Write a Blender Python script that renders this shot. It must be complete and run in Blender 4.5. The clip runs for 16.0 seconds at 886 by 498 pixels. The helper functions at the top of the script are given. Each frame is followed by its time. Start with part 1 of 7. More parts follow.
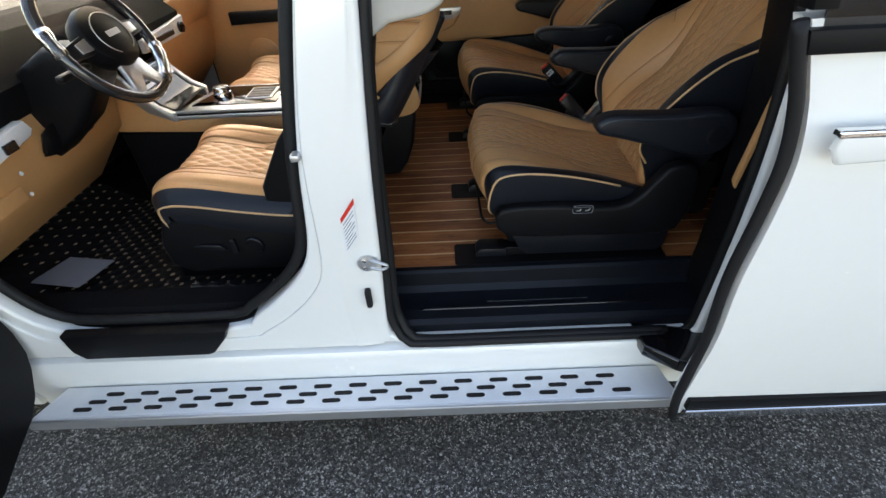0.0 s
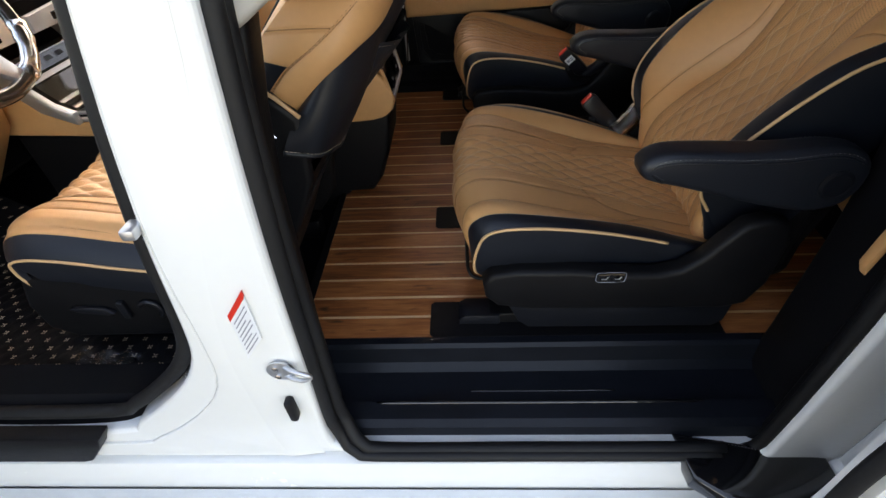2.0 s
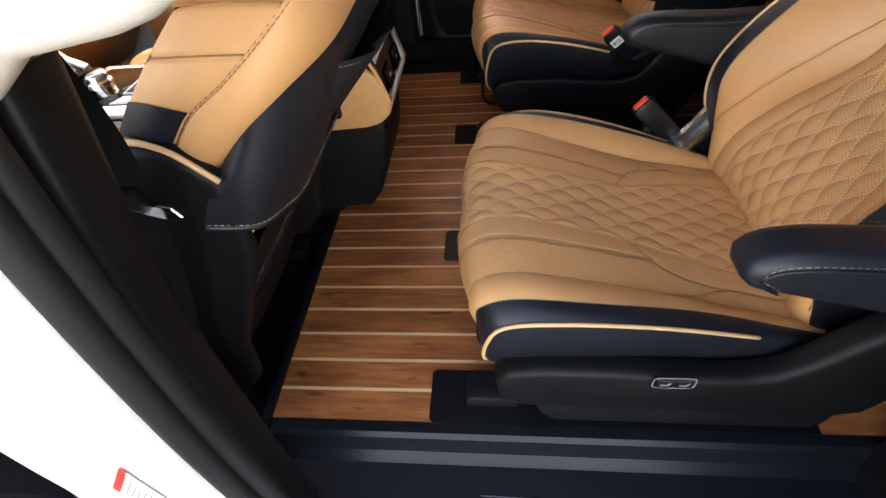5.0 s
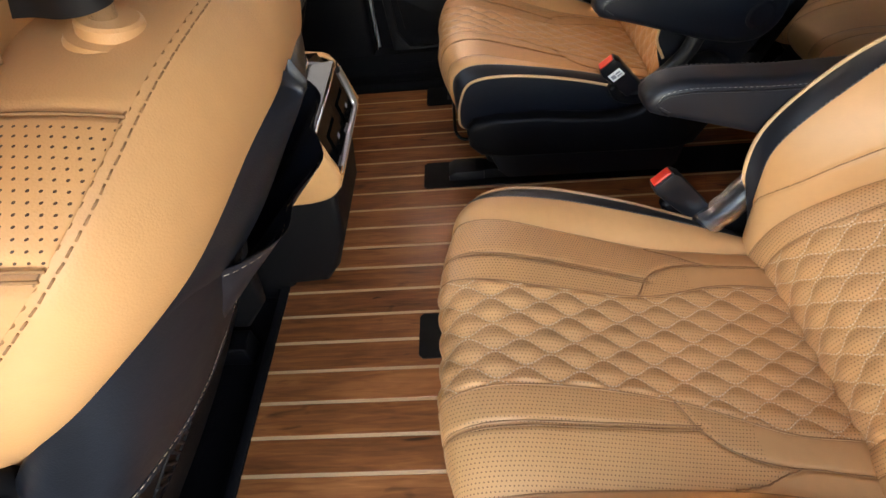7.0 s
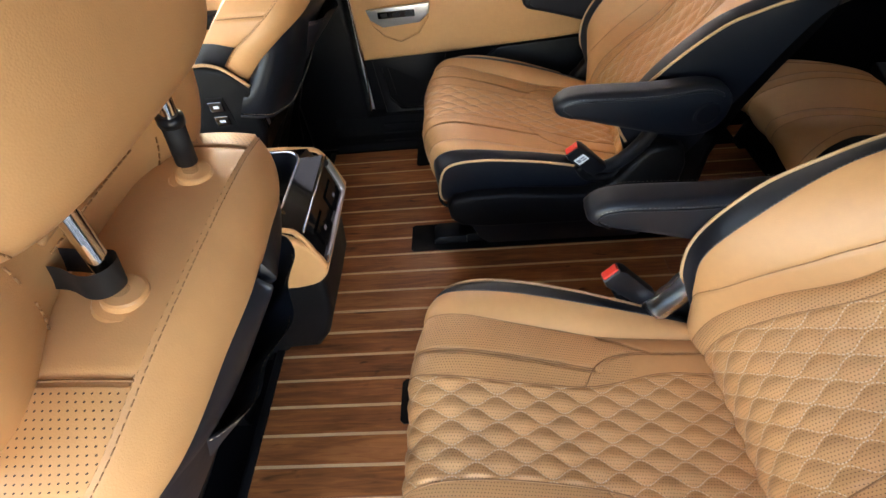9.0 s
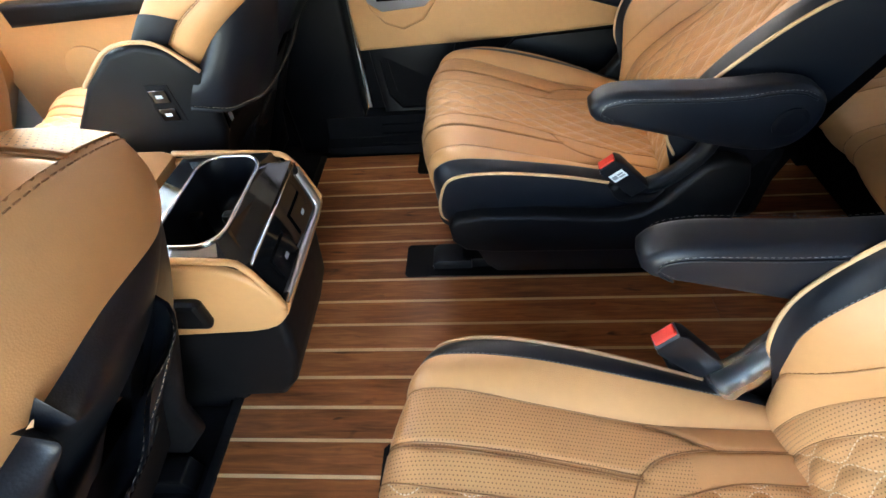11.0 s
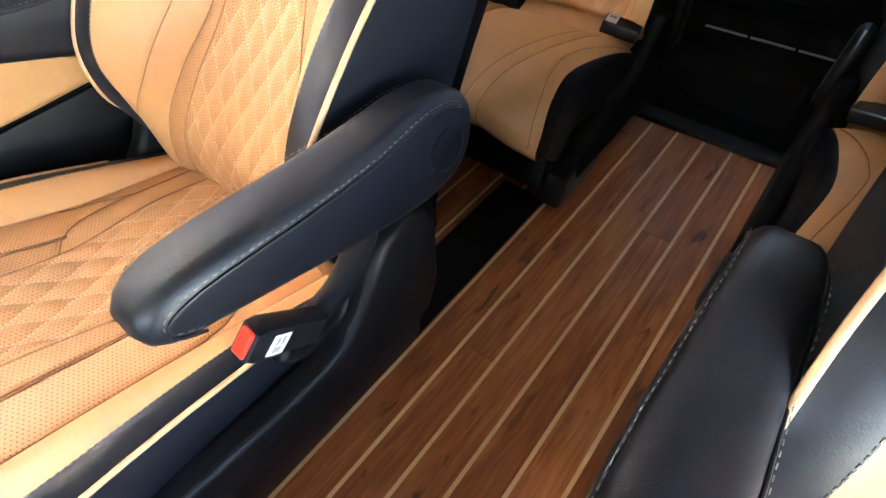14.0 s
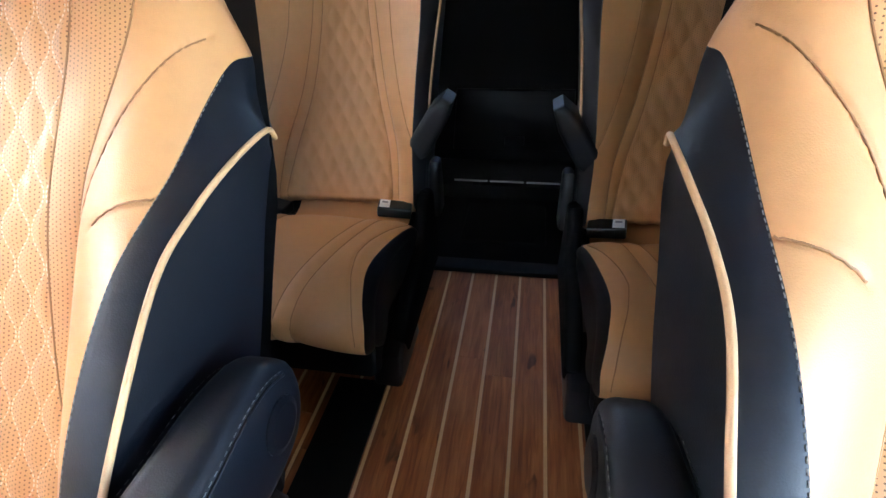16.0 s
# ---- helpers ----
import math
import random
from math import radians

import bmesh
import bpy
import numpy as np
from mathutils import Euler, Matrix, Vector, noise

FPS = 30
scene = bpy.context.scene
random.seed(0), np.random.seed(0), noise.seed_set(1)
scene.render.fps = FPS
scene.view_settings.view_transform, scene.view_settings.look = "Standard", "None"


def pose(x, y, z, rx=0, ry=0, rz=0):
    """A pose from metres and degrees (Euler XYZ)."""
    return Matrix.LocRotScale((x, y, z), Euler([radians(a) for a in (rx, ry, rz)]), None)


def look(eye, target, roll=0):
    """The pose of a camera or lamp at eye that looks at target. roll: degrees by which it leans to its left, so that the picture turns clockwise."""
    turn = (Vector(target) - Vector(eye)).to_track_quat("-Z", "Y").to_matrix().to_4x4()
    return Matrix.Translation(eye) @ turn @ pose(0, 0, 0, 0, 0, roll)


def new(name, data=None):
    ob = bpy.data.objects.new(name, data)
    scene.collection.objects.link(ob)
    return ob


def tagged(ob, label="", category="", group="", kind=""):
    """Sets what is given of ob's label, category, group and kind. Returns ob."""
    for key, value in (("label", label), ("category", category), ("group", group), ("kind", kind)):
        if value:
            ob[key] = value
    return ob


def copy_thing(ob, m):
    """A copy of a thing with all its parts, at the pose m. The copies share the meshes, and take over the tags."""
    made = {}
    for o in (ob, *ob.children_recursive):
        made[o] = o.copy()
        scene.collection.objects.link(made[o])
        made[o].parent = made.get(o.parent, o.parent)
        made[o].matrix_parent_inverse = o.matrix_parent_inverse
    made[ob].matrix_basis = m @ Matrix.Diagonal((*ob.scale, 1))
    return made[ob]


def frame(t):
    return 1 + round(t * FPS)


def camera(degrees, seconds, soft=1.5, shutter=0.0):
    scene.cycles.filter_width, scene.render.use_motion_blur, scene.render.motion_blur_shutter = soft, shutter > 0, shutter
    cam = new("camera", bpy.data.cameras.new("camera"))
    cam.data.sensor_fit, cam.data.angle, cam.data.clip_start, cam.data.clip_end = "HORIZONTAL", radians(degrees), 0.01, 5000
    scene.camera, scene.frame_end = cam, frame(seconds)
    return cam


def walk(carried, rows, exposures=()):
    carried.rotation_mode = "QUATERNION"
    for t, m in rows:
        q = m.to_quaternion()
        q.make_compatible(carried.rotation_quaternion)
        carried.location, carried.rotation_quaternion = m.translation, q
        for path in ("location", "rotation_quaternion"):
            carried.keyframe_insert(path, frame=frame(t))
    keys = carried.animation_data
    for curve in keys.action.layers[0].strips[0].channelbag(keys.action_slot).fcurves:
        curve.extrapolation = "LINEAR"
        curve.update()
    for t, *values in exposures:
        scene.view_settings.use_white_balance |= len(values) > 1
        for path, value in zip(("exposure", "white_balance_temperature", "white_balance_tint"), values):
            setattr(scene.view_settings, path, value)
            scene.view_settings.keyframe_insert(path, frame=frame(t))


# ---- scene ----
cam = camera(87.1, 16.0)
PATH = [
    (0, (-0.01, -1.863, 0.963), (-0.046, -0.285, -0.265), -3.3),
    (0.5, (-0.007, -1.744, 0.929), (0.029, -0.188, -0.328), -2.5),
    (1, (0.023, -1.595, 0.895), (-0.01, -0.055, -0.381), -3.5),
    (1.5, (0.075, -1.452, 0.878), (-0.019, 0.067, -0.419), -3.5),
    (2, (0.09, -1.398, 0.872), (-0.009, 0.105, -0.443), -3.8),
    (2.5, (0.075, -1.365, 0.869), (-0.003, 0.121, -0.468), -4.8),
    (3, (0.053, -1.314, 0.864), (-0.01, 0.166, -0.479), -4.5),
    (3.2, (0.041, -1.298, 0.862), (0.0, 0.183, -0.482), -4.2),
    (5.3, (0.13, -1.039, 0.837), (-0.096, 0.335, -0.599), -7.1),
    (5.5, (0.131, -1.011, 0.84), (-0.085, 0.361, -0.599), -7.1),
    (6, (0.121, -0.893, 0.821), (-0.068, 0.448, -0.651), -7.8),
    (6.5, (0.11, -0.806, 0.817), (-0.021, 0.522, -0.673), -6.1),
    (7, (0.11, -0.755, 0.843), (0.003, 0.558, -0.661), -6.6),
    (7.5, (0.125, -0.744, 0.918), (-0.002, 0.527, -0.62), -7.8),
    (8, (0.149, -0.739, 0.968), (0.027, 0.592, -0.52), -7.2),
    (8.5, (0.174, -0.732, 0.995), (0.045, 0.616, -0.476), -7.3),
    (9, (0.186, -0.714, 0.997), (0.049, 0.638, -0.47), -7.7),
    (9.2, (0.187, -0.703, 0.995), (0.063, 0.635, -0.485), -7.3),
    (11.3, (0.193, -0.473, 0.836), (0.022, 0.889, -0.619), -6.7),
    (11.5, (0.204, -0.437, 0.811), (0.056, 0.896, -0.673), -7.8),
    (12, (0.252, -0.351, 0.776), (0.303, 0.918, -0.769), -8.8),
    (12.5, (0.275, -0.257, 0.746), (0.521, 0.892, -0.872), -7.0),
    (13, (0.296, -0.181, 0.72), (0.777, 0.819, -0.943), -4.4),
    (13.5, (0.348, -0.141, 0.73), (1.05, 0.779, -0.901), -4.3),
    (14, (0.386, -0.105, 0.736), (1.335, 0.729, -0.815), -2.6),
    (14.5, (0.412, -0.094, 0.744), (1.55, 0.634, -0.731), -3.3),
    (15, (0.431, -0.096, 0.767), (1.786, 0.506, -0.576), -3.6),
    (15.5, (0.441, -0.079, 0.776), (1.953, 0.356, -0.459), -2.8),
    (16, (0.45, -0.062, 0.788), (2.076, 0.268, -0.328), -2.6),
]
walk(cam, [(t, look(eye, target, roll)) for t, eye, target, roll in PATH],
     exposures=[(0.0, 2.5, 8500, 14), (1.5, 2.7, 9000, 17), (3.0, 3.1, 9700, 19), (5.5, 4.1, 9800, 22), (7.0, 4.42, 9500, 19), (9.0, 4.48, 8700, 16), (11.5, 5.12, 7800, 9), (12.5, 5.58, 8200, 14), (14.0, 6.05, 8100, 13), (15.0, 6.0, 7400, 11), (16.0, 5.75, 6700, 11)])

# ---- light ----
world = bpy.data.worlds.new("daylight")
scene.world = world
world.use_nodes = True
wt = world.node_tree
sky = wt.nodes.new("ShaderNodeTexSky")
sky.sky_type = "NISHITA"
sky.sun_disc = False
SUN_EL, SUN_AZ = 36.0, 100.0
sky.sun_elevation = radians(SUN_EL)
sky.sun_rotation = radians(90.0 - SUN_AZ)
wt.links.new(sky.outputs[0], wt.nodes["Background"].inputs[0])
wt.nodes["Background"].inputs[1].default_value = 0.12
sun = new("sun", bpy.data.lights.new("sun", "SUN"))
sun.data.energy = 4.0
sun.data.angle = radians(0.5)
sun.data.color = (1.0, 0.93, 0.82)
to_sun = Vector((math.cos(radians(SUN_EL)) * math.cos(radians(SUN_AZ)),
                 math.cos(radians(SUN_EL)) * math.sin(radians(SUN_AZ)), math.sin(radians(SUN_EL))))
sun.matrix_world = look(to_sun * 20, (0, 0, 0))


# ---- materials ----
def material(name):
    m = bpy.data.materials.new(name)
    m.use_nodes = True
    return m, m.node_tree, m.node_tree.nodes["Principled BSDF"]


def node(tree, kind, **values):
    n = tree.nodes.new("ShaderNode" + kind)
    for key, value in values.items():
        if key == "op":
            n.operation = value
        else:
            n.inputs[key].default_value = value
    return n


def math_node(tree, op, a, b=None, c=None):
    n = tree.nodes.new("ShaderNodeMath")
    n.operation = op
    for k, v in enumerate((a, b, c)):
        if v is None:
            continue
        if isinstance(v, (int, float)):
            n.inputs[k].default_value = v
        else:
            tree.links.new(v, n.inputs[k])
    return n.outputs[0]


def surface(name, color, rough=0.5, metal=0.0, var=0.12, scale=6.0, grain=0.0, grain_scale=500.0,
            coat=0.0, spec=0.5, stain=0.0, grain_kind="noise"):
    """Base colour broken at two scales, roughness broken at one, and a fine relief."""
    m, tree, b = material(name)
    link = tree.links.new
    at = tree.nodes.new("ShaderNodeTexCoord").outputs["Object"]
    big = node(tree, "TexNoise", Scale=scale, Detail=4.0)
    fine = node(tree, "TexNoise", Scale=scale * 14, Detail=3.0)
    link(at, big.inputs["Vector"])
    link(at, fine.inputs["Vector"])
    f = math_node(tree, "MULTIPLY_ADD", big.outputs[0], 0.65, math_node(tree, "MULTIPLY", fine.outputs[0], 0.35))
    ramp = tree.nodes.new("ShaderNodeMapRange")
    link(f, ramp.inputs[0])
    ramp.inputs[1].default_value, ramp.inputs[2].default_value = 0.3, 0.7
    ramp.inputs[3].default_value, ramp.inputs[4].default_value = 1 - var, 1 + var
    mix = node(tree, "VectorMath", op="SCALE")
    mix.inputs[0].default_value = color
    link(ramp.outputs[0], mix.inputs["Scale"])
    link(mix.outputs[0], b.inputs["Base Color"])
    rr = tree.nodes.new("ShaderNodeMapRange")
    link(f, rr.inputs[0])
    rr.inputs[1].default_value, rr.inputs[2].default_value = 0.3, 0.7
    rr.inputs[3].default_value, rr.inputs[4].default_value = rough * 0.88, min(1.0, rough * 1.12)
    link(rr.outputs[0], b.inputs["Roughness"])
    b.inputs["Metallic"].default_value = metal
    b.inputs["Specular IOR Level"].default_value = spec
    b.inputs["Coat Weight"].default_value = coat
    b.inputs["Coat Roughness"].default_value = 0.05
    if grain:
        if grain_kind == "pebble":
            g = node(tree, "TexVoronoi", Scale=grain_scale)
        else:
            g = node(tree, "TexNoise", Scale=grain_scale, Detail=2.0)
        link(at, g.inputs["Vector"])
        bump = node(tree, "Bump", Strength=grain, Distance=0.0006)
        link(g.outputs[0], bump.inputs["Height"])
        link(bump.outputs[0], b.inputs["Normal"])
    return m


TAN = (0.58, 0.295, 0.125)
# quilting: length of a wave, pitch of two lines, height of a wave
QL, QW, QA = 0.071, 0.039, 0.0080


def leather(name, color, holes=False, quilt=None, rough=0.46, hole_size=0.022, hole_dark=0.12, pitch=0.0052):
    """Pebbled leather; UV are metres along and across. holes: perforated. quilt: (along, across) of the sewn lens-shaped cells, with pale thread."""
    m = surface(name, color, rough, var=0.07, scale=5, grain=0.17, grain_scale=760, grain_kind="pebble")
    tree = m.node_tree
    link = tree.links.new
    b = tree.nodes["Principled BSDF"]
    uv = tree.nodes.new("ShaderNodeUVMap").outputs[0]
    xyz = tree.nodes.new("ShaderNodeSeparateXYZ")
    link(uv, xyz.inputs[0])
    u, v = xyz.outputs[0], xyz.outputs[1]
    col = b.inputs["Base Color"].links[0].from_socket
    if holes:
        p = pitch
        row = math_node(tree, "FLOOR", math_node(tree, "DIVIDE", v, p))
        shift = math_node(tree, "MULTIPLY", math_node(tree, "MODULO", row, 2.0), 0.5)
        fu = math_node(tree, "SUBTRACT", math_node(tree, "FRACT", math_node(tree, "ADD", math_node(tree, "DIVIDE", u, p), shift)), 0.5)
        fv = math_node(tree, "SUBTRACT", math_node(tree, "FRACT", math_node(tree, "DIVIDE", v, p)), 0.5)
        d = math_node(tree, "ADD", math_node(tree, "MULTIPLY", fu, fu), math_node(tree, "MULTIPLY", fv, fv))
        hole = math_node(tree, "LESS_THAN", d, hole_size)
        mx = tree.nodes.new("ShaderNodeMix")
        mx.data_type = "RGBA"
        link(hole, mx.inputs[0])
        link(col, mx.inputs[6])
        mx.inputs[7].default_value = (color[0] * hole_dark, color[1] * hole_dark * 0.85, color[2] * hole_dark * 0.85, 1)
        col = mx.outputs[2]
    if quilt:
        lu, lv = quilt
        # two sets of waves, crest against trough; the distance to the nearest of each set, in metres
        half_wave = math_node(tree, "MULTIPLY", math_node(tree, "COSINE", math_node(tree, "MULTIPLY", u, 2 * math.pi / lu)), QA)
        lines = []
        for sign, shift in ((-1.0, 0.0), (1.0, lv / 2)):
            w = math_node(tree, "ADD", v, math_node(tree, "MULTIPLY_ADD", half_wave, sign, shift))
            lines.append(math_node(tree, "PINGPONG", w, lv / 2))
        near = math_node(tree, "MINIMUM", *lines)
        dash = math_node(tree, "GREATER_THAN", math_node(tree, "FRACT", math_node(tree, "MULTIPLY", u, 15.0 / lu)), 0.38)
        sewn = math_node(tree, "MULTIPLY", math_node(tree, "LESS_THAN", near, 0.0008), dash)
        mx = tree.nodes.new("ShaderNodeMix")
        mx.data_type = "RGBA"
        link(sewn, mx.inputs[0])
        link(col, mx.inputs[6])
        mx.inputs[7].default_value = (0.74, 0.55, 0.37, 1)
        col = mx.outputs[2]
    link(col, b.inputs["Base Color"])
    return m


M_TAN = leather("tan_leather", TAN)
M_TAN_HOLES = leather("tan_leather_perforated", TAN, holes=True)
M_TAN_FINE = leather("tan_leather_fine_holes", TAN, holes=True, hole_size=0.030, hole_dark=0.26, pitch=0.0046)
M_TAN_QUILT = leather("tan_leather_quilted", TAN, holes=True, quilt=(QL, QW), hole_size=0.030, hole_dark=0.26, pitch=0.0046)
M_TAN_PUFF = leather("tan_leather_embossed", TAN, holes=True, hole_size=0.024, hole_dark=0.45, pitch=0.0046)
M_BLACK = surface("black_leather", (0.0068, 0.0088, 0.0135), 0.42, var=0.15, grain=0.14, grain_scale=700, grain_kind="pebble", spec=0.40)
M_PIPING = surface("pale_piping", (0.58, 0.35, 0.18), 0.5, var=0.06)
M_THREAD = surface("pale_thread", (0.55, 0.43, 0.30), 0.7, var=0.1)
M_GREYTHREAD = surface("grey_thread", (0.20, 0.195, 0.19), 0.7, var=0.1)
M_DARKTHREAD = surface("brown_thread", (0.32, 0.155, 0.064), 0.7, var=0.1)
M_PLASTIC = surface("black_plastic", (0.005, 0.005, 0.006), 0.45, var=0.2, grain=0.3, grain_scale=1500, spec=0.16)
M_SATIN = surface("satin_black_plastic", (0.006, 0.007, 0.010), 0.34, var=0.2, scale=9, spec=0.35)
M_STEP = surface("scuffed_step_plastic", (0.006, 0.0075, 0.011), 0.36, var=0.3, scale=10, grain=0.25, grain_scale=900, spec=0.24)
M_GLOSS = surface("gloss_black_plastic", (0.006, 0.006, 0.007), 0.06, var=0.1, coat=0.6)
M_WRAPPED = surface("wrapped_black_leather", (0.02, 0.02, 0.022), 0.2, var=0.2, scale=14, grain=0.5, grain_scale=60, coat=1.0)
M_RUBBER = surface("black_rubber", (0.008, 0.008, 0.009), 0.6, var=0.2, spec=0.3)
M_FELT = surface("black_felt", (0.005, 0.005, 0.006), 0.95, var=0.2, grain=0.6, grain_scale=900, spec=0.1)
M_WHITE = surface("white_paint", (0.80, 0.80, 0.78), 0.25, var=0.015, scale=3, coat=0.8)
M_SILVER = surface("brushed_silver", (0.62, 0.63, 0.65), 0.35, metal=0.85, var=0.06, scale=20)
M_CHROME = surface("chrome", (0.78, 0.78, 0.78), 0.07, metal=1.0, var=0.03)
M_ALU = surface("running_board_aluminium", (0.78, 0.79, 0.80), 0.38, metal=0.15, var=0.05, scale=12, grain=0.1, grain_scale=900)
M_RED = surface("red_button_plastic", (0.72, 0.03, 0.015), 0.4, var=0.05)
M_MAT = surface("black_mat_leather", (0.006, 0.006, 0.007), 0.6, var=0.2, grain=0.3, grain_scale=700, grain_kind="pebble", spec=0.12)
M_LABEL = surface("white_label", (0.75, 0.76, 0.78), 0.5, var=0.05)
M_INK = surface("grey_ink", (0.25, 0.26, 0.3), 0.6, var=0.1)
M_CREAM = surface("headliner_cloth", (0.45, 0.42, 0.38), 0.95, var=0.08, grain=0.3, grain_scale=600)
M_STRIP = surface("pale_inlay_strip", (0.702, 0.432, 0.230), 0.55, var=0.12, scale=8)


def wood_material():
    m, tree, b = material("stained_teak_plank")
    link = tree.links.new
    at = tree.nodes.new("ShaderNodeTexCoord").outputs["Object"]
    info = tree.nodes.new("ShaderNodeObjectInfo")
    off = node(tree, "VectorMath", op="SCALE")
    off.inputs[0].default_value = (7.0, 3.0, 5.0)
    link(info.outputs["Random"], off.inputs["Scale"])
    add = node(tree, "VectorMath", op="ADD")
    link(at, add.inputs[0])
    link(off.outputs[0], add.inputs[1])
    def stretched(sx, sy, scale, detail, dist=0.0):
        mp = tree.nodes.new("ShaderNodeMapping")
        mp.inputs["Scale"].default_value = (sx, sy, 1)
        link(add.outputs[0], mp.inputs[0])
        n = node(tree, "TexNoise", Scale=scale, Detail=detail, Distortion=dist)
        link(mp.outputs[0], n.inputs["Vector"])
        return n.outputs[0]
    grain = stretched(2.2, 28, 4.0, 6, 0.9)
    cloud = stretched(2.5, 9, 2.0, 3, 0.3)
    pores = stretched(12, 260, 4.0, 2)
    knots = stretched(7, 24, 1.6, 1.5, 0.8)
    ramp = tree.nodes.new("ShaderNodeValToRGB")
    e = ramp.color_ramp.elements
    e[0].position, e[0].color = 0.28, (0.112, 0.032, 0.0108, 1)
    e[1].position, e[1].color = 0.74, (0.58, 0.208, 0.070, 1)
    mid = e.new(0.5)
    mid.color = (0.318, 0.100, 0.032, 1)
    t = math_node(tree, "MULTIPLY_ADD", grain, 0.5, math_node(tree, "MULTIPLY", cloud, 0.45))
    t = math_node(tree, "MULTIPLY_ADD", math_node(tree, "SUBTRACT", info.outputs["Random"], 0.5), 0.14, t)
    t = math_node(tree, "MULTIPLY_ADD", math_node(tree, "SUBTRACT", pores, 0.5), 0.08, t)
    t = math_node(tree, "ADD", t, 0.02)
    link(t, ramp.inputs[0])
    dark = tree.nodes.new("ShaderNodeMapRange")
    link(knots, dark.inputs[0])
    dark.inputs[1].default_value, dark.inputs[2].default_value = 0.66, 0.76
    dark.inputs[3].default_value, dark.inputs[4].default_value = 1.0, 0.32
    mx = node(tree, "VectorMath", op="SCALE")
    link(ramp.outputs[0], mx.inputs[0])
    link(dark.outputs[0], mx.inputs["Scale"])
    link(mx.outputs[0], b.inputs["Base Color"])
    b.inputs["Roughness"].default_value = 0.42
    b.inputs["Specular IOR Level"].default_value = 0.35
    bump = node(tree, "Bump", Strength=0.15, Distance=0.0005)
    link(pores, bump.inputs["Height"])
    link(bump.outputs[0], b.inputs["Normal"])
    return m


def asphalt_material():
    m, tree, b = material("asphalt")
    link = tree.links.new
    at = tree.nodes.new("ShaderNodeTexCoord").outputs["Object"]
    stones = node(tree, "TexVoronoi", Scale=150.0)
    small = node(tree, "TexVoronoi", Scale=330.0)
    big = node(tree, "TexNoise", Scale=2.0, Detail=5.0)
    for n in (stones, small, big):
        link(at, n.inputs["Vector"])
    ramp = tree.nodes.new("ShaderNodeValToRGB")
    e = ramp.color_ramp.elements
    e[0].position, e[0].color = 0.32, (0.010, 0.010, 0.010, 1)
    e[1].position, e[1].color = 0.88, (0.50, 0.48, 0.45, 1)
    e.new(0.70).color = (0.090, 0.088, 0.085, 1)
    sep = tree.nodes.new("ShaderNodeSeparateColor")
    link(stones.outputs["Color"], sep.inputs[0])
    sep2 = tree.nodes.new("ShaderNodeSeparateColor")
    link(small.outputs["Color"], sep2.inputs[0])
    v = math_node(tree, "MULTIPLY_ADD", sep.outputs[0], 0.5, math_node(tree, "MULTIPLY", sep2.outputs[1], 0.3))
    v = math_node(tree, "MULTIPLY_ADD", big.outputs[0], 0.25, v)
    link(v, ramp.inputs[0])
    link(ramp.outputs[0], b.inputs["Base Color"])
    b.inputs["Roughness"].default_value = 0.85
    bump = node(tree, "Bump", Strength=0.9, Distance=0.004)
    link(stones.outputs["Distance"], bump.inputs["Height"])
    link(bump.outputs[0], b.inputs["Normal"])
    return m


def glass_material(name, tint, alpha_rough=0.02):
    m, tree, b = material(name)
    b.inputs["Base Color"].default_value = (*tint, 1)
    b.inputs["Transmission Weight"].default_value = 1.0
    b.inputs["Roughness"].default_value = alpha_rough
    b.inputs["IOR"].default_value = 1.45
    return m


M_WOOD = wood_material()
M_ASPHALT = asphalt_material()
M_GLASS = glass_material("clear_glass", (0.80, 0.83, 0.82))
M_TINT = glass_material("dark_tinted_glass", (0.56, 0.58, 0.58))
M_PRIVACY = glass_material("privacy_glass", (0.055, 0.06, 0.07))
M_DARKGLASS = glass_material("dark_privacy_glass", (0.018, 0.02, 0.024))
M_FILM = glass_material("clear_plastic_wrap", (0.95, 0.96, 0.98), 0.18)
# pale haze that imitates the bright glare on the wrapped hinge cover
M_GLARE_FILM = glass_material("hazy_glare_film", (0.93, 0.97, 0.97), 0.42)


# ---- mesh helpers ----
def thing(name, label, category, at=None, group=""):
    ob = new(name)
    ob.empty_display_size = 0.1
    if at is not None:
        ob.matrix_world = at
    return tagged(ob, label, category, group)


def mesh_part(name, verts, faces, mat, parent=None, label="", smooth=True, uv=None):
    me = bpy.data.meshes.new(name)
    me.from_pydata([tuple(map(float, v)) for v in verts], [], faces)
    if uv is not None:
        layer = me.uv_layers.new(name="UVMap")
        idx = np.empty(len(me.loops), dtype=np.int32)
        me.loops.foreach_get("vertex_index", idx)
        layer.data.foreach_set("uv", np.asarray(uv, dtype=np.float32)[idx].ravel())
    me.polygons.foreach_set("use_smooth", [smooth] * len(me.polygons))
    me.materials.append(mat)
    me.update()
    ob = new(name, me)
    ob.parent = parent
    if label:
        ob["label"] = label
    return ob


def part(name, bm, mat, parent=None, label="", smooth=False, angle=None):
    me = bpy.data.meshes.new(name)
    bmesh.ops.recalc_face_normals(bm, faces=bm.faces[:])
    bm.to_mesh(me)
    bm.free()
    me.materials.append(mat)
    if smooth:
        me.polygons.foreach_set("use_smooth", [True] * len(me.polygons))
        me.set_sharp_from_angle(angle=radians(angle or 40))
    ob = new(name, me)
    ob.parent = parent
    if label:
        ob["label"] = label
    return ob


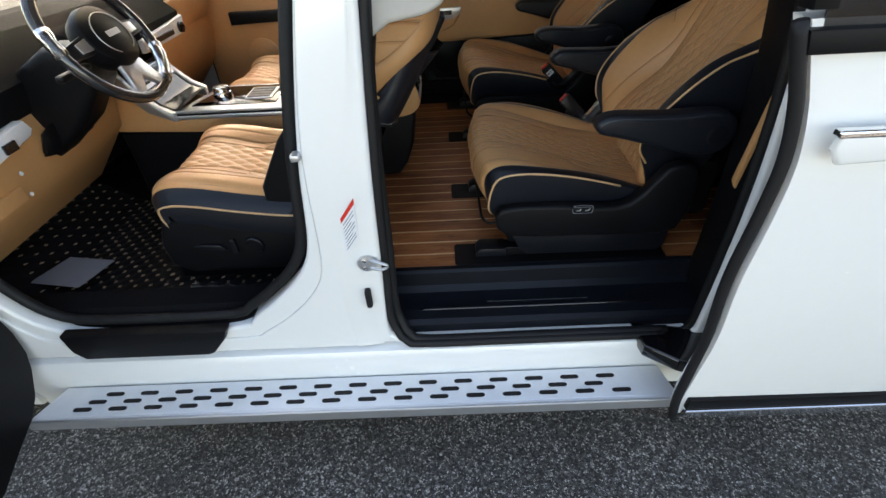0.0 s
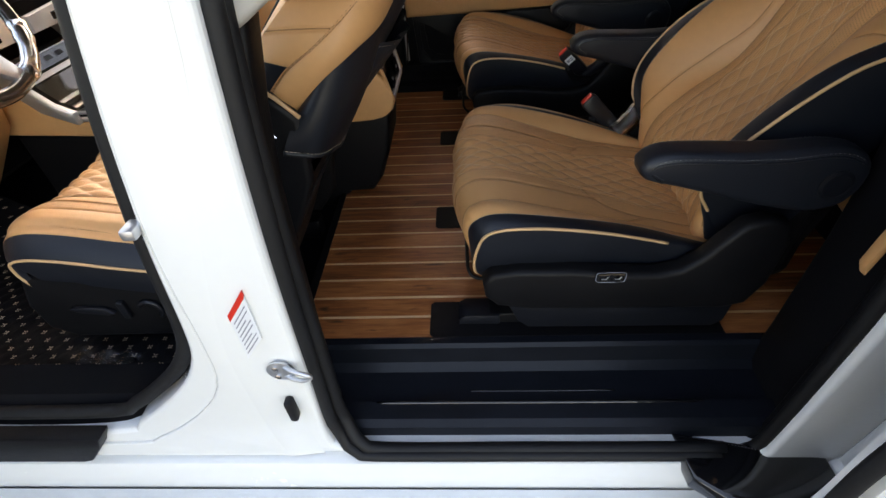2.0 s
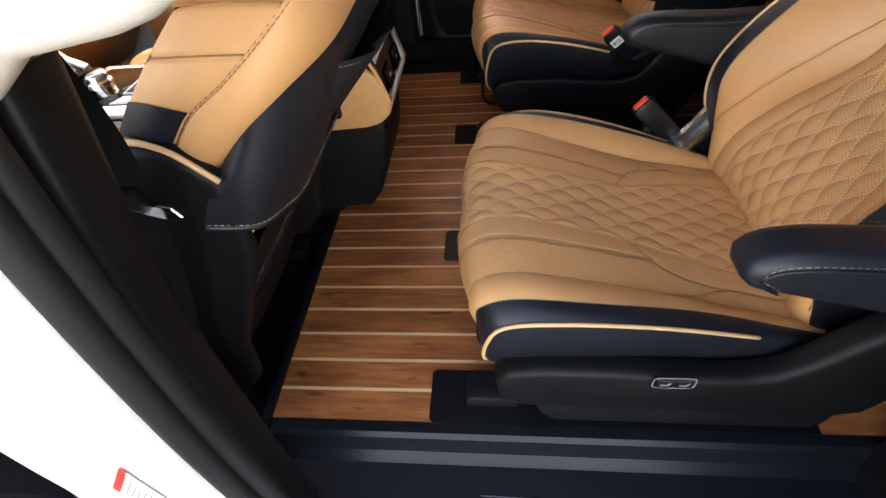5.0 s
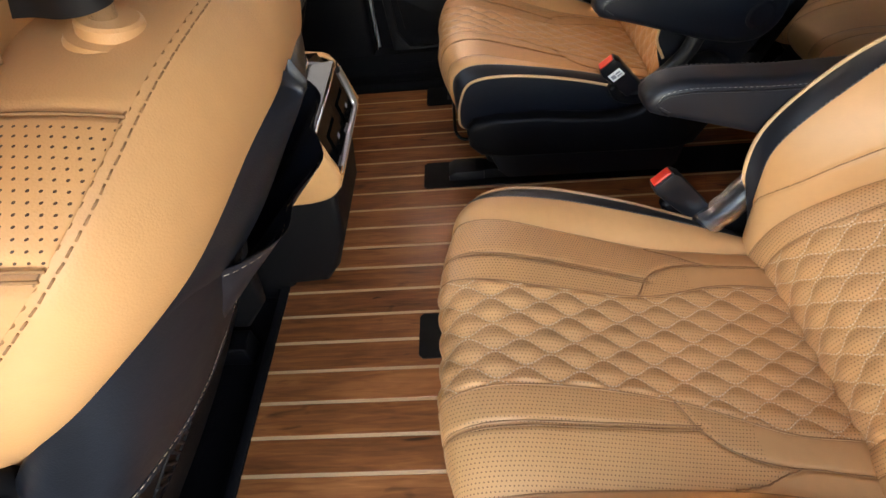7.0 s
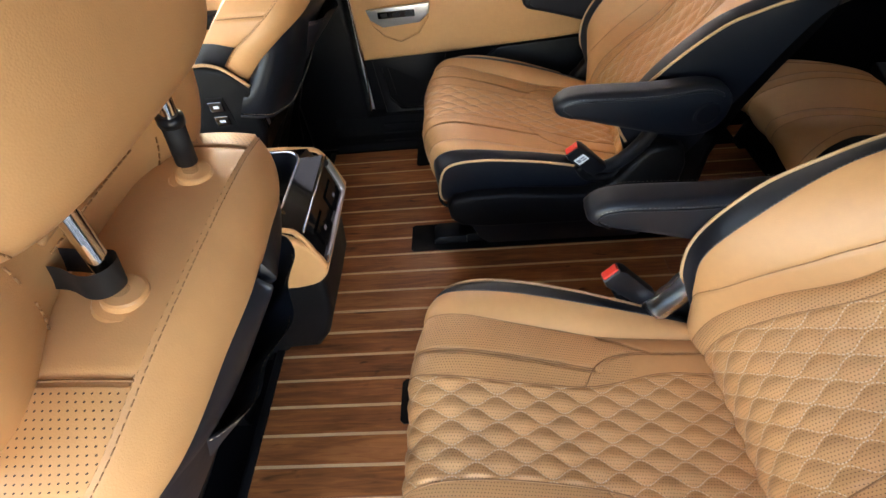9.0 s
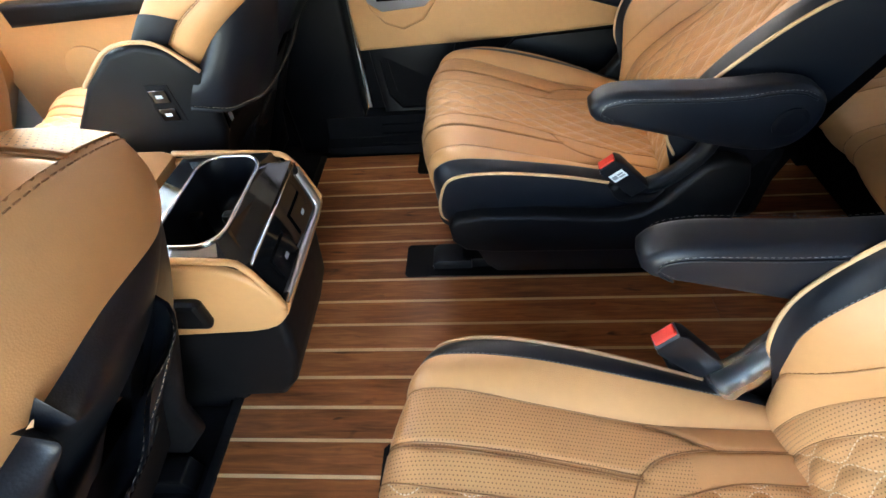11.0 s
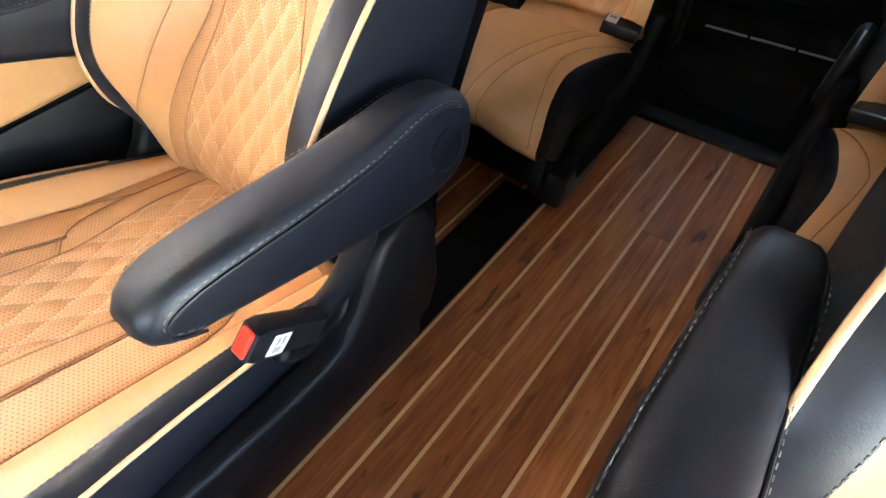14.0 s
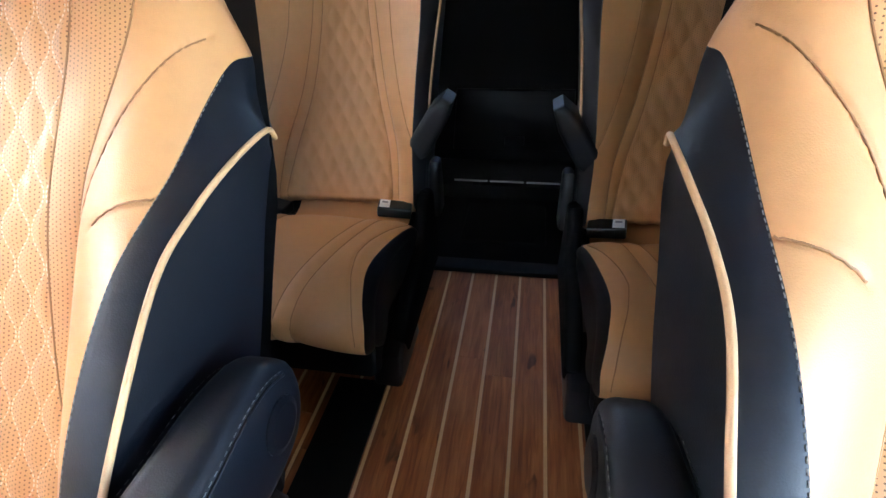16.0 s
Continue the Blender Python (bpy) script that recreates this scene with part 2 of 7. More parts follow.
def grid_part(name, P, mat, parent=None, label="", uv=None, wrap=False):
    """A sheet through an array of points, rows by columns."""
    ni, nj = P.shape[:2]
    q = np.arange(ni * nj).reshape(ni, nj)
    cols = np.arange(nj) if wrap else np.arange(nj - 1)
    faces = [(int(q[i, j]), int(q[i + 1, j]), int(q[i + 1, (j + 1) % nj]), int(q[i, (j + 1) % nj]))
             for i in range(ni - 1) for j in cols]
    return mesh_part(name, P.reshape(-1, 3), faces, mat, parent, label, True,
                     None if uv is None else uv.reshape(-1, 2))


def spline(pts, n):
    """n points at even steps of length along a smooth curve through pts."""
    p = np.asarray(pts, float)
    e = np.vstack([2 * p[0] - p[1], p, 2 * p[-1] - p[-2]])
    out = []
    for k in range(len(p) - 1):
        a, b, c, d = e[k:k + 4]
        t = np.linspace(0, 1, 40, endpoint=False)[:, None]
        out.append(0.5 * (2 * b + (c - a) * t + (2 * a - 5 * b + 4 * c - d) * t ** 2 + (3 * b - 3 * c + d - a) * t ** 3))
    out = np.vstack(out + [p[-1:]])
    s = np.r_[0, np.cumsum(np.linalg.norm(np.diff(out, axis=0), axis=1))]
    w = np.linspace(0, s[-1], n)
    return np.stack([np.interp(w, s, out[:, k]) for k in range(out.shape[1])], -1)


def tube_geo(pts, r, n=8, closed=False):
    """Verts and faces of a round rod along points; r a number or one a point."""
    p = np.asarray(pts, float)
    m = len(p)
    tan = np.gradient(p, axis=0) if not closed else np.roll(p, -1, 0) - np.roll(p, 1, 0)
    tan /= np.linalg.norm(tan, axis=1)[:, None] + 1e-9
    ref = np.array((0.0, 0.0, 1.0)) if abs(tan[0][2]) < 0.8 else np.array((0.0, 1.0, 0.0))
    side = np.cross(tan[0], ref)
    rings = []
    rr = np.broadcast_to(np.asarray(r, float), (m,))
    for k in range(m):
        side = side - tan[k] * np.dot(side, tan[k])
        side /= np.linalg.norm(side) + 1e-9
        up = np.cross(side, tan[k])
        a = np.linspace(0, 2 * math.pi, n, endpoint=False)[:, None]
        rings.append(p[k] + rr[k] * (np.cos(a) * side + np.sin(a) * up))
    v = np.vstack(rings)
    f = []
    for k in range(m if closed else m - 1):
        a, b = k * n, ((k + 1) % m) * n
        for j in range(n):
            f.append((a + j, a + (j + 1) % n, b + (j + 1) % n, b + j))
    if not closed:
        f.append(tuple(range(n - 1, -1, -1)))
        f.append(tuple(range((m - 1) * n, m * n)))
    return v, f


def tube(name, pts, r, mat, parent=None, label="", n=8, closed=False):
    v, f = tube_geo(pts, r, n, closed)
    return mesh_part(name, v, f, mat, parent, label)


def stitches(name, pts, mat, parent, pitch=0.007, length=0.0045, r=0.0007, label=""):
    """A row of short threads along a curve."""
    p = np.asarray(pts, float)
    total = np.linalg.norm(np.diff(p, axis=0), axis=1).sum()
    n = max(2, int(total / pitch))
    q = spline(p, n * 2 + 1)
    V, F, k = [], [], 0
    for i in range(n):
        a, b = q[2 * i], q[2 * i + 1]
        b = a + (b - a) / (np.linalg.norm(b - a) + 1e-9) * length
        v, f = tube_geo([a, b], r, 4)
        V.append(v)
        F += [tuple(x + k for x in g) for g in f]
        k += len(v)
    return tagged(mesh_part(name, np.vstack(V), F, mat, parent, label), kind="stuff")


def box_bm(x0, x1, y0, y1, z0, z1, bevel=0.0, seg=2):
    bm = bmesh.new()
    bmesh.ops.create_cube(bm, size=1.0, matrix=Matrix.LocRotScale(((x0 + x1) / 2, (y0 + y1) / 2, (z0 + z1) / 2), None, (x1 - x0, y1 - y0, z1 - z0)))
    if bevel:
        bmesh.ops.bevel(bm, geom=bm.edges[:], offset=bevel, segments=seg, profile=0.5, affect="EDGES")
    return bm


def prism_bm(pts, a, b, axis="y", bevel=0.0, seg=2):
    """A plane outline drawn out from a to b along an axis; pts are (x, z), (x, y) or (y, z)."""
    place = {"y": lambda p, w: (p[0], w, p[1]), "z": lambda p, w: (p[0], p[1], w), "x": lambda p, w: (w, p[0], p[1])}[axis]
    bm = bmesh.new()
    lo = [bm.verts.new(place(p, a)) for p in pts]
    hi = [bm.verts.new(place(p, b)) for p in pts]
    bm.faces.new(lo)
    bm.faces.new(hi[::-1])
    n = len(pts)
    for k in range(n):
        bm.faces.new((lo[k], hi[k], hi[(k + 1) % n], lo[(k + 1) % n]))
    bmesh.ops.recalc_face_normals(bm, faces=bm.faces[:])
    if bevel:
        rim = [e for e in bm.edges if (e.verts[0] in lo) == (e.verts[1] in lo)]
        bmesh.ops.bevel(bm, geom=rim, offset=bevel, segments=seg, profile=0.5, affect="EDGES")
    return bm


def turned_bm(profile, n=24, m=None):
    """A body of revolution about z; profile of (radius, height)."""
    bm = bmesh.new()
    rings = [[bm.verts.new((r * math.cos(2 * math.pi * k / n), r * math.sin(2 * math.pi * k / n), z)) for k in range(n)] for r, z in profile]
    for a, b in zip(rings, rings[1:]):
        for k in range(n):
            bm.faces.new((a[k], a[(k + 1) % n], b[(k + 1) % n], b[k]))
    bm.faces.new(rings[0][::-1])
    bm.faces.new(rings[-1])
    if m is not None:
        bmesh.ops.transform(bm, matrix=m, verts=bm.verts[:])
    return bm


# ---- ground ----
bm = bmesh.new()
bmesh.ops.create_grid(bm, x_segments=8, y_segments=8, size=400)
bmesh.ops.translate(bm, verts=bm.verts[:], vec=(0, 0, -0.52))
tagged(part("ground", bm, M_ASPHALT), "dark grey coarse asphalt of the parking place", "asphalt", kind="structure")

# ---- the body shell of the minivan ----
van = thing("minivan", "white minivan with its front and sliding doors standing open on asphalt", "minivan", pose(0, 0, -0.52))
VAN = pose(0, 0, -0.52).inverted()


def lean_in(z):
    """How far the body side leans in above the belt line."""
    return 0.10 * max(0.0, z - 0.25) ** 2


def leaning(bm):
    bmesh.ops.triangulate(bm, faces=[f for f in bm.faces if len(f.verts) > 4])
    for v in bm.verts:
        v.co.y += lean_in(v.co.z)
    return bm


def van_part(name, bm, mat, label="", parent=None, smooth=True, angle=35):
    ob = part(name, bm, mat, None, label, smooth, angle)
    ob.parent = parent or van
    if parent is None:
        ob.matrix_parent_inverse = VAN
    return ob


def hang(ob, parent=None):
    ob.parent = parent or van
    if parent is None:
        ob.matrix_parent_inverse = VAN
    return ob


def rounded(pts, n):
    """Points of a smooth outline through pts."""
    return [tuple(map(float, q)) for q in spline(pts, n)]


MOUTH = [(-1.335, 0.40), (-1.30, 0.24), (-1.245, 0.105), (-1.17, 0.020), (-1.05, -0.008), (-0.64, -0.008), (-0.57, 0.03), (-0.50, 0.085),
         (-0.43, 0.155), (-0.388, 0.22), (-0.365, 0.30), (-0.338, 0.52), (-0.285, 0.80), (-0.21, 1.13)]
PILLAR = [(-1.34, -0.10)] + rounded(MOUTH, 70) + [(-0.12, 1.13)] + rounded([(-0.163, 0.80), (-0.181, 0.50), (-0.193, 0.20), (-0.202, -0.03), (-0.183, -0.075), (-0.14, -0.10)], 30)
van_part("b_pillar", leaning(prism_bm(PILLAR, -0.941, -0.88, "y", 0.012, 4)), M_WHITE, "white painted centre pillar and door aperture", angle=16)
RIM = [(-1.336, 0.36), (-1.315, 0.20), (-1.265, 0.060), (-1.185, -0.026), (-1.06, -0.047), (-0.62, -0.045), (-0.54, -0.016), (-0.463, 0.038),
       (-0.395, 0.105), (-0.352, 0.18), (-0.338, 0.28), (-0.326, 0.52), (-0.279, 0.80), (-0.205, 1.13)]
CREASE = [(-0.14, 1.13), (-0.180, 0.82), (-0.197, 0.69), (-0.226, 0.59), (-0.267, 0.43), (-0.298, 0.27), (-0.303, 0.12), (-0.300, 0.0), (-0.29, -0.10)]
van_part("pillar_skin", leaning(prism_bm([(-1.34, -0.10)] + rounded(RIM, 70) + rounded(CREASE, 40), -0.9475, -0.940, "y", 0.0062, 4)), M_WHITE, "white painted outer panel", angle=16)
cs_ = spline(CREASE, 50)
P = []
for x, z in cs_:
    back = max(0.012, min(0.070, float(np.interp(z, [-0.10, 0.0, 0.20, 0.50, 0.80, 1.13], [-0.20, -0.212, -0.205, -0.193, -0.175, -0.132])) - x))
    P.append([(x - 0.008 + (back + 0.008) * w, -0.94745 + 0.0062 * float(3 * w * w - 2 * w ** 3) + lean_in(z), z) for w in np.linspace(0, 1, 9)])
hang(grid_part("pillar_flank", np.array(P), M_WHITE, None, "white painted pillar flank"))
van_part("rocker", prism_bm([(-0.86, -0.104), (-0.935, -0.106), (-0.958, -0.114), (-0.970, -0.135), (-0.968, -0.20), (-0.94, -0.34), (-0.80, -0.36), (-0.80, -0.12)],
                            -1.36, 2.3, "x", 0.0), M_WHITE, "white painted sill panel")
tub = prism_bm([(-0.86, -0.18), (0.86, -0.18), (0.86, -0.05), (-0.70, -0.05), (-0.72, -0.11), (-0.86, -0.11)], -1.9, 2.32, "x")
van_part("floor_pan", tub, M_FELT, "black carpeted floor pan")
van_part("underbody", box_bm(-1.7, 2.3, -0.80, 0.80, -0.36, -0.181), M_RUBBER, "dark underbody")
# seals of the two doorways
rear_seal = [(0.60, -0.098), (0.2, -0.098), (-0.10, -0.098), (-0.155, -0.085), (-0.183, -0.045), (-0.190, 0.02), (-0.183, 0.20), (-0.170, 0.50), (-0.151, 0.80), (-0.105, 1.12)]
sp = spline(rear_seal, 60)
hang(tube("rear_door_seal", np.c_[sp[:, 0] - 0.003, [-0.918 + lean_in(q) - 0.030 * min(1.0, max(0.0, (-0.045 - q) / 0.05)) for q in sp[:, 1]], sp[:, 1]], 0.0125, M_RUBBER, None, "black rubber door seal", 10))
sp2 = spline([(x + 0.010 - 0.013 * min(1.0, max(0.0, (z - 0.1) / 0.5)), z + 0.016 - 0.012 * (z < -0.09)) for x, z in rear_seal], 60)
hang(tube("inner_door_seal", np.c_[sp2[:, 0], [-0.897 + lean_in(q) - 0.038 * min(1.0, max(0.0, (-0.030 - q) / 0.045)) for q in sp2[:, 1]], sp2[:, 1]], 0.014, M_RUBBER, None, "black rubber inner seal", 10))
front_seal = [(-1.31, 0.38), (-1.275, 0.24), (-1.222, 0.115), (-1.155, 0.038), (-1.04, 0.012), (-0.66, 0.014), (-0.58, 0.05), (-0.51, 0.105), (-0.447, 0.165), (-0.408, 0.225), (-0.386, 0.30), (-0.358, 0.52), (-0.305, 0.80), (-0.23, 1.13)]
sp = spline(front_seal, 70)
hang(tube("front_door_seal", np.c_[sp[:, 0], [-0.905 + lean_in(q) for q in sp[:, 1]], sp[:, 1]], 0.0145, M_RUBBER, None, "black rubber door seal", 10))
# inner trim of the centre pillar
van_part("pillar_trim", leaning(prism_bm([(-0.36, 0.02), (-0.34, 0.30), (-0.315, 0.52), (-0.275, 0.74), (-0.145, 0.74), (-0.165, 0.62), (-0.178, 0.50), (-0.190, 0.20), (-0.195, 0.0), (-0.195, -0.05), (-0.34, -0.05)],
                                 -0.878, -0.820, "y", 0.014, 3)), M_PLASTIC, "black plastic pillar trim")
# pale slab added by the pillar: imitates the driver's neck pillow end in sun
van_part("upper_pillar_trim", leaning(prism_bm([(-0.27, 0.715), (-0.20, 0.715), (-0.156, 0.727), (-0.142, 0.735), (-0.113, 0.754), (-0.057, 0.762), (-0.035, 0.768), (-0.009, 0.781), (0.002, 0.797), (0.005, 0.90), (0.0, 1.15), (-0.18, 1.15)],
                                 -0.895, -0.868, "y", 0.012, 4)), M_CREAM, "pale slab in place of the sunlit end of the neck pillow")
# driver's seat belt down the pillar, with its tongue
bs = spline([(-0.200, -0.842, 1.10), (-0.205, -0.800, 0.90), (-0.225, -0.755, 0.72), (-0.250, -0.722, 0.60), (-0.290, -0.715, 0.42), (-0.340, -0.715, 0.25), (-0.350, -0.73, 0.05)], 50)
bx = np.linspace(-0.023, 0.023, 6)
P = np.array([[(p_[0] + d, p_[1] + 0.15 * d, p_[2] + 0.30 * d) for d in bx] for p_ in bs])
belt = hang(grid_part("seat_belt", P, M_FELT, None, "black seat-belt webbing"))
hang(grid_part("belt_back", P + np.array((0, 0.0015, 0)), M_FELT, belt))
hang(part("belt_tongue", prism_bm([(-0.262, 0.552), (-0.215, 0.540), (-0.208, 0.528), (-0.230, 0.526), (-0.268, 0.540)], -0.728, -0.724, "y", 0.001, 1), M_CHROME, belt, "chrome belt tongue"))
hang(part("tongue_grip", prism_bm([(-0.292, 0.572), (-0.248, 0.562), (-0.245, 0.540), (-0.288, 0.546)], -0.731, -0.710, "y", 0.004, 2), M_PLASTIC, belt, "black plastic grip", True))
# front sill plate
van_part("sill_plate", prism_bm([(-1.13, 0.006), (-0.652, 0.006), (-0.668, -0.03), (-0.715, -0.085), (-0.735, -0.092), (-1.10, -0.092), (-1.125, -0.06)], -0.966, -0.93, "y", 0.006), M_PLASTIC, "black plastic sill plate")
van_part("sill_liner", prism_bm([(-0.93, -0.02), (-0.875, 0.03), (-0.80, 0.03), (-0.76, -0.03), (-0.76, -0.049), (-0.93, -0.049)], -1.35, -0.37, "x", 0.006), M_FELT, "black plastic sill liner")
# step well of the sliding door
van_part("step_well", prism_bm([(-0.905, -0.104), (-0.900, -0.072), (-0.885, -0.062), (-0.845, -0.058), (-0.838, -0.070), (-0.765, -0.066), (-0.748, -0.05), (-0.742, -0.006), (-0.734, 0.002), (-0.716, 0.002), (-0.71, -0.049), (-0.71, -0.104)],
                               -0.30, 0.80, "x", 0.0), M_STEP, "glossy black plastic entrance step", angle=25)
for y, x0, x1, r in ((-0.8145, 0.09, 0.42, 0.0022), (-0.848, -0.11, 0.585, 0.0042)):
    z = -0.068 if y > -0.838 else -0.0585
    hang(tube("step_rib", spline([(x0, y + 0.002, z - 2 * r), (x0 + 0.02, y, z - 0.3 * r), ((x0 + x1) / 2, y - 0.001, z), (x1 - 0.02, y, z - 0.3 * r), (x1, y + 0.002, z - 2 * r)], 40), r, M_GLOSS, None, "raised step rib", 10))
van_part("sill_strip", box_bm(-0.17, 0.52, -0.926, -0.902, -0.104, -0.0965, 0.003), M_WHITE, "white painted sill edge")
rail = van_part("door_rail", prism_bm([(0.515, -0.902), (0.67, -0.930), (0.80, -0.955), (0.80, -1.06), (0.65, -1.076), (0.60, -1.055), (0.525, -0.996)], -0.135, -0.090, "z", 0.008, 3), M_GLOSS, "glossy black sliding-door guide rail")
dots = [(0.553, -0.914, -0.0895), (0.60, -0.925, -0.0895), (0.67, -0.940, -0.0895), (0.74, -0.955, -0.0895)]
hang(stitches("rail_dots", spline(dots, 30), M_INK, rail, 0.006, 0.002, 0.0008))
# striker and latch on the pillar
st = van_part("door_striker", turned_bm([(0.020, 0), (0.024, 0.003), (0.024, 0.006), (0.016, 0.008)], 24, pose(-0.226, -0.945, 0.215, 90, 0, 0)), M_SILVER, "zinc door striker")
ring = [(-0.222, -0.948, 0.226), (-0.205, -0.957, 0.227), (-0.185, -0.962, 0.224), (-0.172, -0.962, 0.215), (-0.185, -0.962, 0.205), (-0.205, -0.957, 0.202), (-0.222, -0.948, 0.203)]
hang(tube("striker_loop", spline(ring, 24), 0.0042, M_SILVER, st))
for dz in (-0.011, 0.011):
    b = turned_bm([(0.006, 0), (0.006, 0.004), (0.003, 0.005)], 8, pose(-0.232, -0.951, 0.215 + dz, 90, 0, 0))
    hang(part("bolt", b, M_CHROME, st))
van_part("latch_bumper", box_bm(-0.246, -0.23, -0.962, -0.94, 0.066, 0.128, 0.006), M_RUBBER, "black rubber bumper")
van_part("belt_striker", box_bm(-0.348, -0.328, -0.955, -0.925, 0.508, 0.524, 0.004), M_SILVER, "silver front door striker")
# sticker on the pillar
TL, AC, DN = Vector((-0.270, 0.341)), Vector((0.039, 0.053)), Vector((-0.0035, -0.0965))
def on_sticker(a, b, c, d, y):
    """A slanted patch of the sticker: shares across from a to b and down from c to d."""
    return prism_bm([tuple(TL + AC * p + DN * q) for p, q in ((a, c), (b, c), (b, d), (a, d))], y, -0.9435, "y")
stick = van_part("pillar_sticker", on_sticker(0, 1, 0, 1, -0.9462), M_LABEL, "white caution sticker with grey text bars", smooth=False)
hang(part("sticker_band", on_sticker(0, 1, -0.13, 0.02, -0.9468), M_RED, stick, "red band"))
for k in range(8):
    q = 0.12 + k * 0.108
    hang(part("text_bar", on_sticker(0.12, 0.88 - 0.2 * (k % 3 == 2), q, q + 0.035, -0.9467), M_INK, stick))

# running board
board = thing("running_board", "silver aluminium running board with three rows of black oval slots", "running board", pose(-0.32, -1.03, -0.235))
B_INV = pose(-0.32, -1.03, -0.235).inverted()
def board_part(name, ob):
    ob.parent = board
    ob.matrix_parent_inverse = B_INV
    return ob
board_part("x", part("deck", prism_bm([(-1.27, -1.085), (0.625, -1.085), (0.60, -0.968), (-1.22, -0.968)], -0.245, -0.215, "z", 0.006), M_ALU, None, "brushed aluminium deck", True, 30))
board_part("x", part("front_lip", box_bm(-1.272, 0.628, -1.092, -1.083, -0.25, -0.211, 0.003), M_SILVER, None, "polished edge"))
board_part("x", part("border", prism_bm([(-1.20, -1.074), (0.585, -1.074), (0.555, -0.982), (-1.15, -0.982)], -0.217, -0.2135, "z", 0.0015), M_ALU, None, "", True, 30))
slot_mesh = None
for x0, y, n in ((-1.052, -1.001, 15), (-1.092, -1.027, 15), (-1.124, -1.052, 16)):
    for k in range(n):
        x = x0 + 0.1060 * k
        if slot_mesh is None:
            pts = [(0.019 * s + 0.0085 * math.cos(a), 0.0068 * math.sin(a)) for s, a0 in ((1, -90), (-1, 90)) for a in [radians(a0 + 30 * j) for j in range(7)]]
            ob = part("slot", prism_bm(pts, -0.001, 0.0014, "z", 0.0005, 1), M_RUBBER, None)
            slot_mesh = ob.data
        else:
            ob = new("slot", slot_mesh)
        ob.location = (x, y, -0.2128)
        board_part("x", ob)
van_part("board_bracket", box_bm(-1.1, 0.5, -1.0, -0.90, -0.30, -0.246), M_RUBBER)

# sliding door, slid back along the body
door = thing("sliding_door", "white sliding door slid open along the side of the van", "door", pose(1.3, -1.05, -0.33))
D_INV = pose(1.3, -1.05, -0.33).inverted()
def door_part(ob, parent=None):
    ob.parent = parent or door
    if parent is None:
        ob.matrix_parent_inverse = D_INV
    return ob
EDGE = [(0.655, -0.335), (0.645, -0.24), (0.648, -0.12), (0.652, 0.03), (0.640, 0.22), (0.648, 0.40), (0.648, 0.52), (0.628, 0.62), (0.600, 0.70), (0.575, 0.77)]
es = spline([(x - 0.016, z) for x, z in EDGE], 50)
DY = lambda z: -1.085 + 0.02 * ((z - 0.25) / 0.5) ** 2
P = np.array([[(x0 + (2.05 - x0) * w, DY(z) - 0.004 * math.sin(w * 3.1), z) for w in np.linspace(0.012, 1, 24)] for x0, z in es])
door_part(grid_part("door_skin", P, M_WHITE, None, "white painted outer panel"))
P2 = P.copy(); P2[..., 1] += 0.05
door_part(grid_part("door_inner_skin", P2, M_WHITE, None))
door_part(grid_part("door_edge", np.stack([P[:, 0], P2[:, 0]], 1), M_WHITE, None))
door_part(tube("door_seal", np.c_[es[:, 0] - 0.004, np.full(50, -1.070), es[:, 1]], 0.0125, M_RUBBER, None, "black rubber seal round the door edge", 10))
door_part(part("lower_trim", box_bm(0.66, 2.05, -1.078, -1.03, -0.292, -0.245, 0.004), M_PLASTIC, None, "black lower trim"))
door_part(part("chrome_trim", box_bm(0.66, 2.05, -1.084, -1.03, -0.328, -0.293, 0.005), M_CHROME, None, "bright chrome strip"))
hd = door_part(part("handle", prism_bm([(0.665, 0.565), (0.685, 0.535), (0.90, 0.545), (0.93, 0.585), (0.67, 0.598)], -1.125, -1.105, "y", 0.008, 3), M_WHITE, None, "white door handle", True))
door_part(part("handle_top", box_bm(0.662, 0.93, -1.126, -1.104, 0.588, 0.602, 0.004), M_CHROME, hd, "chrome upper strip"))
door_part(part("window_trim", prism_bm([(0.578, 0.718), (2.05, 0.718), (2.05, 0.758), (0.568, 0.758)], -1.085, -1.03, "y", 0.006), M_PLASTIC, None, "black window trim", True))
door_part(part("window_glass", prism_bm([(0.60, 0.752), (2.02, 0.752), (1.95, 1.10), (0.55, 1.10)], -1.066, -1.060, "y"), M_PRIVACY, None, "dark tinted glass"))
door_part(part("window_frame", prism_bm([(0.562, 0.785), (0.602, 0.785), (0.54, 1.10), (0.50, 1.10)], -1.080, -1.035, "y", 0.004), M_PLASTIC, None, "", True))
door_part(part("window_divider", prism_bm([(0.74, 0.785), (0.765, 0.785), (0.80, 1.10), (0.775, 1.10)], -1.072, -1.055, "y"), M_PLASTIC, None))
door_part(part("door_lining", prism_bm([(0.70, -0.2), (1.95, -0.2), (1.95, 0.72), (0.72, 0.72)], -1.03, -1.005, "y", 0.008), M_PLASTIC, None, "black inner lining", True))
door.matrix_world = pose(1.174, -1.128, -0.205) @ Matrix.Scale(0.9036, 4)

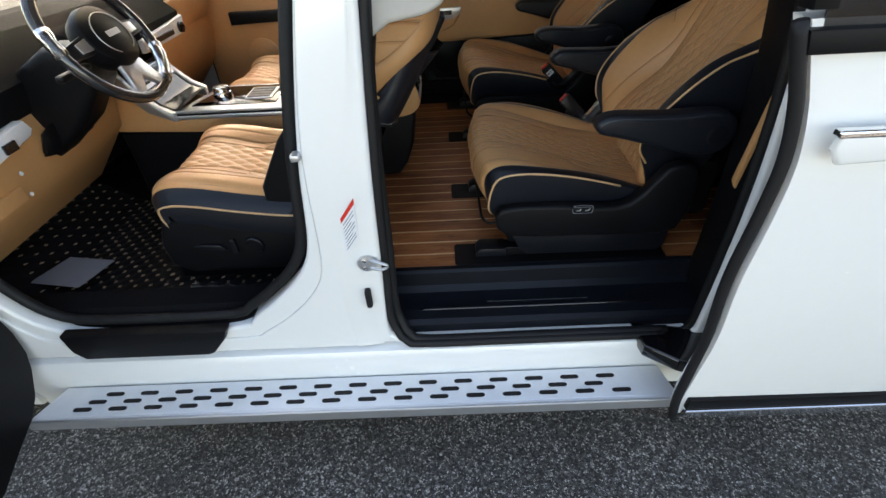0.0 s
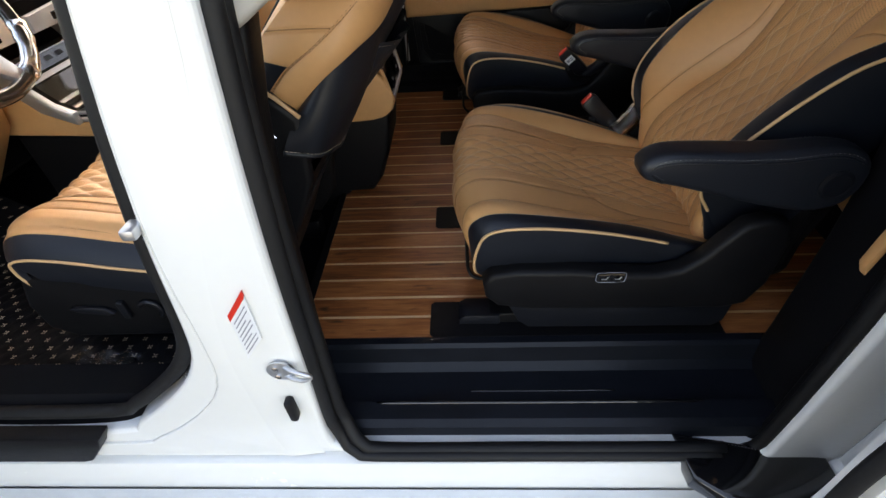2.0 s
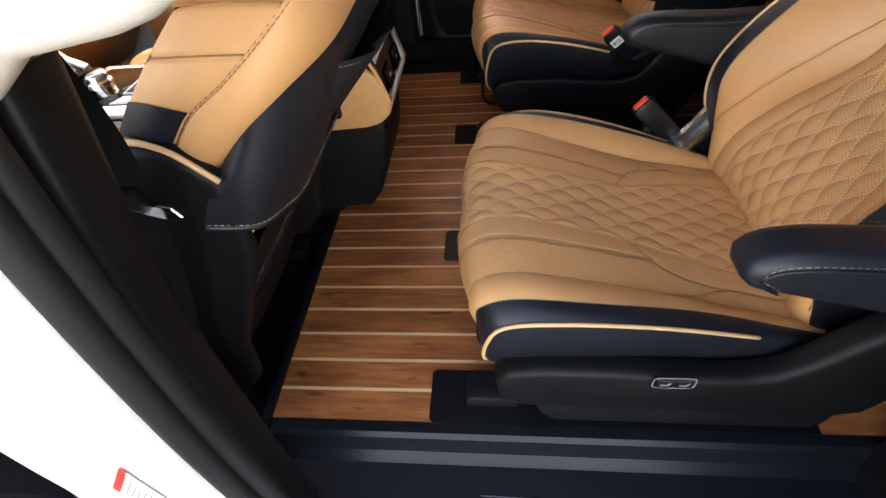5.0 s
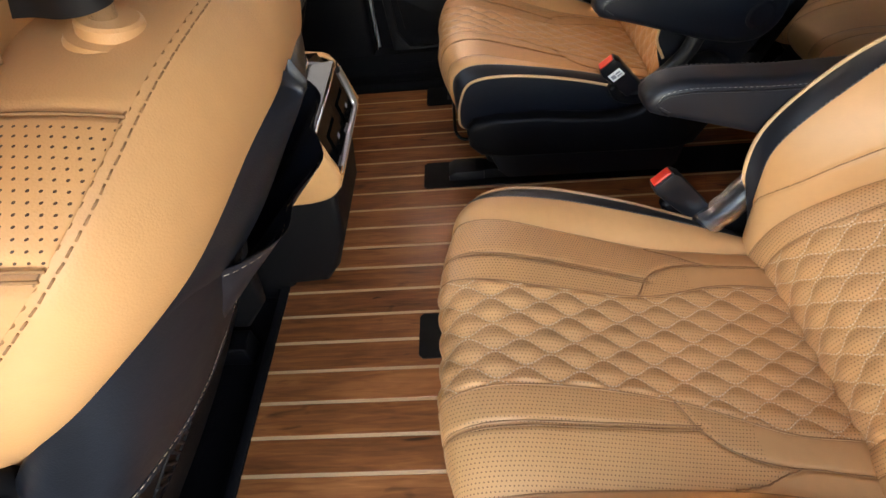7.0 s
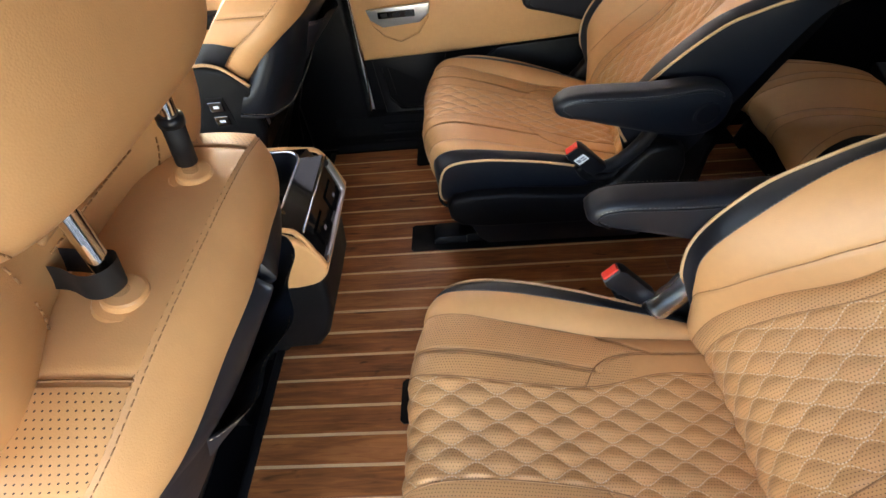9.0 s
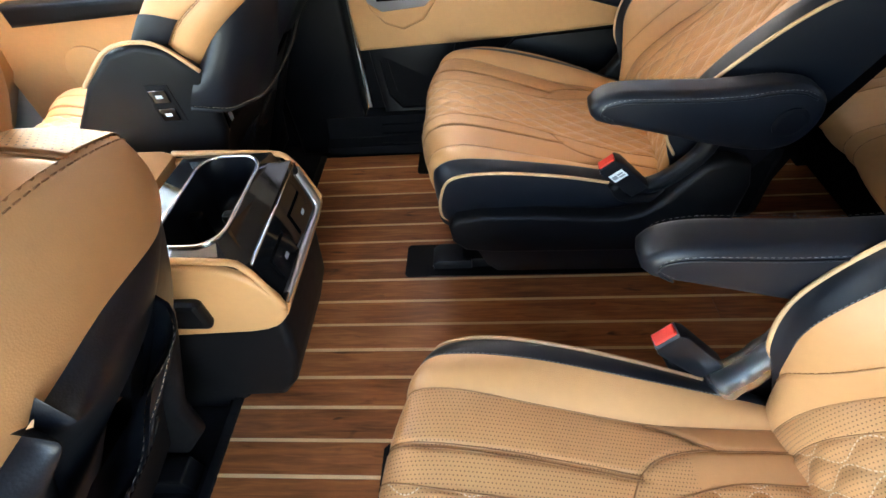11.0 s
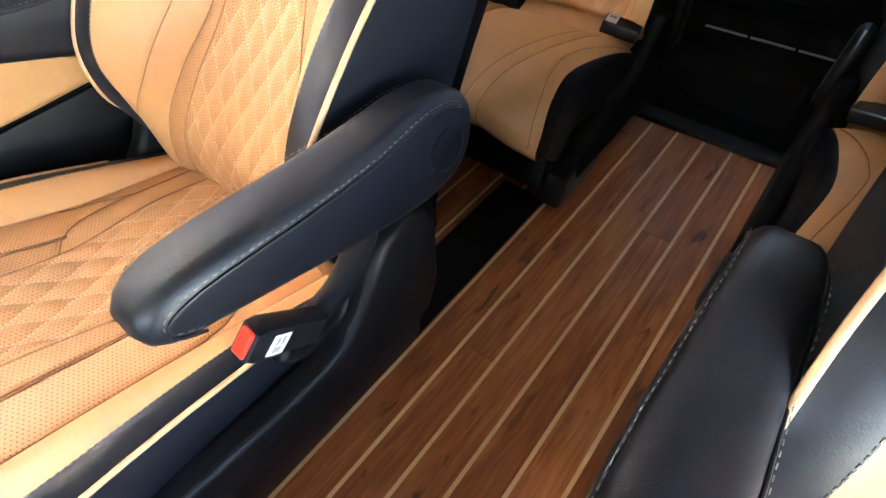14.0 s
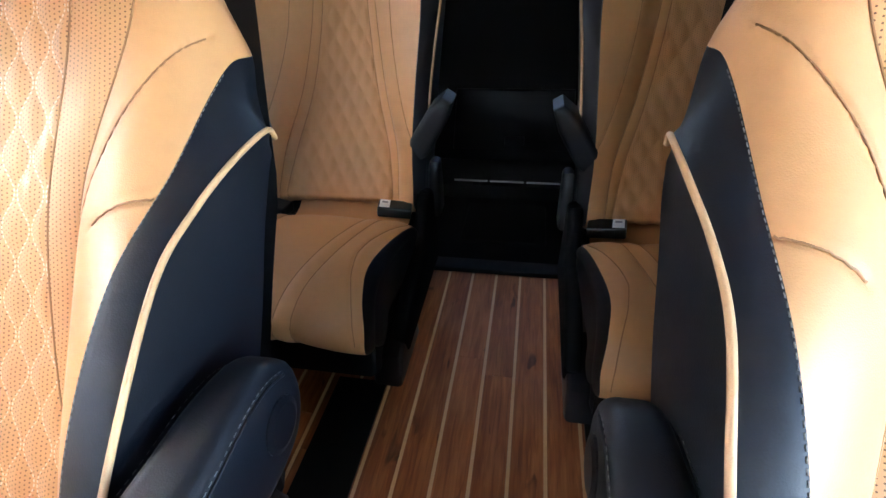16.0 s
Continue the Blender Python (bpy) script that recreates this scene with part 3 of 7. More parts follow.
# front door, standing open
fdoor = thing("front_door", "open front door with black lower lining", "door", pose(-1.3, -1.0, -0.2))
F_INV = pose(-1.3, -1.0, -0.2).inverted()
ob = part("door_lining", prism_bm([(-0.962, 0.09), (-0.959, 0.03), (-0.967, -0.045), (-0.987, -0.096), (-1.03, -0.165), (-1.08, -0.208), (-1.15, -0.236), (-1.258, -0.287), (-1.9, -0.30), (-1.95, 0.7), (-0.962, 0.7)], -1.340, -1.250, "x", 0.004, 2), M_PLASTIC, fdoor, "black inner lining", True)
ob.matrix_parent_inverse = F_INV
ob = part("door_skin", prism_bm([(-0.985, 0.15), (-0.985, 0.0), (-1.02, -0.14), (-1.09, -0.22), (-1.25, -0.29), (-1.92, -0.31), (-1.97, 0.7), (-0.985, 0.7)], -1.38, -1.341, "x", 0.01, 2), M_WHITE, fdoor, "white outer panel", True)
ob.matrix_parent_inverse = F_INV

# rear jamb and quarter of the doorway
QUARTER = [(0.655, -0.115), (0.684, -0.08), (0.690, 0.06), (0.691, 0.30), (0.688, 0.45), (0.68, 0.62), (0.655, 0.86), (0.59, 1.13)]
van_part("rear_quarter", leaning(prism_bm([(x + 0.13, z) for x, z in QUARTER] + [(2.33, 1.13), (2.33, -0.115)], -0.992, -0.957, "y", 0.012, 3)), M_WHITE, "white painted rear quarter")
van_part("quarter_jamb", leaning(prism_bm(QUARTER + [(1.0, 1.13), (1.0, -0.115)], -0.956, -0.92, "y", 0.010, 3)), M_WHITE, "white door jamb")
van_part("jamb_plug", turned_bm([(0.019, 0), (0.017, 0.003), (0.0, 0.004)], 20, pose(0.737, -0.9555, 0.365, 90, 0, 0)), M_RUBBER, "black rubber plug")
js = spline([(x - 0.010, z) for x, z in QUARTER], 50)
hang(tube("jamb_seal", np.c_[js[:, 0] + 0.006, [-0.930 + lean_in(q) for q in js[:, 1]], js[:, 1]], 0.012, M_RUBBER, None, "black rubber seal", 10))
hang(tube("jamb_trim", np.c_[js[:, 0] + 0.028, [-0.900 + lean_in(q) for q in js[:, 1]], js[:, 1]], 0.010, M_PLASTIC, None, "", 10))
van_part("quarter_trim", leaning(prism_bm([(x + 0.050, z) for x, z in QUARTER] + [(2.3, 1.13), (2.3, -0.05), (0.74, -0.09)], -0.90, -0.73, "y", 0.012, 2)), M_PLASTIC, "black rear quarter lining")
van_part("tan_edge", prism_bm([(0.682, 0.365), (0.692, 0.345), (0.712, 0.55), (0.700, 0.57)], -0.882, -0.865, "y", 0.003), M_TAN, "tan trim edge")

# roof, far side, tail and front that close the cabin
roof_pts = [(y * 0.84, z_) for y, z_ in [(-0.98, 1.13), (-0.93, 1.20), (-0.6, 1.25), (0, 1.26), (0.6, 1.25), (0.93, 1.20), (0.98, 1.13), (0.93, 1.13), (0.88, 1.17), (0.55, 1.21), (0, 1.22), (-0.55, 1.21), (-0.88, 1.17), (-0.93, 1.13)]]
# unseen roof, carried forward to -0.97 to keep sun off driver's cushion and dash
van_part("roof", prism_bm(roof_pts, -0.97, 2.33, "x"), M_WHITE, "white roof")
van_part("headliner", prism_bm([(-0.86, 1.155), (-0.55, 1.195), (0, 1.205), (0.55, 1.195), (0.86, 1.155), (0.86, 1.15), (0.55, 1.19), (0, 1.20), (-0.55, 1.19), (-0.86, 1.15)], -0.74, 2.30, "x"), M_CREAM, "pale headliner cloth")
van_part("right_body", prism_bm([(0.88, -0.34), (0.97, -0.30), (1.0, 0.1), (0.985, 0.62), (0.88, 0.62)], -1.9, 2.33, "x", 0.0), M_WHITE, "white far side of the body")
for x0, x1 in ((-0.32, -0.12), (0.95, 1.10), (2.2, 2.33)):
    van_part("side_pillar", prism_bm([(0.87, 0.60), (0.95, 0.60), (0.825, 1.165), (0.745, 1.165)], x0, x1, "x", 0.01), M_PLASTIC, "black pillar")
for x0, x1, m_ in ((-1.3, -0.32, M_TINT), (-0.12, 0.95, M_PRIVACY), (1.10, 2.2, M_DARKGLASS)):
    van_part("side_glass", prism_bm([(0.925, 0.61), (0.931, 0.61), (0.806, 1.165), (0.800, 1.165)], x0, x1, "x"), m_, "tinted side window glass", smooth=False)
van_part("tail_panel", box_bm(2.26, 2.36, -0.95, 0.95, -0.30, 0.62, 0.02), M_FELT, "black lined tailgate")
van_part("quarter_lining", box_bm(1.03, 2.25, 0.845, 0.878, -0.05, 0.63, 0.006), M_FELT, "black rear quarter lining")
van_part("tail_glass", box_bm(2.30, 2.306, -0.88, 0.88, 0.62, 1.14), M_DARKGLASS, "tinted rear glass", smooth=False)
van_part("left_glass", box_bm(1.05, 2.2, -0.995, -0.99, 0.62, 1.12), M_DARKGLASS, "tinted rear side glass", smooth=False)
for x in (1.0, 2.2):
    van_part("left_pillar", box_bm(x, x + 0.09, -0.90, -0.86, 0.5, 1.14), M_PLASTIC)
van_part("firewall", box_bm(-1.95, -1.88, -0.95, 0.95, -0.30, 0.62), M_FELT, "black bulkhead")
van_part("a_pillar", prism_bm([(-1.36, 0.45), (-1.28, 0.45), (-0.90, 1.17), (-1.0, 1.17)], -0.93, -0.86, "y", 0.01), M_WHITE, "white windscreen pillar")
van_part("a_pillar", prism_bm([(-1.36, 0.62), (-1.28, 0.62), (-0.90, 1.17), (-1.0, 1.17)], 0.86, 0.93, "y", 0.01), M_WHITE, "white windscreen pillar")
van_part("windscreen", prism_bm([(-1.365, 0.64), (-1.358, 0.64), (-0.968, 1.20), (-0.975, 1.20)], -0.86, 0.86, "y"), M_GLASS, "clear windscreen glass", smooth=False)
van_part("front_fender", prism_bm([(-1.9, -0.30), (-1.345, -0.30), (-1.345, 0.55), (-1.9, 0.50)], -0.97, -0.90, "y", 0.01), M_WHITE, "white front wing")

# road wheels under the sills
for x_w, y_w, wide_ in ((-1.80, -0.83, 0.19), (1.14, -0.83, 0.19), (-1.80, 0.918, 0.134), (1.14, 0.918, 0.134)):
    h_ = wide_ / 2
    side_ = -1 if y_w < 0 else 1
    wm = pose(x_w, y_w, -0.18, -90 * side_, 0, 0)
    van_part("tyre", turned_bm([(0.225, -h_ + 0.01), (0.29, -h_), (0.325, -h_ + 0.012), (0.339, -h_ + 0.035), (0.3405, 0.0), (0.339, h_ - 0.035), (0.325, h_ - 0.012), (0.29, h_), (0.225, h_ - 0.01), (0.225, -h_ + 0.01)], 48, wm), M_RUBBER, "black rubber tyre")
    van_part("wheel_rim", turned_bm([(0.224, -h_ + 0.012), (0.224, h_ - 0.014), (0.20, h_ - 0.012), (0.17, h_ - 0.035), (0.06, h_ - 0.03), (0.05, h_ - 0.02), (0.0, h_ - 0.018)], 40, wm), M_SILVER, "silver alloy rim")

# ---- cabin floor ----
floor = tagged(part("floor", prism_bm([(-0.335, -0.735), (0.80, -0.735), (0.80, -0.70), (1.50, -0.70), (1.50, 0.74), (-0.335, 0.74)], -0.0499, -0.006, "z"), M_FELT), "stained wooden plank floor with pale inlaid strips", "floor", kind="structure")
PITCH = 0.065
rnd = random.Random(4)
for k in range(-11, 11):
    y0, y1 = k * PITCH + 0.0033, (k + 1) * PITCH - 0.0033
    ends = 1.492 if -3 <= k <= 2 else 1.46
    lo = -0.305
    cuts = [lo] + sorted(rnd.uniform(0.25, 1.3) for _ in range(rnd.choice((0, 1, 1)))) + [ends]
    for a, b in zip(cuts, cuts[1:]):
        ob = part("plank", box_bm(a + 0.0004, b - 0.0004, y0, y1, -0.006, 0.0 + rnd.uniform(-0.0003, 0.0003), 0.0008, 1), M_WOOD, floor)
for k in range(-10, 11):
    part("inlay_strip", box_bm(-0.305, 1.49 if abs(k) < 3 else 1.46, k * PITCH - 0.0032, k * PITCH + 0.0032, -0.006, -0.0006), M_STRIP, floor)
van_part("floor_trim", box_bm(-0.325, -0.3055, -0.716, 0.72, -0.03, 0.004, 0.003), M_PLASTIC, "black floor edge")
van_part("floor_trim", box_bm(1.493, 1.545, -0.19, 0.19, -0.05, 0.012, 0.005), M_PLASTIC, "black rear floor edge")


# ---- upholstered pads ----
def smooth01(x):
    x = np.clip(x, 0, 1)
    return x * x * (3 - 2 * x)


def quilt_puff(U, Y):
    """Swell of the quilted cells between the two sets of sewn waves, 0 on a seam and about 1 in the middle of a cell."""
    wave = QA * np.cos(2 * np.pi * U / QL)
    even = np.abs((Y - wave + QW / 2) % QW - QW / 2)
    odd = np.abs((Y + wave) % QW - QW / 2)
    gap = even + odd + 1e-6
    return (4 * even * odd / gap ** 2) ** 0.7 * np.clip(gap / (QW / 2), 0.15, 1.7)


INSERT, BAND = [(0, 0.088), (0.35, 0.088), (0.5, 0.074), (0.7, 0.088), (1, 0.105)], [(0, 0.150), (0.35, 0.156), (1, 0.150)]


def pad(parent, path, half, seam_d, pipe_d, panel_d, lift, n=170, zones=(INSERT, BAND), quilt=0.0030, plain=False,
        dcurve=None, side_mat=None, mid_seam=0.42, thread=True, grow=0.055, rounding=0.0, sweep=None, piped=True, seam_out=0.32):
    """An upholstered pad over a side path (x, z), with a quilted insert, perforated bands, bolsters, a black strip, piping and black side panels.
    The three lines of the side are depths under the path, (share of the path, depth), or curves of their own, (x, z), with the share of the path they end at.
    zones: half widths of the insert and of the bands along the path. sweep: a single seam that wanders over the bolster."""
    p = spline(path, n)
    w = np.linspace(0, 1, n)
    ev = lambda a: np.interp(w, [q[0] for q in a], [q[1] for q in a])
    soft = lambda a: np.convolve(np.pad(ev(a), 12, mode="edge"), np.ones(25) / 25, "valid")
    half = soft(half)
    t = np.gradient(p, axis=0)
    t /= np.linalg.norm(t, axis=1)[:, None]
    nrm = np.c_[-t[:, 1], t[:, 0]]
    u = np.r_[0, np.cumsum(np.linalg.norm(np.diff(p, axis=0), axis=1))]
    zq, zb = soft(zones[0]), np.minimum(soft(zones[1]), half * 0.97)
    zs = soft(sweep) if sweep else None

    def at(Y):
        ay = np.abs(Y)
        aq = ay / half[:, None]
        U = u[:, None] + 0 * Y
        h = lift(w[:, None], aq)
        h = h - 0.010 * smooth01((aq - 0.86) / 0.14) ** 2
        groove = lambda d, wide, deep: deep * np.exp(-(d / wide) ** 2)
        h = h - groove(ay - zq[:, None], 0.0026, 0.0042) - groove(ay - zb[:, None], 0.0026, 0.0042)
        # the bands and bolsters swell between their seams
        inb = np.clip((ay - zq[:, None]) / (zb - zq)[:, None], 0, 1)
        h = h + 0.0035 * np.sin(math.pi * inb) ** 0.7
        ahead = 1.0
        if dcurve:
            du = U - (dcurve[0] + dcurve[1] * inb ** 2)
            h = h - groove(du, 0.0028, 0.0042) * smooth01((ay - zq[:, None]) / 0.006) * smooth01((zb[:, None] - ay) / 0.006)
            ahead = smooth01(-du / 0.01)
        if mid_seam:
            ym = zq + (zb - zq) * mid_seam
            for s in (-0.0032, 0.0032):
                h = h - ahead * groove(ay - ym[:, None] + s, 0.0018, 0.0026)
        if zs is not None:
            h = h - groove(ay - zs[:, None], 0.0028, 0.0040) * smooth01((zs[:, None] - zb[:, None]) / 0.01)
        if not plain:
            h = h + quilt * (quilt_puff(U, Y) - 0.35) * smooth01((zq[:, None] - ay) / 0.006)
        h = h + 0.0012 * np.sin(U * 23 + Y * 31) * smooth01((ay - zq[:, None]) / 0.02)
        X = p[:, 0, None] + nrm[:, 0, None] * h + rounding * smooth01((0.45 - w[:, None]) / 0.3) * aq ** 4
        Z = p[:, 1, None] + nrm[:, 1, None] * h
        return np.stack([X, Y, Z], -1), np.stack([U, Y], -1)

    def emit(name, y0, y1, m, mat, label="", s=1):
        f = np.linspace(0, 1, m)[None, :]
        Y = y0[:, None] + (y1 - y0)[:, None] * f
        P, UV = at(s * Y if s > 0 else s * Y[:, ::-1])
        return grid_part(name, P, mat, parent, label, UV)

    def cord(y, s, name="seam_cord", start=0, stop=n):
        P, _ = at(s * y[:, None])
        q = P[start:stop:2, 0] + 0.0008 * np.c_[nrm[:, 0], 0 * w, nrm[:, 1]][start:stop:2]
        tube(name, q, 0.0009, M_DARKTHREAD, parent, "", 5)

    emit("quilted_insert" if not plain else "insert", -zq, zq, 84 if not plain else 30, M_TAN_QUILT if not plain else M_TAN_FINE,
         "quilted perforated tan leather" if not plain else "")
    edge = lift(w, np.ones(n)) - 0.010
    B = p + nrm * edge[:, None]
    B[:, 0] += rounding * smooth01((0.45 - w) / 0.3)

    def line(spec):
        if isinstance(spec, tuple):
            end, curve, rest = spec
            m = int(round(end * (n - 1))) + 1
            return np.vstack([spline(curve, m), spline([curve[-1]] + rest, n - m + 1)[1:]])
        return B - nrm * ev(spec)[:, None]

    S, Q, R = line(seam_d), line(pipe_d), line(panel_d)
    for s in (-1, 1):
        emit("perforated_band", zq, zb, 40, M_TAN_FINE, "", s)
        emit("bolster", zb, half, 36 if sweep else 16, M_TAN, "", s)
        cord(zq, s)
        cord(zb, s)
        if mid_seam:
            last = int(np.searchsorted(u, dcurve[0])) if dcurve else n
            cord(zq + (zb - zq) * mid_seam, s, "band_seam", 0, last)
        if dcurve:
            bend = []
            for g in np.linspace(0.03, 0.97, 12):
                P, _ = at(s * (zq + (zb - zq) * g)[:, None])
                to = dcurve[0] + dcurve[1] * g ** 2
                bend.append([np.interp(to, u, P[:, 0, c]) for c in range(3)])
            tube("band_end_seam", np.array(bend) + np.array((0, 0, 0.0008)), 0.0010, M_DARKTHREAD, parent, "", 5)

        low = np.interp(S[:, 1], [0.43, 0.56], [0.32, seam_out])
        gS = grow * np.clip(low + (np.linalg.norm(S - B, axis=1) - 0.015) / 0.07, low, 0.95)
        gS = np.convolve(np.pad(gS, 12, mode="edge"), np.ones(25) / 25, "valid")
        zero, gQ = np.zeros(n), np.maximum(grow, gS)

        def side(A, C, m, g0, g1, bow):
            f = np.linspace(0, 1, m)[None, :]
            xz = A[:, None, :] + (C - A)[:, None, :] * f[..., None]
            Y = half[:, None] + g0[:, None] + (g1 - g0)[:, None] * f + bow * np.sin(math.pi * f)
            return np.stack([xz[..., 0], s * Y, xz[..., 1]], -1)

        wrap_ = side(B, S, 10, zero, gS, 0.003)
        if sweep:
            a_, b_ = int(0.30 * n), int(0.70 * n)
            f_ = np.linspace(0.85, 0.15, b_ - a_)[:, None] * 9
            k_ = np.clip(f_.astype(int), 0, 8)
            rows_ = np.arange(a_, b_)[:, None]
            arc_ = (wrap_[rows_, k_] * (1 - (f_ - k_))[..., None] + wrap_[rows_, k_ + 1] * (f_ - k_)[..., None])[:, 0]
            tube("shoulder_seam", arc_[::2], 0.0012, M_DARKTHREAD, parent, "", 5)
        grid_part("bolster_wrap", wrap_, M_TAN, parent, "", np.stack([u[:, None] + np.zeros((1, 10)), np.zeros((n, 1)) + np.linspace(0.3, 0.35, 10)[None]], -1))
        st = side(S, Q, 9, gS, gQ, 0.004)
        grid_part("side_strip", st, M_BLACK, parent, "black leather side strip")
        grid_part("side_panel", side(Q, R, 9, gQ, gQ * 0.97, 0.003), side_mat or M_BLACK, parent, "black leather side panel")
        keep = np.linspace(0, n - 1, 70).astype(int)
        if piped:
            tube("piping", st[keep, -1] + np.array((0, s * 0.0015, 0)), 0.0032, M_PIPING, parent, "pale leather piping", 8)
        if thread:
            stitches("seam_thread", st[keep, 0] * 0.85 + st[keep, 1] * 0.15 + np.array((0, s * 0.0004, 0.0003)), M_GREYTHREAD, parent, 0.0065, 0.004, 0.0006)
    return p, nrm, u


def panel(A, B, m, bulge, flat=0.8):
    """A sheet of upholstery between two seam lines, swelling outwards between them."""
    f = np.linspace(0, 1, m)[None, :, None]
    P = A[:, None] + (B - A)[:, None] * f
    N = np.cross(np.gradient((A + B) / 2, axis=0), B - A)
    N /= np.linalg.norm(N, axis=1)[:, None] + 1e-9
    return P + N[:, None] * bulge * np.sin(math.pi * f) ** flat


def sheet_normals(P):
    N = np.cross(np.gradient(P, axis=0), np.gradient(P, axis=1))
    return N / (np.linalg.norm(N, axis=2)[..., None] + 1e-9)


def grooved(P, seams, deep=0.0032, wide=0.0028):
    """Presses seams into a sheet."""
    N = sheet_normals(P)
    for c in seams:
        d = np.linalg.norm(P[:, :, None] - c[None, None], axis=3).min(2)
        P = P - N * (deep * np.exp(-(d / wide) ** 2))[..., None]
    return P


def laid(P, curve, proud=0.0006):
    """A curve drawn onto the nearest places of a sheet."""
    V, N = P.reshape(-1, 3), sheet_normals(P).reshape(-1, 3)
    out = []
    for c in curve:
        d = np.linalg.norm(V - c, axis=1)
        k = np.argpartition(d, 5)[:5]
        w = 1 / (d[k] + 5e-4) ** 2
        out.append((V[k] * w[:, None]).sum(0) / w.sum() + N[k[0]] * proud)
    out = np.array(out)
    out[1:-1] = (out[:-2] + 2 * out[1:-1] + out[2:]) / 4
    return out


MIRROR = np.array((1.0, -1.0, 1.0))


def upholstery(seat, insert, edge, seam, piping, rear, marks, n, columns, swell, plain, pipe_span, slide=0.0, recess=0.004, quilted=True, sewn=None):
    """A pad lofted over its seam lines, each a few points (x, y, z) of one half: the edge of the quilted insert, the outer edge of the perforated band, the seam to the black strip,
    the piping and the rear edge. marks: further seams sewn into the band ("band") or the bolster ("bolster"), single or double. plain: tells which places of the band have no holes."""
    at = np.array((0.0, slide, 0.0))
    I, E, S, Q, R = [spline(a, n) for a in (insert, edge, seam, piping, rear)]
    # insert across the middle
    f = np.linspace(-1, 1, columns[0])[None, :]
    mid = I * np.array((1, 0, 1))
    T = np.gradient(mid, axis=0)
    T /= np.linalg.norm(T, axis=1)[:, None]
    N = np.stack([-T[:, 2], 0 * T[:, 0], T[:, 0]], -1)
    u = np.r_[0, np.cumsum(np.linalg.norm(np.diff(mid, axis=0), axis=1))]
    Y = I[:, 1, None] * f
    U = u[:, None] + 0 * Y
    inside = smooth01((1 - np.abs(f)) * I[:, 1, None] / 0.007)
    h = (0.0026 * (quilt_puff(U, Y) - 0.2) * inside if quilted else 0.0) - recess * (1 - f ** 2)
    P = mid[:, None] + N[:, None] * h[..., None]
    P[..., 1] = Y
    grid_part("quilted_insert" if quilted else "insert", P + at, (sewn or M_TAN_QUILT) if quilted else M_TAN, seat, "quilted perforated tan leather" if quilted else "smooth tan leather", np.stack([U, Y], -1))
    for s in (1, -1):
        side = MIRROR if s < 0 else np.ones(3)
        band = panel(I, E, columns[1], swell[0])
        bolster = panel(E, S, columns[2], swell[1])
        curves = {"band": [], "bolster": []}
        for where, double, pts in marks:
            c = spline(pts, 90)
            sheet = band if where == "band" else bolster
            c = laid(sheet, c, 0.0)
            if double:
                across = np.cross(np.gradient(c, axis=0), (0.0, 0.0, 1.0))
                across /= np.linalg.norm(across, axis=1)[:, None] + 1e-9
                curves[where] += [c + across * 0.0019, c - across * 0.0019]
            else:
                curves[where].append(c)
        band, bolster = grooved(band, curves["band"]), grooved(bolster, curves["bolster"])
        vband = u[:, None] + np.zeros((1, columns[1]))
        ob = grid_part("perforated_band", band * side + at, M_TAN_FINE, seat, "perforated tan leather band", np.stack([vband, band[..., 1]], -1))
        ob.data.materials.append(M_TAN)
        centre = (band[:-1, :-1] + band[1:, 1:]) / 2
        ob.data.polygons.foreach_set("material_index", plain(centre.reshape(-1, 3)).astype(np.int32))
        grid_part("bolster", bolster * side + at, M_TAN, seat, "smooth tan leather bolster", np.stack([u[:, None] + np.zeros((1, columns[2])), bolster[..., 1]], -1))
        strip, flank = panel(S, Q, 10, swell[2]), panel(Q, R, 10, 0.004)
        grid_part("side_strip", strip * side + at, M_BLACK, seat, "black leather side strip")
        grid_part("side_panel", flank * side + at, M_BLACK, seat, "black leather side panel")
        a, b = (int(q * (n - 1)) for q in pipe_span)
        if b > a + 12:
            tube("piping", spline((Q[a:b:4] + np.array((0, 0.0015, 0.001))) * side + at, 70), 0.0031, M_PIPING, seat, "pale leather piping", 8)
        keep = slice(a, b, 3)
        if b > a + 12:
            stitches("seam_thread", (strip[keep, 0] * 0.86 + strip[keep, 1] * 0.14 + np.array((0, 0.0006, 0.0004))) * side + at, M_GREYTHREAD, seat, 0.0062, 0.0038, 0.0006)
        for line in (I, E):
            tube("seam_cord", (line[::3] + N[::3] * 0.0004) * side + at, 0.0010, M_DARKTHREAD, seat, "", 5)
        for where, sheet in (("band", band), ("bolster", bolster)):
            for c in curves[where]:
                tube("seam_cord", laid(sheet, c[::2]) * side + at, 0.0009, M_DARKTHREAD, seat, "", 5)


# seam lines of the second-row cushion, front to back
SEAT_INSERT = [(0.115, 0.094, 0.150), (0.085, 0.091, 0.197), (0.064, 0.089, 0.261), (0.076, 0.085, 0.318), (0.131, 0.076, 0.336), (0.233, 0.072, 0.313), (0.362, 0.079, 0.271), (0.483, 0.110, 0.245), (0.572, 0.115, 0.226), (0.63, 0.118, 0.212)]
SEAT_EDGE = [(0.128, 0.186, 0.155), (0.103, 0.188, 0.205), (0.085, 0.190, 0.266), (0.099, 0.194, 0.320), (0.157, 0.190, 0.333), (0.261, 0.182, 0.304), (0.389, 0.176, 0.263), (0.48, 0.180, 0.240), (0.56, 0.185, 0.222), (0.62, 0.188, 0.208)]
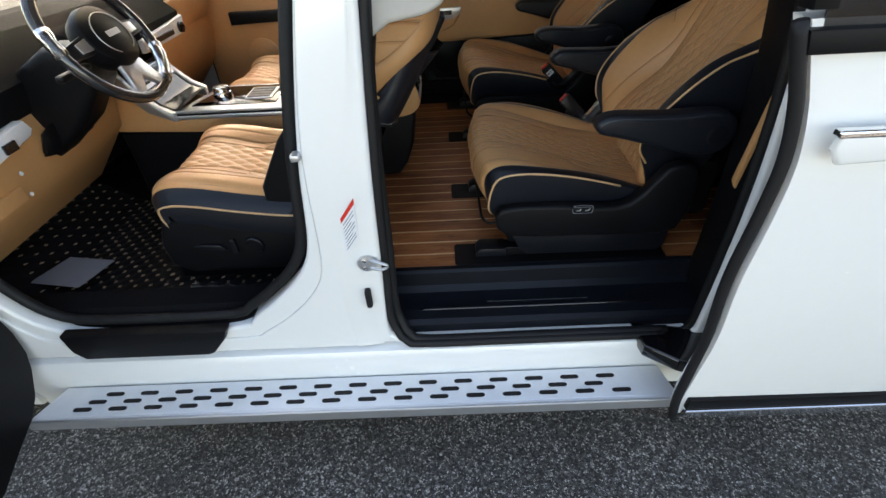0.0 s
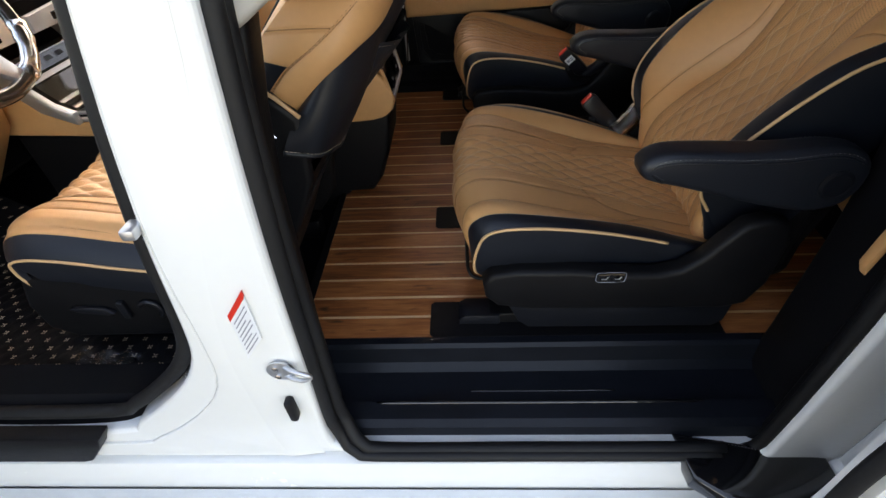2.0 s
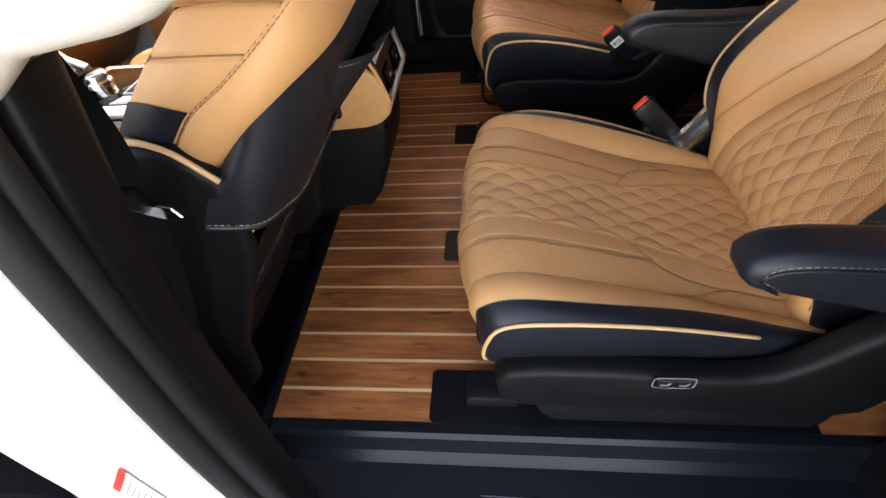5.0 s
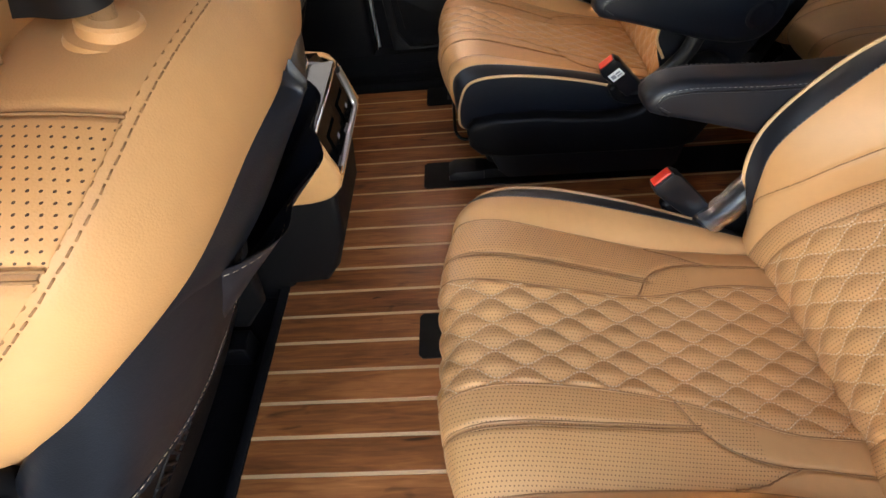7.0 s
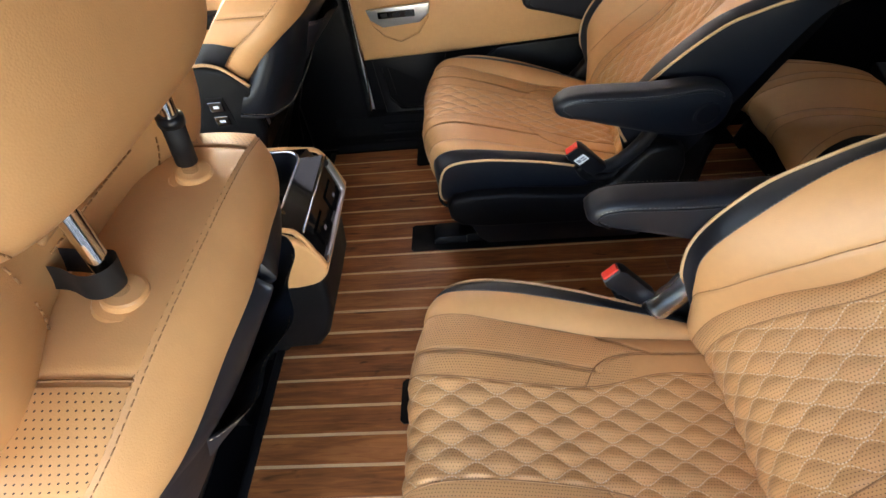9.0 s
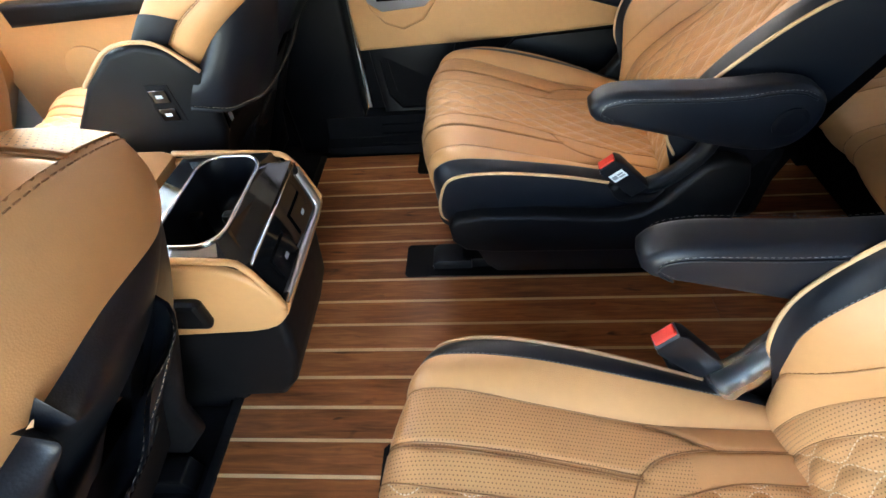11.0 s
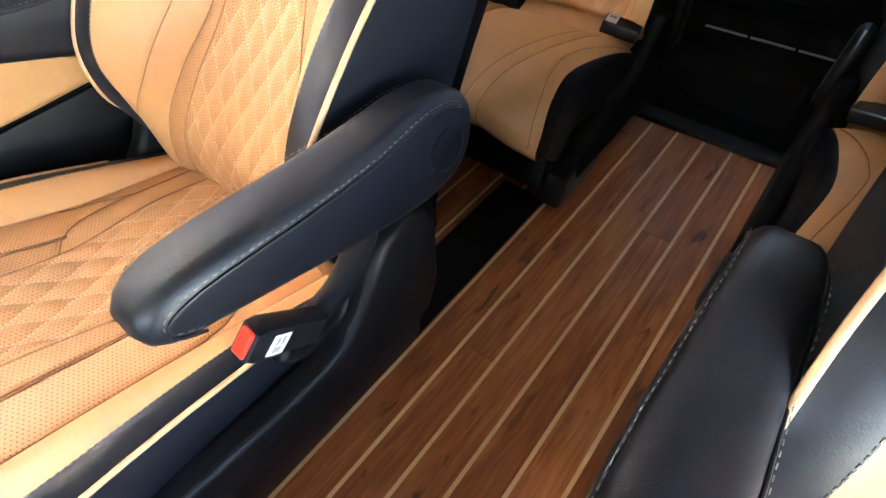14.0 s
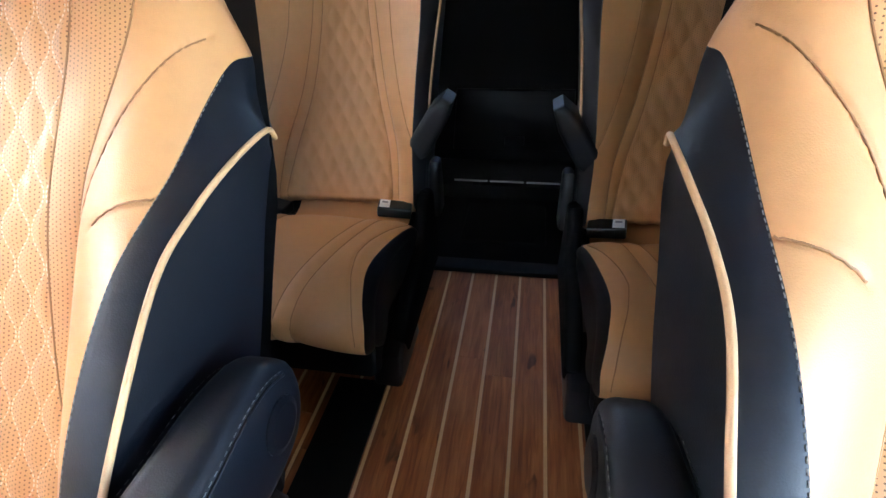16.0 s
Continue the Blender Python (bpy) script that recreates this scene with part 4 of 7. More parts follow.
SEAT_SEAM = [(0.130, 0.204, 0.158), (0.108, 0.209, 0.208), (0.095, 0.219, 0.269), (0.107, 0.236, 0.316), (0.153, 0.239, 0.335), (0.257, 0.236, 0.323), (0.412, 0.222, 0.286), (0.546, 0.216, 0.240), (0.60, 0.213, 0.220)]
SEAT_PIPING = [(0.131, 0.221, 0.158), (0.107, 0.242, 0.191), (0.111, 0.262, 0.262), (0.137, 0.268, 0.310), (0.219, 0.269, 0.320), (0.35, 0.257, 0.296), (0.491, 0.241, 0.252), (0.56, 0.234, 0.228)]
SEAT_REAR = [(0.150, 0.215, 0.150), (0.140, 0.232, 0.163), (0.143, 0.246, 0.188), (0.17, 0.250, 0.198), (0.25, 0.252, 0.202), (0.36, 0.246, 0.200), (0.50, 0.238, 0.190), (0.57, 0.232, 0.185)]
SEAT_MID = [(0.088, 0.129, 0.205), (0.070, 0.127, 0.263), (0.087, 0.125, 0.320), (0.142, 0.120, 0.339), (0.245, 0.116, 0.316), (0.377, 0.108, 0.268)]
SEAT_WING = [(0.353, 0.076, 0.279), (0.367, 0.107, 0.268), (0.395, 0.132, 0.254), (0.452, 0.147, 0.239), (0.509, 0.150, 0.225), (0.60, 0.158, 0.208)]
SEAT_END = [(0.389, 0.174, 0.263), (0.425, 0.168, 0.250), (0.455, 0.156, 0.242), (0.479, 0.148, 0.234)]


def seat_plain(p):
    x, y = p[:, 0], p[:, 1]
    wing = x > np.interp(y, [q[1] for q in SEAT_WING], [q[0] for q in SEAT_WING])
    tail = (x > 0.389) & (y > np.interp(x, [q[0] for q in SEAT_END], [q[1] for q in SEAT_END]))
    return (wing & (y < 0.158) & (x > 0.44)) | tail | (x > 0.479)


# seam lines of the second-row backrest, from its foot up
BACK_INSERT = [(0.615, 0.142, 0.170), (0.579, 0.139, 0.215), (0.584, 0.134, 0.294), (0.634, 0.113, 0.378), (0.703, 0.080, 0.472), (0.770, 0.074, 0.587), (0.856, 0.092, 0.724), (0.915, 0.094, 0.830), (0.955, 0.085, 0.905), (1.005, 0.080, 0.87)]
BACK_EDGE = [(0.605, 0.174, 0.170), (0.568, 0.171, 0.222), (0.583, 0.166, 0.307), (0.636, 0.146, 0.385), (0.712, 0.109, 0.478), (0.781, 0.112, 0.603), (0.868, 0.155, 0.737), (0.922, 0.160, 0.835), (0.962, 0.135, 0.90), (1.01, 0.120, 0.865)]
BACK_SEAM = [(0.607, 0.212, 0.185), (0.576, 0.214, 0.240), (0.555, 0.212, 0.343), (0.552, 0.209, 0.419), (0.598, 0.208, 0.495), (0.681, 0.211, 0.575), (0.783, 0.212, 0.623), (0.857, 0.219, 0.670), (0.897, 0.224, 0.690), (0.932, 0.226, 0.689), (0.965, 0.202, 0.688), (1.0, 0.170, 0.70), (1.03, 0.130, 0.74)]
BACK_PIPING = [(0.60, 0.218, 0.244), (0.563, 0.219, 0.306), (0.535, 0.225, 0.359), (0.548, 0.241, 0.431), (0.615, 0.248, 0.515), (0.696, 0.241, 0.574), (0.754, 0.242, 0.598), (0.806, 0.249, 0.617), (0.859, 0.251, 0.625), (0.893, 0.248, 0.622), (0.910, 0.242, 0.606), (0.950, 0.216, 0.615), (1.0, 0.175, 0.66), (1.035, 0.135, 0.70)]
BACK_REAR = [(0.70, 0.222, 0.23), (0.735, 0.228, 0.30), (0.765, 0.238, 0.38), (0.800, 0.246, 0.46), (0.833, 0.250, 0.53), (0.858, 0.252, 0.572), (0.880, 0.249, 0.592), (0.905, 0.241, 0.598), (0.950, 0.210, 0.60), (1.0, 0.170, 0.645), (1.04, 0.130, 0.69)]
BACK_WANDER = [(0.553, 0.224, 0.255), (0.563, 0.206, 0.320), (0.605, 0.174, 0.402), (0.666, 0.146, 0.473), (0.746, 0.137, 0.540), (0.806, 0.149, 0.640), (0.851, 0.186, 0.700), (0.893, 0.214, 0.716)]
BACK_TUCK = [(0.753, 0.215, 0.615), (0.748, 0.197, 0.611), (0.744, 0.178, 0.602), (0.738, 0.162, 0.588)]


def captain_chair(label, upright=0.0, slide=0.0, wrapped=False):
    """Second-row armchair; y points to the outer side of the van from the middle of the seat. upright: degrees by which
    the backrest stands steeper; slide: how far it sits to the outer side; wrapped: with clear film left on the hinge
    cover, wide and hazy to imitate glare.
    """
    ca, sa_ = math.cos(radians(upright)), math.sin(radians(upright))
    tip = lambda pts: [(0.60 + (x - 0.60) * ca - (z - 0.25) * sa_, 0.25 + (z - 0.25) * ca + (x - 0.60) * sa_) for x, z in pts]
    seat = thing("captain_chair", label, "seat", group="second-row chairs")
    lean = lambda pts: [(q[0], y, q[1]) for (x, y, z), q in zip(pts, tip([(x, z) for x, y, z in pts]))]
    upholstery(seat, SEAT_INSERT, SEAT_EDGE, SEAT_SEAM, SEAT_PIPING, SEAT_REAR,
               [("band", True, SEAT_MID), ("band", False, SEAT_WING), ("band", False, SEAT_END)], 170, (90, 44, 22), (0.004, 0.005, 0.003), seat_plain, (0.0, 0.90))
    upholstery(seat, *map(lean, (BACK_INSERT, BACK_EDGE, BACK_SEAM, BACK_PIPING, BACK_REAR)),
               [("bolster", False, lean(BACK_WANDER)), ("bolster", False, lean(BACK_TUCK))], 190, (84, 22, 44), (0.003, 0.008, 0.003), lambda p: np.zeros(len(p), bool), (0.085, 0.779), slide, 0.006)
    # back shell
    rows = spline(tip([(0.77, 0.20), (0.80, 0.38), (0.88, 0.58), (0.96, 0.74), (1.01, 0.85), (1.0, 0.91)]), 24)
    hw = np.interp(np.linspace(0, 1, 24), [0, 0.5, 0.8, 1], [0.21, 0.25, 0.22, 0.15])
    P = np.array([[(x + 0.02 * (1 - q * q), hw[k] * q, z) for q in np.linspace(-1, 1, 16)] for k, (x, z) in enumerate(rows)])
    grid_part("back_shell", P, M_PLASTIC, seat, "black plastic back shell")
    # headrest
    hp = []
    for k, f in enumerate(np.linspace(0, 1, 18)):
        z = 0.965 + 0.20 * f
        r = (1 - (2 * f - 1) ** 6) ** 0.5 if 0 < f < 1 else 0.02
        cx, z = tip([(0.965 + 0.08 * f, z)])[0]
        hp.append([(cx + 0.055 * r * abs(math.cos(a)) ** 0.6 * math.copysign(1, math.cos(a)), 0.135 * r * abs(math.sin(a)) ** 0.6 * math.copysign(1, math.sin(a)), z) for a in np.linspace(0, 2 * math.pi, 32, endpoint=False)])
    grid_part("headrest", np.array(hp), M_TAN, seat, "tan leather headrest", wrap=True)
    # neck pillow hung in front of the backrest
    px_, pz_ = tip([(0.822, 0.838)])[0]
    P = []
    for w in np.linspace(-1, 1, 36):
        r = (0.052 + 0.024 * float(smooth01(np.array((abs(w) - 0.25) / 0.5)))) * max(0.03, (1 - abs(w) ** 8)) ** 0.5
        P.append([(px_ + 0.7 * r * math.cos(a), 0.165 * w, pz_ + r * math.sin(a)) for a in np.linspace(0, 2 * math.pi, 26, endpoint=False)])
    np_ = grid_part("neck_pillow", np.array(P), M_TAN, seat, "bone-shaped tan leather neck pillow", wrap=True)
    for j in (8, 18):
        stitches("pillow_thread", np.array(P)[2:34, j] + np.array((-0.001, 0, 0)), M_DARKTHREAD, np_, 0.008, 0.0055, 0.0009)
    # side shells with their mounts, lower skirts
    SHELL = [(0.128, 0.150), (0.122, 0.192), (0.14, 0.214), (0.19, 0.223), (0.30, 0.221), (0.42, 0.209), (0.47, 0.208), (0.51, 0.218), (0.542, 0.248), (0.57, 0.290), (0.595, 0.326),
             (0.64, 0.338), (0.675, 0.325), (0.690, 0.28), (0.688, 0.18), (0.665, 0.12), (0.62, 0.105), (0.22, 0.112), (0.155, 0.122)]
    for s in (-1, 1):
        a, b = sorted((s * 0.245, s * 0.287))
        part("side_shell", prism_bm(SHELL, a, b, "y", 0.012, 3), M_PLASTIC, seat, "moulded black plastic side shell", True, 50)
        a, b = sorted((s * 0.215, s * 0.272))
        part("lower_skirt", prism_bm([(0.175, 0.118), (0.200, 0.060), (0.225, 0.036), (0.63, 0.032), (0.650, 0.05), (0.655, 0.118)], a, b, "y", 0.006, 2), M_SATIN, seat, "glossy black skirt", True, 40)
        # rail foot and cover
        a, b = sorted((s * 0.175, s * 0.235))
        part("rail_cover", prism_bm([(0.070, 0.004), (0.070, 0.022), (0.085, 0.034), (0.165, 0.034), (0.165, 0.004)], a, b, "y", 0.004, 2), M_SATIN, seat, "", True, 40)
        part("seat_rail", box_bm(0.14, 0.67, s * 0.205 - 0.024, s * 0.205 + 0.024, 0.003, 0.034, 0.003), M_PLASTIC, seat)
    part("seat_base", box_bm(0.17, 0.66, -0.215, 0.215, 0.034, 0.20, 0.02), M_PLASTIC, seat, "black base")
    part("back_base", box_bm(0.64, 0.80, -0.20, 0.20, 0.10, 0.30, 0.03), M_PLASTIC, seat)
    # switch on the outer shell
    sw = part("switch_panel", box_bm(0.346, 0.402, 0.286, 0.2905, 0.1965, 0.2215, 0.0015), M_PLASTIC, seat, "switch panel with silver icons")
    rimp = [(x_, 0.2903, z_) for x_, z_ in rounded([(0.350, 0.1965), (0.374, 0.1955), (0.398, 0.1965), (0.4025, 0.2015), (0.4025, 0.2165), (0.398, 0.2215), (0.374, 0.2225), (0.350, 0.2215), (0.3455, 0.2165), (0.3455, 0.2015), (0.350, 0.1965)], 60)[:-1]]
    tube("switch_rim", rimp, 0.0007, M_INK, sw, "thin grey rim", 6, True)
    for x0, x1 in ((0.349, 0.3735), (0.3745, 0.399)):
        part("button", box_bm(x0, x1, 0.290, 0.2925, 0.1995, 0.2185, 0.001), M_GLOSS, sw)
        c = (x0 + x1) / 2
        part("icon", prism_bm([(c - 0.006, 0.205), (c + 0.005, 0.205), (c + 0.008, 0.213), (c + 0.005, 0.213), (c + 0.002, 0.208), (c - 0.006, 0.208)], 0.2926, 0.2930, "y"), M_SILVER, sw)
    # pull bar under the front edge
    bar = [(0.18, 0.15, 0.085), (0.12, 0.16, 0.085), (0.096, 0.15, 0.100), (0.092, 0.09, 0.106), (0.092, -0.09, 0.106), (0.096, -0.15, 0.100), (0.12, -0.16, 0.085), (0.18, -0.15, 0.085)]
    tube("pull_bar", spline(bar, 50), 0.0045, M_PLASTIC, seat, "black steel pull bar", 10)
    # armrests
    ARM = [(0.366, 0.472), (0.369, 0.457), (0.384, 0.445), (0.43, 0.434), (0.50, 0.414), (0.56, 0.396), (0.62, 0.381), (0.665, 0.376), (0.70, 0.384), (0.720, 0.406), (0.727, 0.436),
           (0.720, 0.466), (0.694, 0.488), (0.65, 0.496), (0.60, 0.494), (0.54, 0.492), (0.47, 0.495), (0.41, 0.496), (0.380, 0.488)]
    for s in (-1, 1):
        a, b = sorted((s * 0.262, s * 0.320))
        swell = lambda x_: float(np.interp(x_, [0.37, 0.44, 0.52, 0.60, 0.66, 0.73], [0.96, 1.08, 1.08, 0.98, 0.90, 0.86]))
        abm = prism_bm(rounded(ARM + ARM[:1], 56)[:-1], a, b, "y", 0.017, 5)
        for v_ in abm.verts:
            v_.co.y = s * 0.291 + (v_.co.y - s * 0.291) * swell(v_.co.x)
        arm = part("armrest", abm, M_BLACK, seat, "padded black leather armrest", True, 60)
        part("pivot_cap", turned_bm([(0.026, 0), (0.026, 0.003), (0.020, 0.005), (0.0, 0.0052)], 28, pose(0.675, s * (0.291 + 0.0285 * swell(0.675)), 0.433, -90 * s, 0, 0)), M_SATIN, arm)
        c = np.array(ARM)
        top = spline([(0.402, 0.448), (0.386, 0.458), (0.382, 0.468), (0.394, 0.479), (0.43, 0.484), (0.50, 0.481), (0.58, 0.479), (0.64, 0.484), (0.675, 0.481), (0.70, 0.470)], 44)
        for g in (-1, 1):
            tube("welt", np.c_[top[:, 0], [s * (0.291 + g * 0.0293 * swell(x_)) for x_ in top[:, 0]], top[:, 1]], 0.0016, M_BLACK, arm, "", 6)
            stitches("arm_thread", np.c_[top[:, 0], [s * (0.291 + g * 0.0297 * swell(x_)) for x_ in top[:, 0]], top[:, 1] + 0.006], M_GREYTHREAD, arm, 0.007, 0.0038, 0.0004)
    # belt buckle by the inner side
    bk = part("belt_buckle", prism_bm([(-0.019, -0.055), (0.019, -0.055), (0.023, 0.035), (0.018, 0.048), (-0.018, 0.048), (-0.023, 0.035)], -0.014, 0.014, "y", 0.005, 2), M_SATIN, seat, "black seat-belt buckle with a red button", True, 40)
    bk.matrix_local = pose(0.458, -0.262, 0.300, 10, -46, -10)
    part("red_button", box_bm(-0.016, 0.016, -0.009, 0.008, 0.041, 0.0515, 0.002), M_RED, bk, "red release button")
    lb = part("buckle_label", box_bm(-0.014, 0.014, -0.0150, -0.0143, 0.004, 0.026), M_LABEL, bk, "white label with grey bars")
    part("label_bar", box_bm(-0.011, -0.002, -0.0154, -0.0149, 0.010, 0.020), M_INK, lb)
    for dz in (0.018, 0.011):
        part("label_bar", box_bm(0.000, 0.011, -0.0154, -0.0149, dz - 0.002, dz + 0.002), M_INK, lb)
    tube("buckle_stalk", spline([(0.445, -0.266, 0.28), (0.47, -0.262, 0.245), (0.53, -0.255, 0.235), (0.56, -0.25, 0.26)], 16), 0.011, M_PLASTIC, seat, "", 10)
    tube("back_pivot", spline([(0.50, -0.235, 0.24), (0.545, -0.250, 0.275), (0.585, -0.262, 0.335), (0.60, -0.262, 0.38)], 16), 0.022 if wrapped else 0.017, M_SATIN, seat, "black hinge cover", 14)
    if wrapped:
        # film made wide and hazy in place of a bright glare patch
        tube("film_wrap", spline([(0.505, -0.236, 0.245), (0.545, -0.250, 0.275), (0.585, -0.262, 0.335), (0.598, -0.262, 0.372)], 24), [0.0242 + 0.0008 * math.sin(1.3 * k) for k in range(24)], M_GLARE_FILM, seat, "clear film over the hinge cover, hazed to imitate glare", 14)
    return seat


far_chair = captain_chair("tan quilted leather chair with black sides, beside the closed door", 0.0, 0.005)
far_chair.matrix_world = pose(0, 0.455, 0)
near_chair = captain_chair("tan quilted leather chair with black sides, by the open doorway", 2.0, -0.012, True)
near_chair.matrix_world = pose(0, -0.447, 0) @ Matrix.Diagonal((1, -1, 1, 1))

# black plates over the seat rails
def rail_plate(y0, y1, end=1.08):
    ob = part("rail_plate", prism_bm([(x, y) for x, y in [(0.0, y0 + 0.008), (0.008, y0), (end, y0), (end, y1), (0.008, y1), (0.0, y1 - 0.008)]], 0.0006, 0.0036, "z"), M_PLASTIC, None)
    hang(ob)
    ob["label"] = "black plate over the seat rail"
for y0, y1, end in ((-0.308, -0.203, 1.08), (0.200, 0.306, 1.08), (-0.7155, -0.607, 0.672), (0.607, 0.7155, 1.08)):
    rail_plate(y0, y1, end)


# ---- third row ----
# seam lines of half a third-row seat: the cushion from its front lip back, the backrest from its foot up
RSEAT_INSERT = [(1.03, 0.045, 0.190), (0.985, 0.050, 0.205), (0.962, 0.052, 0.235), (0.972, 0.056, 0.270), (1.03, 0.062, 0.293), (1.12, 0.075, 0.298), (1.23, 0.088, 0.280), (1.33, 0.098, 0.250), (1.365, 0.100, 0.215), (1.35, 0.100, 0.18)]
RSEAT_EDGE = [(1.03, 0.095, 0.185), (0.985, 0.088, 0.202), (0.964, 0.085, 0.235), (0.974, 0.088, 0.270), (1.03, 0.094, 0.294), (1.12, 0.110, 0.298), (1.23, 0.123, 0.280), (1.33, 0.132, 0.250), (1.365, 0.134, 0.215), (1.35, 0.134, 0.18)]
RSEAT_SEAM = [(1.03, 0.190, 0.150), (1.005, 0.195, 0.163), (0.993, 0.198, 0.190), (0.996, 0.202, 0.231), (1.027, 0.195, 0.278), (1.096, 0.188, 0.298), (1.23, 0.196, 0.272), (1.34, 0.206, 0.232), (1.365, 0.208, 0.200), (1.35, 0.208, 0.17)]
RSEAT_PIPING = [(1.05, 0.194, 0.148), (1.035, 0.200, 0.158), (1.03, 0.206, 0.185), (1.035, 0.208, 0.215), (1.06, 0.206, 0.250), (1.12, 0.204, 0.262), (1.25, 0.208, 0.240), (1.34, 0.214, 0.205), (1.37, 0.214, 0.18), (1.35, 0.212, 0.16)]
RSEAT_REAR = [(1.10, 0.19, 0.10), (1.09, 0.198, 0.11), (1.09, 0.204, 0.13), (1.10, 0.206, 0.15), (1.12, 0.204, 0.165), (1.16, 0.204, 0.165), (1.27, 0.206, 0.15), (1.33, 0.21, 0.13), (1.36, 0.212, 0.12), (1.36, 0.21, 0.12)]
RSEAT_FOLD = [(1.34, 0.200, 0.245), (1.24, 0.172, 0.282), (1.14, 0.156, 0.300), (1.06, 0.166, 0.292), (1.0, 0.180, 0.245), (0.988, 0.184, 0.195)]
RBACK_INSERT = [(1.47, 0.140, 0.215), (1.426, 0.140, 0.247), (1.440, 0.137, 0.275), (1.502, 0.120, 0.357), (1.573, 0.085, 0.475), (1.633, 0.062, 0.613), (1.672, 0.054, 0.735), (1.71, 0.060, 0.86), (1.75, 0.055, 0.93), (1.80, 0.05, 0.90)]
RBACK_EDGE = [(1.46, 0.158, 0.215), (1.420, 0.157, 0.247), (1.432, 0.155, 0.278), (1.490, 0.144, 0.362), (1.563, 0.108, 0.480), (1.625, 0.084, 0.613), (1.666, 0.074, 0.735), (1.706, 0.080, 0.86), (1.748, 0.075, 0.93), (1.80, 0.07, 0.90)]
RBACK_SEAM = [(1.45, 0.196, 0.215), (1.408, 0.196, 0.248), (1.412, 0.196, 0.290), (1.443, 0.194, 0.391), (1.488, 0.200, 0.517), (1.553, 0.206, 0.649), (1.606, 0.200, 0.751), (1.66, 0.185, 0.86), (1.72, 0.150, 0.925), (1.79, 0.12, 0.90)]
RBACK_PIPING = [(1.47, 0.215, 0.20), (1.445, 0.218, 0.27), (1.462, 0.224, 0.38), (1.500, 0.228, 0.485), (1.545, 0.236, 0.585), (1.588, 0.246, 0.680), (1.632, 0.244, 0.768), (1.70, 0.20, 0.87), (1.78, 0.14, 0.89)]
RBACK_REAR = [(1.60, 0.205, 0.20), (1.60, 0.210, 0.28), (1.61, 0.22, 0.38), (1.63, 0.226, 0.48), (1.66, 0.234, 0.58), (1.69, 0.240, 0.67), (1.72, 0.235, 0.76), (1.76, 0.19, 0.86), (1.80, 0.14, 0.88)]
RBACK_FLARE = [(1.440, 0.194, 0.395), (1.475, 0.172, 0.44), (1.545, 0.150, 0.53), (1.60, 0.135, 0.62), (1.645, 0.130, 0.72), (1.68, 0.130, 0.80)]


